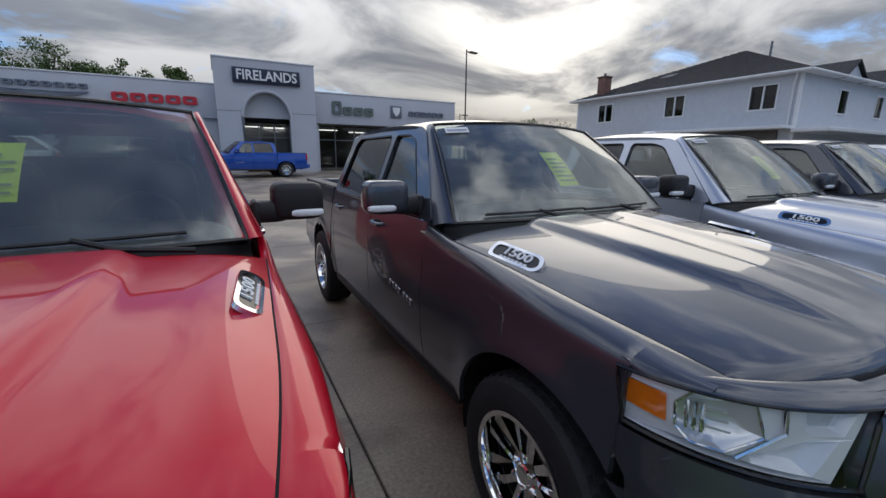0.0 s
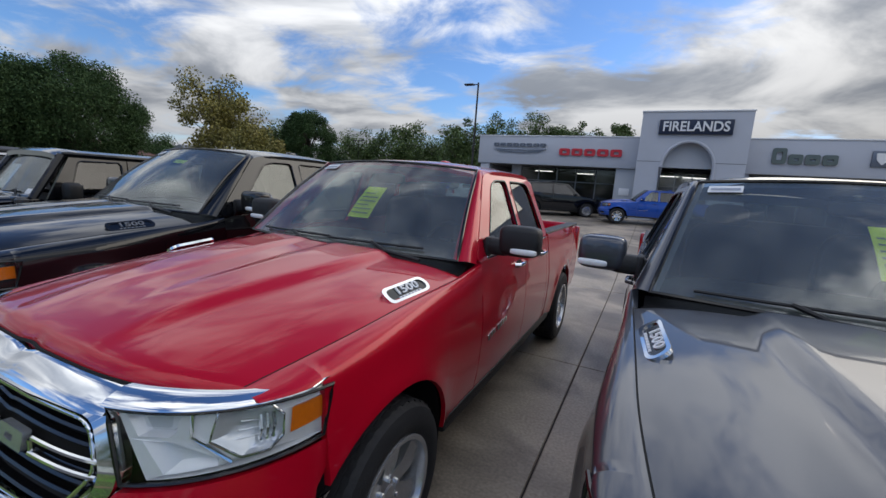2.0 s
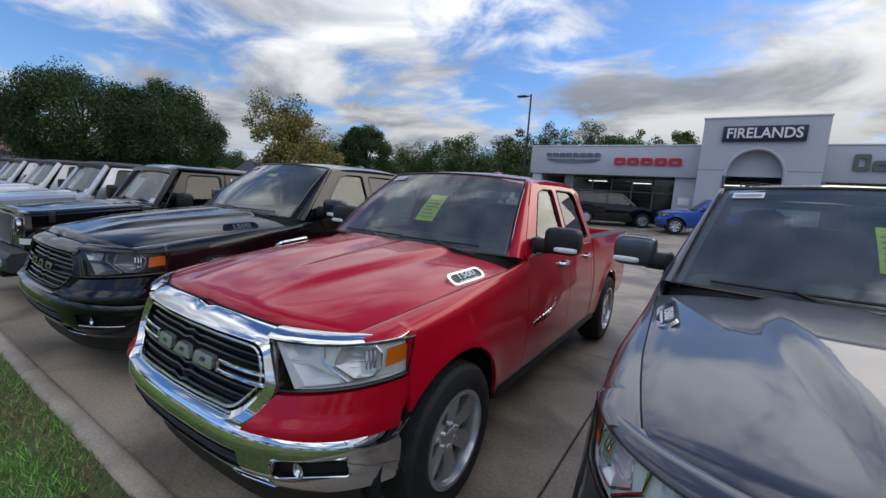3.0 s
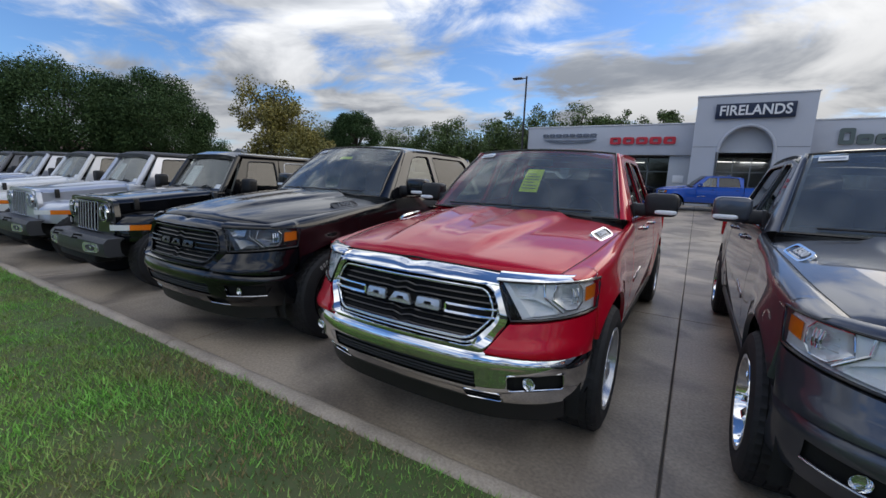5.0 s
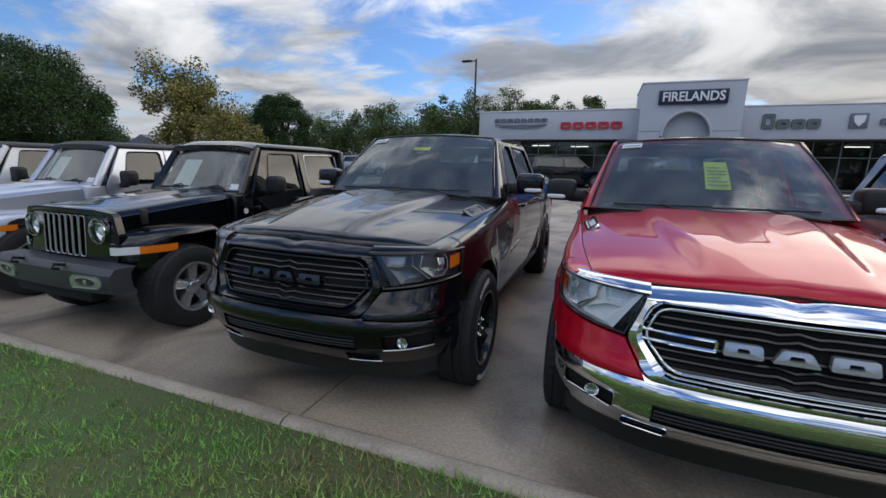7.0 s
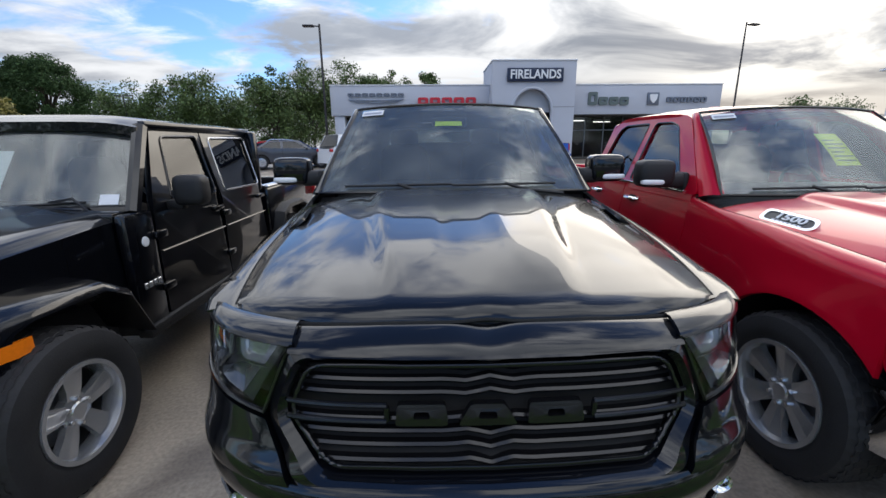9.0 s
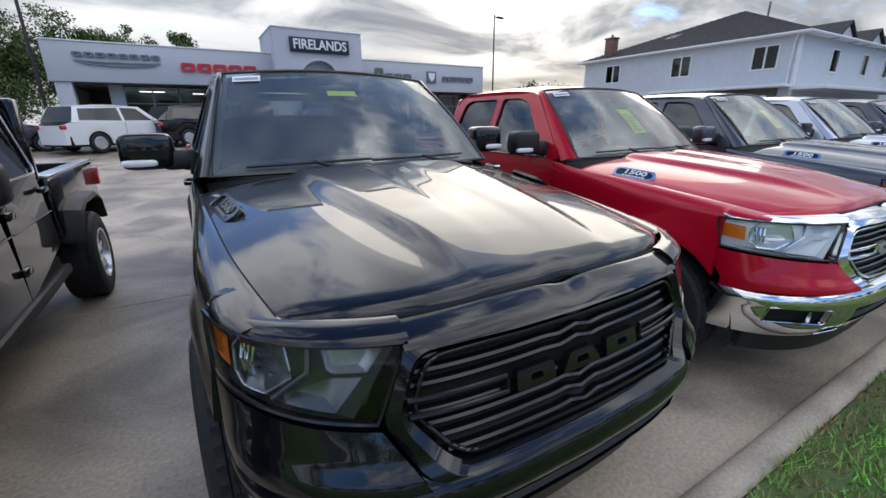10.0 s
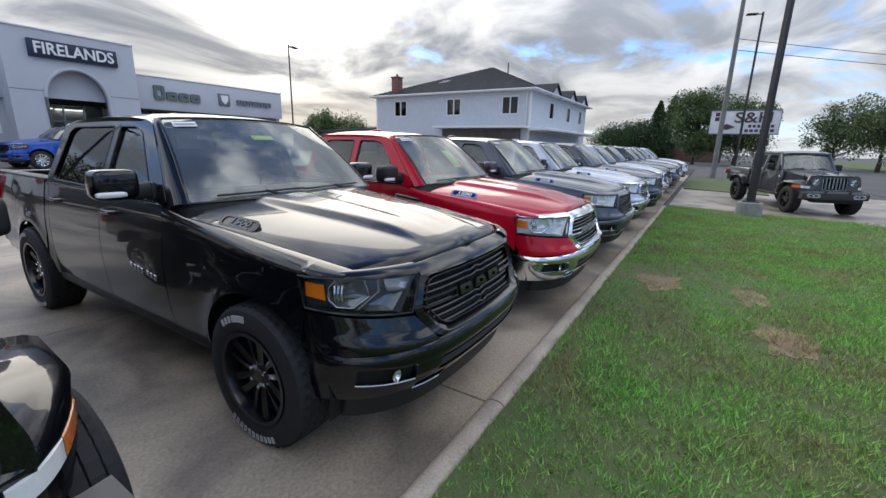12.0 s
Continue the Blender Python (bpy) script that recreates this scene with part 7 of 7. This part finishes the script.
# ---- kerb stones ----
kerb = thing("kerb", "worn pale concrete kerb between the lawn and the lot", "kerb", kind="structure")
kx = -2.55 - 3.92 * 8
while kx < 10.3:
    x1 = min(kx + 3.92, 10.45)
    n_k = 24
    part("kerb_stone", grid(lin(kx + 0.006, x1 - 0.006, n_k), [0, 0.12, 0.3, 0.5, 0.7, 0.88, 1.0], lambda x, v: Vector((x, KERB_Y + 0.02 + 0.145 * v + 0.006 * noise.noise(Vector((x * 3, v * 2, 3))), 0.048 - 0.030 * max(0, abs(v - 0.5) - 0.30) / 0.20 + 0.006 * noise.noise(Vector((x * 5, v * 4, 0))))), (0, 0, -0.10)), KERB, kerb)
    kx += 3.92
# ---- grass blades ----
def uneven(xs, ys, cell, seed):
    """Smooth random heights over the plan, from 0 to 1, with bumps of about one cell."""
    tab = np.random.default_rng(seed).random((256, 256))
    u, v = xs / cell + 900, ys / cell + 900
    i, j = np.floor(u).astype(int), np.floor(v).astype(int)
    a, b = u - i, v - j
    a, b = a * a * (3 - 2 * a), b * b * (3 - 2 * b)
    i, j = i % 255, j % 255
    return (tab[i, j] * (1 - a) + tab[i + 1, j] * a) * (1 - b) + (tab[i, j + 1] * (1 - a) + tab[i + 1, j + 1] * a) * b


def blades(name, label, n, x0, x1, y0, y1, mat, hmin, hmax, seed, keep=None):
    rng = np.random.default_rng(seed)
    xs, ys = x0 + (x1 - x0) * rng.random(n), y0 + (y1 - y0) * rng.random(n)
    if keep is not None:
        ok = keep(xs, ys, rng)
        xs, ys = xs[ok], ys[ok]
    tuft = 0.6 * uneven(xs, ys, 0.09, 11) + 0.4 * uneven(xs, ys, 0.45, 12)
    ok = rng.random(len(xs)) < 0.30 + 1.25 * tuft
    xs, ys, tuft = xs[ok], ys[ok], tuft[ok]
    n = len(xs)
    a, hgt = rng.random(n) * 2 * math.pi, hmin + (hmax - hmin) * rng.random(n)
    hgt *= 0.45 + 1.15 * tuft
    wd = 0.0028 + 0.0034 * rng.random(n)
    lx, ly = rng.normal(size=n) * 0.5 * hgt, rng.normal(size=n) * 0.5 * hgt
    zb = np.full(n, 0.03)
    V = np.empty((n, 3, 3))
    V[:, 0] = np.stack([xs - wd * np.cos(a), ys - wd * np.sin(a), zb], 1)
    V[:, 1] = np.stack([xs + wd * np.cos(a), ys + wd * np.sin(a), zb], 1)
    V[:, 2] = np.stack([xs + lx, ys + ly, zb + hgt], 1)
    me = bpy.data.meshes.new(name)
    me.vertices.add(3 * n)
    me.vertices.foreach_set("co", V.ravel())
    me.loops.add(3 * n)
    me.loops.foreach_set("vertex_index", np.arange(3 * n, dtype=np.int32))
    me.polygons.add(n)
    me.polygons.foreach_set("loop_start", np.arange(0, 3 * n, 3, dtype=np.int32))
    me.update(calc_edges=True)
    me.materials.append(mat)
    return tagged(new(name, me), label, "grass", kind="stuff")


BARE = ((1.25, 0.20, 0.60, 0.34), (-0.10, -1.00, 0.60, 0.30), (1.20, -0.80, 0.55, 0.22), (-0.12, -0.05, 0.60, 0.24), (-0.45, 0.24, 0.50, 0.26), (-0.40, 0.74, 0.80, 0.13), (-3.80, 0.72, 0.60, 0.10), (-1.80, 0.66, 0.80, 0.11), (2.4, -0.35, 0.5, 0.25), (3.4, 0.45, 0.5, 0.2), (4.6, -0.8, 0.6, 0.3))


def bareness(xs, ys):
    b = np.zeros_like(xs)
    for cx, cy, rx, ry in BARE:
        b = np.maximum(b, np.exp(-(((xs - cx) / rx) ** 2 + ((ys - cy) / ry) ** 2)))
    return b


blades("grass", "short mown green grass", 330000, -11, 10.2, -4.6, KERB_Y + 0.02, GRASS, 0.018, 0.052, 5, lambda x, y, r: r.random(len(x)) > np.maximum(0.92 * bareness(x, y), np.clip((-1.6 - y) / 3.0, 0, 1)))
blades("grass", "short mown green grass", 190000, -26, 10.3, -6.4, KERB_Y + 0.02, GRASS, 0.025, 0.06, 6, lambda x, y, r: r.random(len(x)) > 0.88 * bareness(x, y))
blades("dry_grass", "dry straw-coloured grass in bare patches", 170000, -9, 9, -3.6, KERB_Y + 0.02, DRYGRASS, 0.018, 0.045, 7, lambda x, y, r: r.random(len(x)) < 0.14 + 0.8 * bareness(x, y))

# ---- concrete slabs of the lot ----
lot = thing("pavement", "large tan concrete slabs with dark joints", "pavement", kind="structure")
part("joint_bed", grid([-46, 48], [0.96, RISE_Y0, RISE_Y1, 60], lambda x, y: Vector((x, y, lot_z(y) - 0.012)), (0, 0, -0.05)), JOINT, lot)
slab_me = {}
ys_ = [0.965, 4.82, 8.75, 12.68, 16.61, 20.54, 24.47]
for i in range(-9, 8):
    x0 = 1.39 + 3.92 * i
    for j in range(6):
        k = round(ys_[j + 1] - ys_[j], 3)
        if k not in slab_me:
            slab_me[k] = make_mesh("slab", box(0.006, 3.914, 0.006, k - 0.006, -0.05, 0.0, 0.006, 1), CONCRETE)
        tilt = Matrix.Rotation(math.atan2(lot_z(ys_[j + 1]) - lot_z(ys_[j]), k), 4, "X")
        part("slab", slab_me[k], None, lot, "", Matrix.Translation((x0, ys_[j], lot_z(ys_[j]))) @ tilt)
part("back_paving", box(-46, 48, 24.48, 60, RISE - 0.05, RISE - 0.003, 0.0), CONCRETE, lot)
# bare earth showing in the lawn
EARTH = surf("bare_earth", (0.30, 0.21, 0.12), 0.95, 0.0, var=0.3, scale=4, fine=50, bump=0.6)
for i, (cx, cy, rx, ry) in enumerate(BARE[:3]):
    rim_ = []
    for k in range(28):
        a = 2 * math.pi * k / 28
        q = 0.72 + 0.55 * noise.noise(Vector((math.cos(a) * 1.6, math.sin(a) * 1.6, i * 3.1)))
        rim_.append((cx + rx * q * math.cos(a), min(cy + ry * q * math.sin(a), KERB_Y - 0.01)))
    piece("bare_patch", slab(rim_, [], lambda x, y: Vector((x, y, lawn_height(x, y) + 0.006)), (0, 0, -0.03)), EARTH, "bare brown patch of earth in the lawn", "earth", kind="structure")
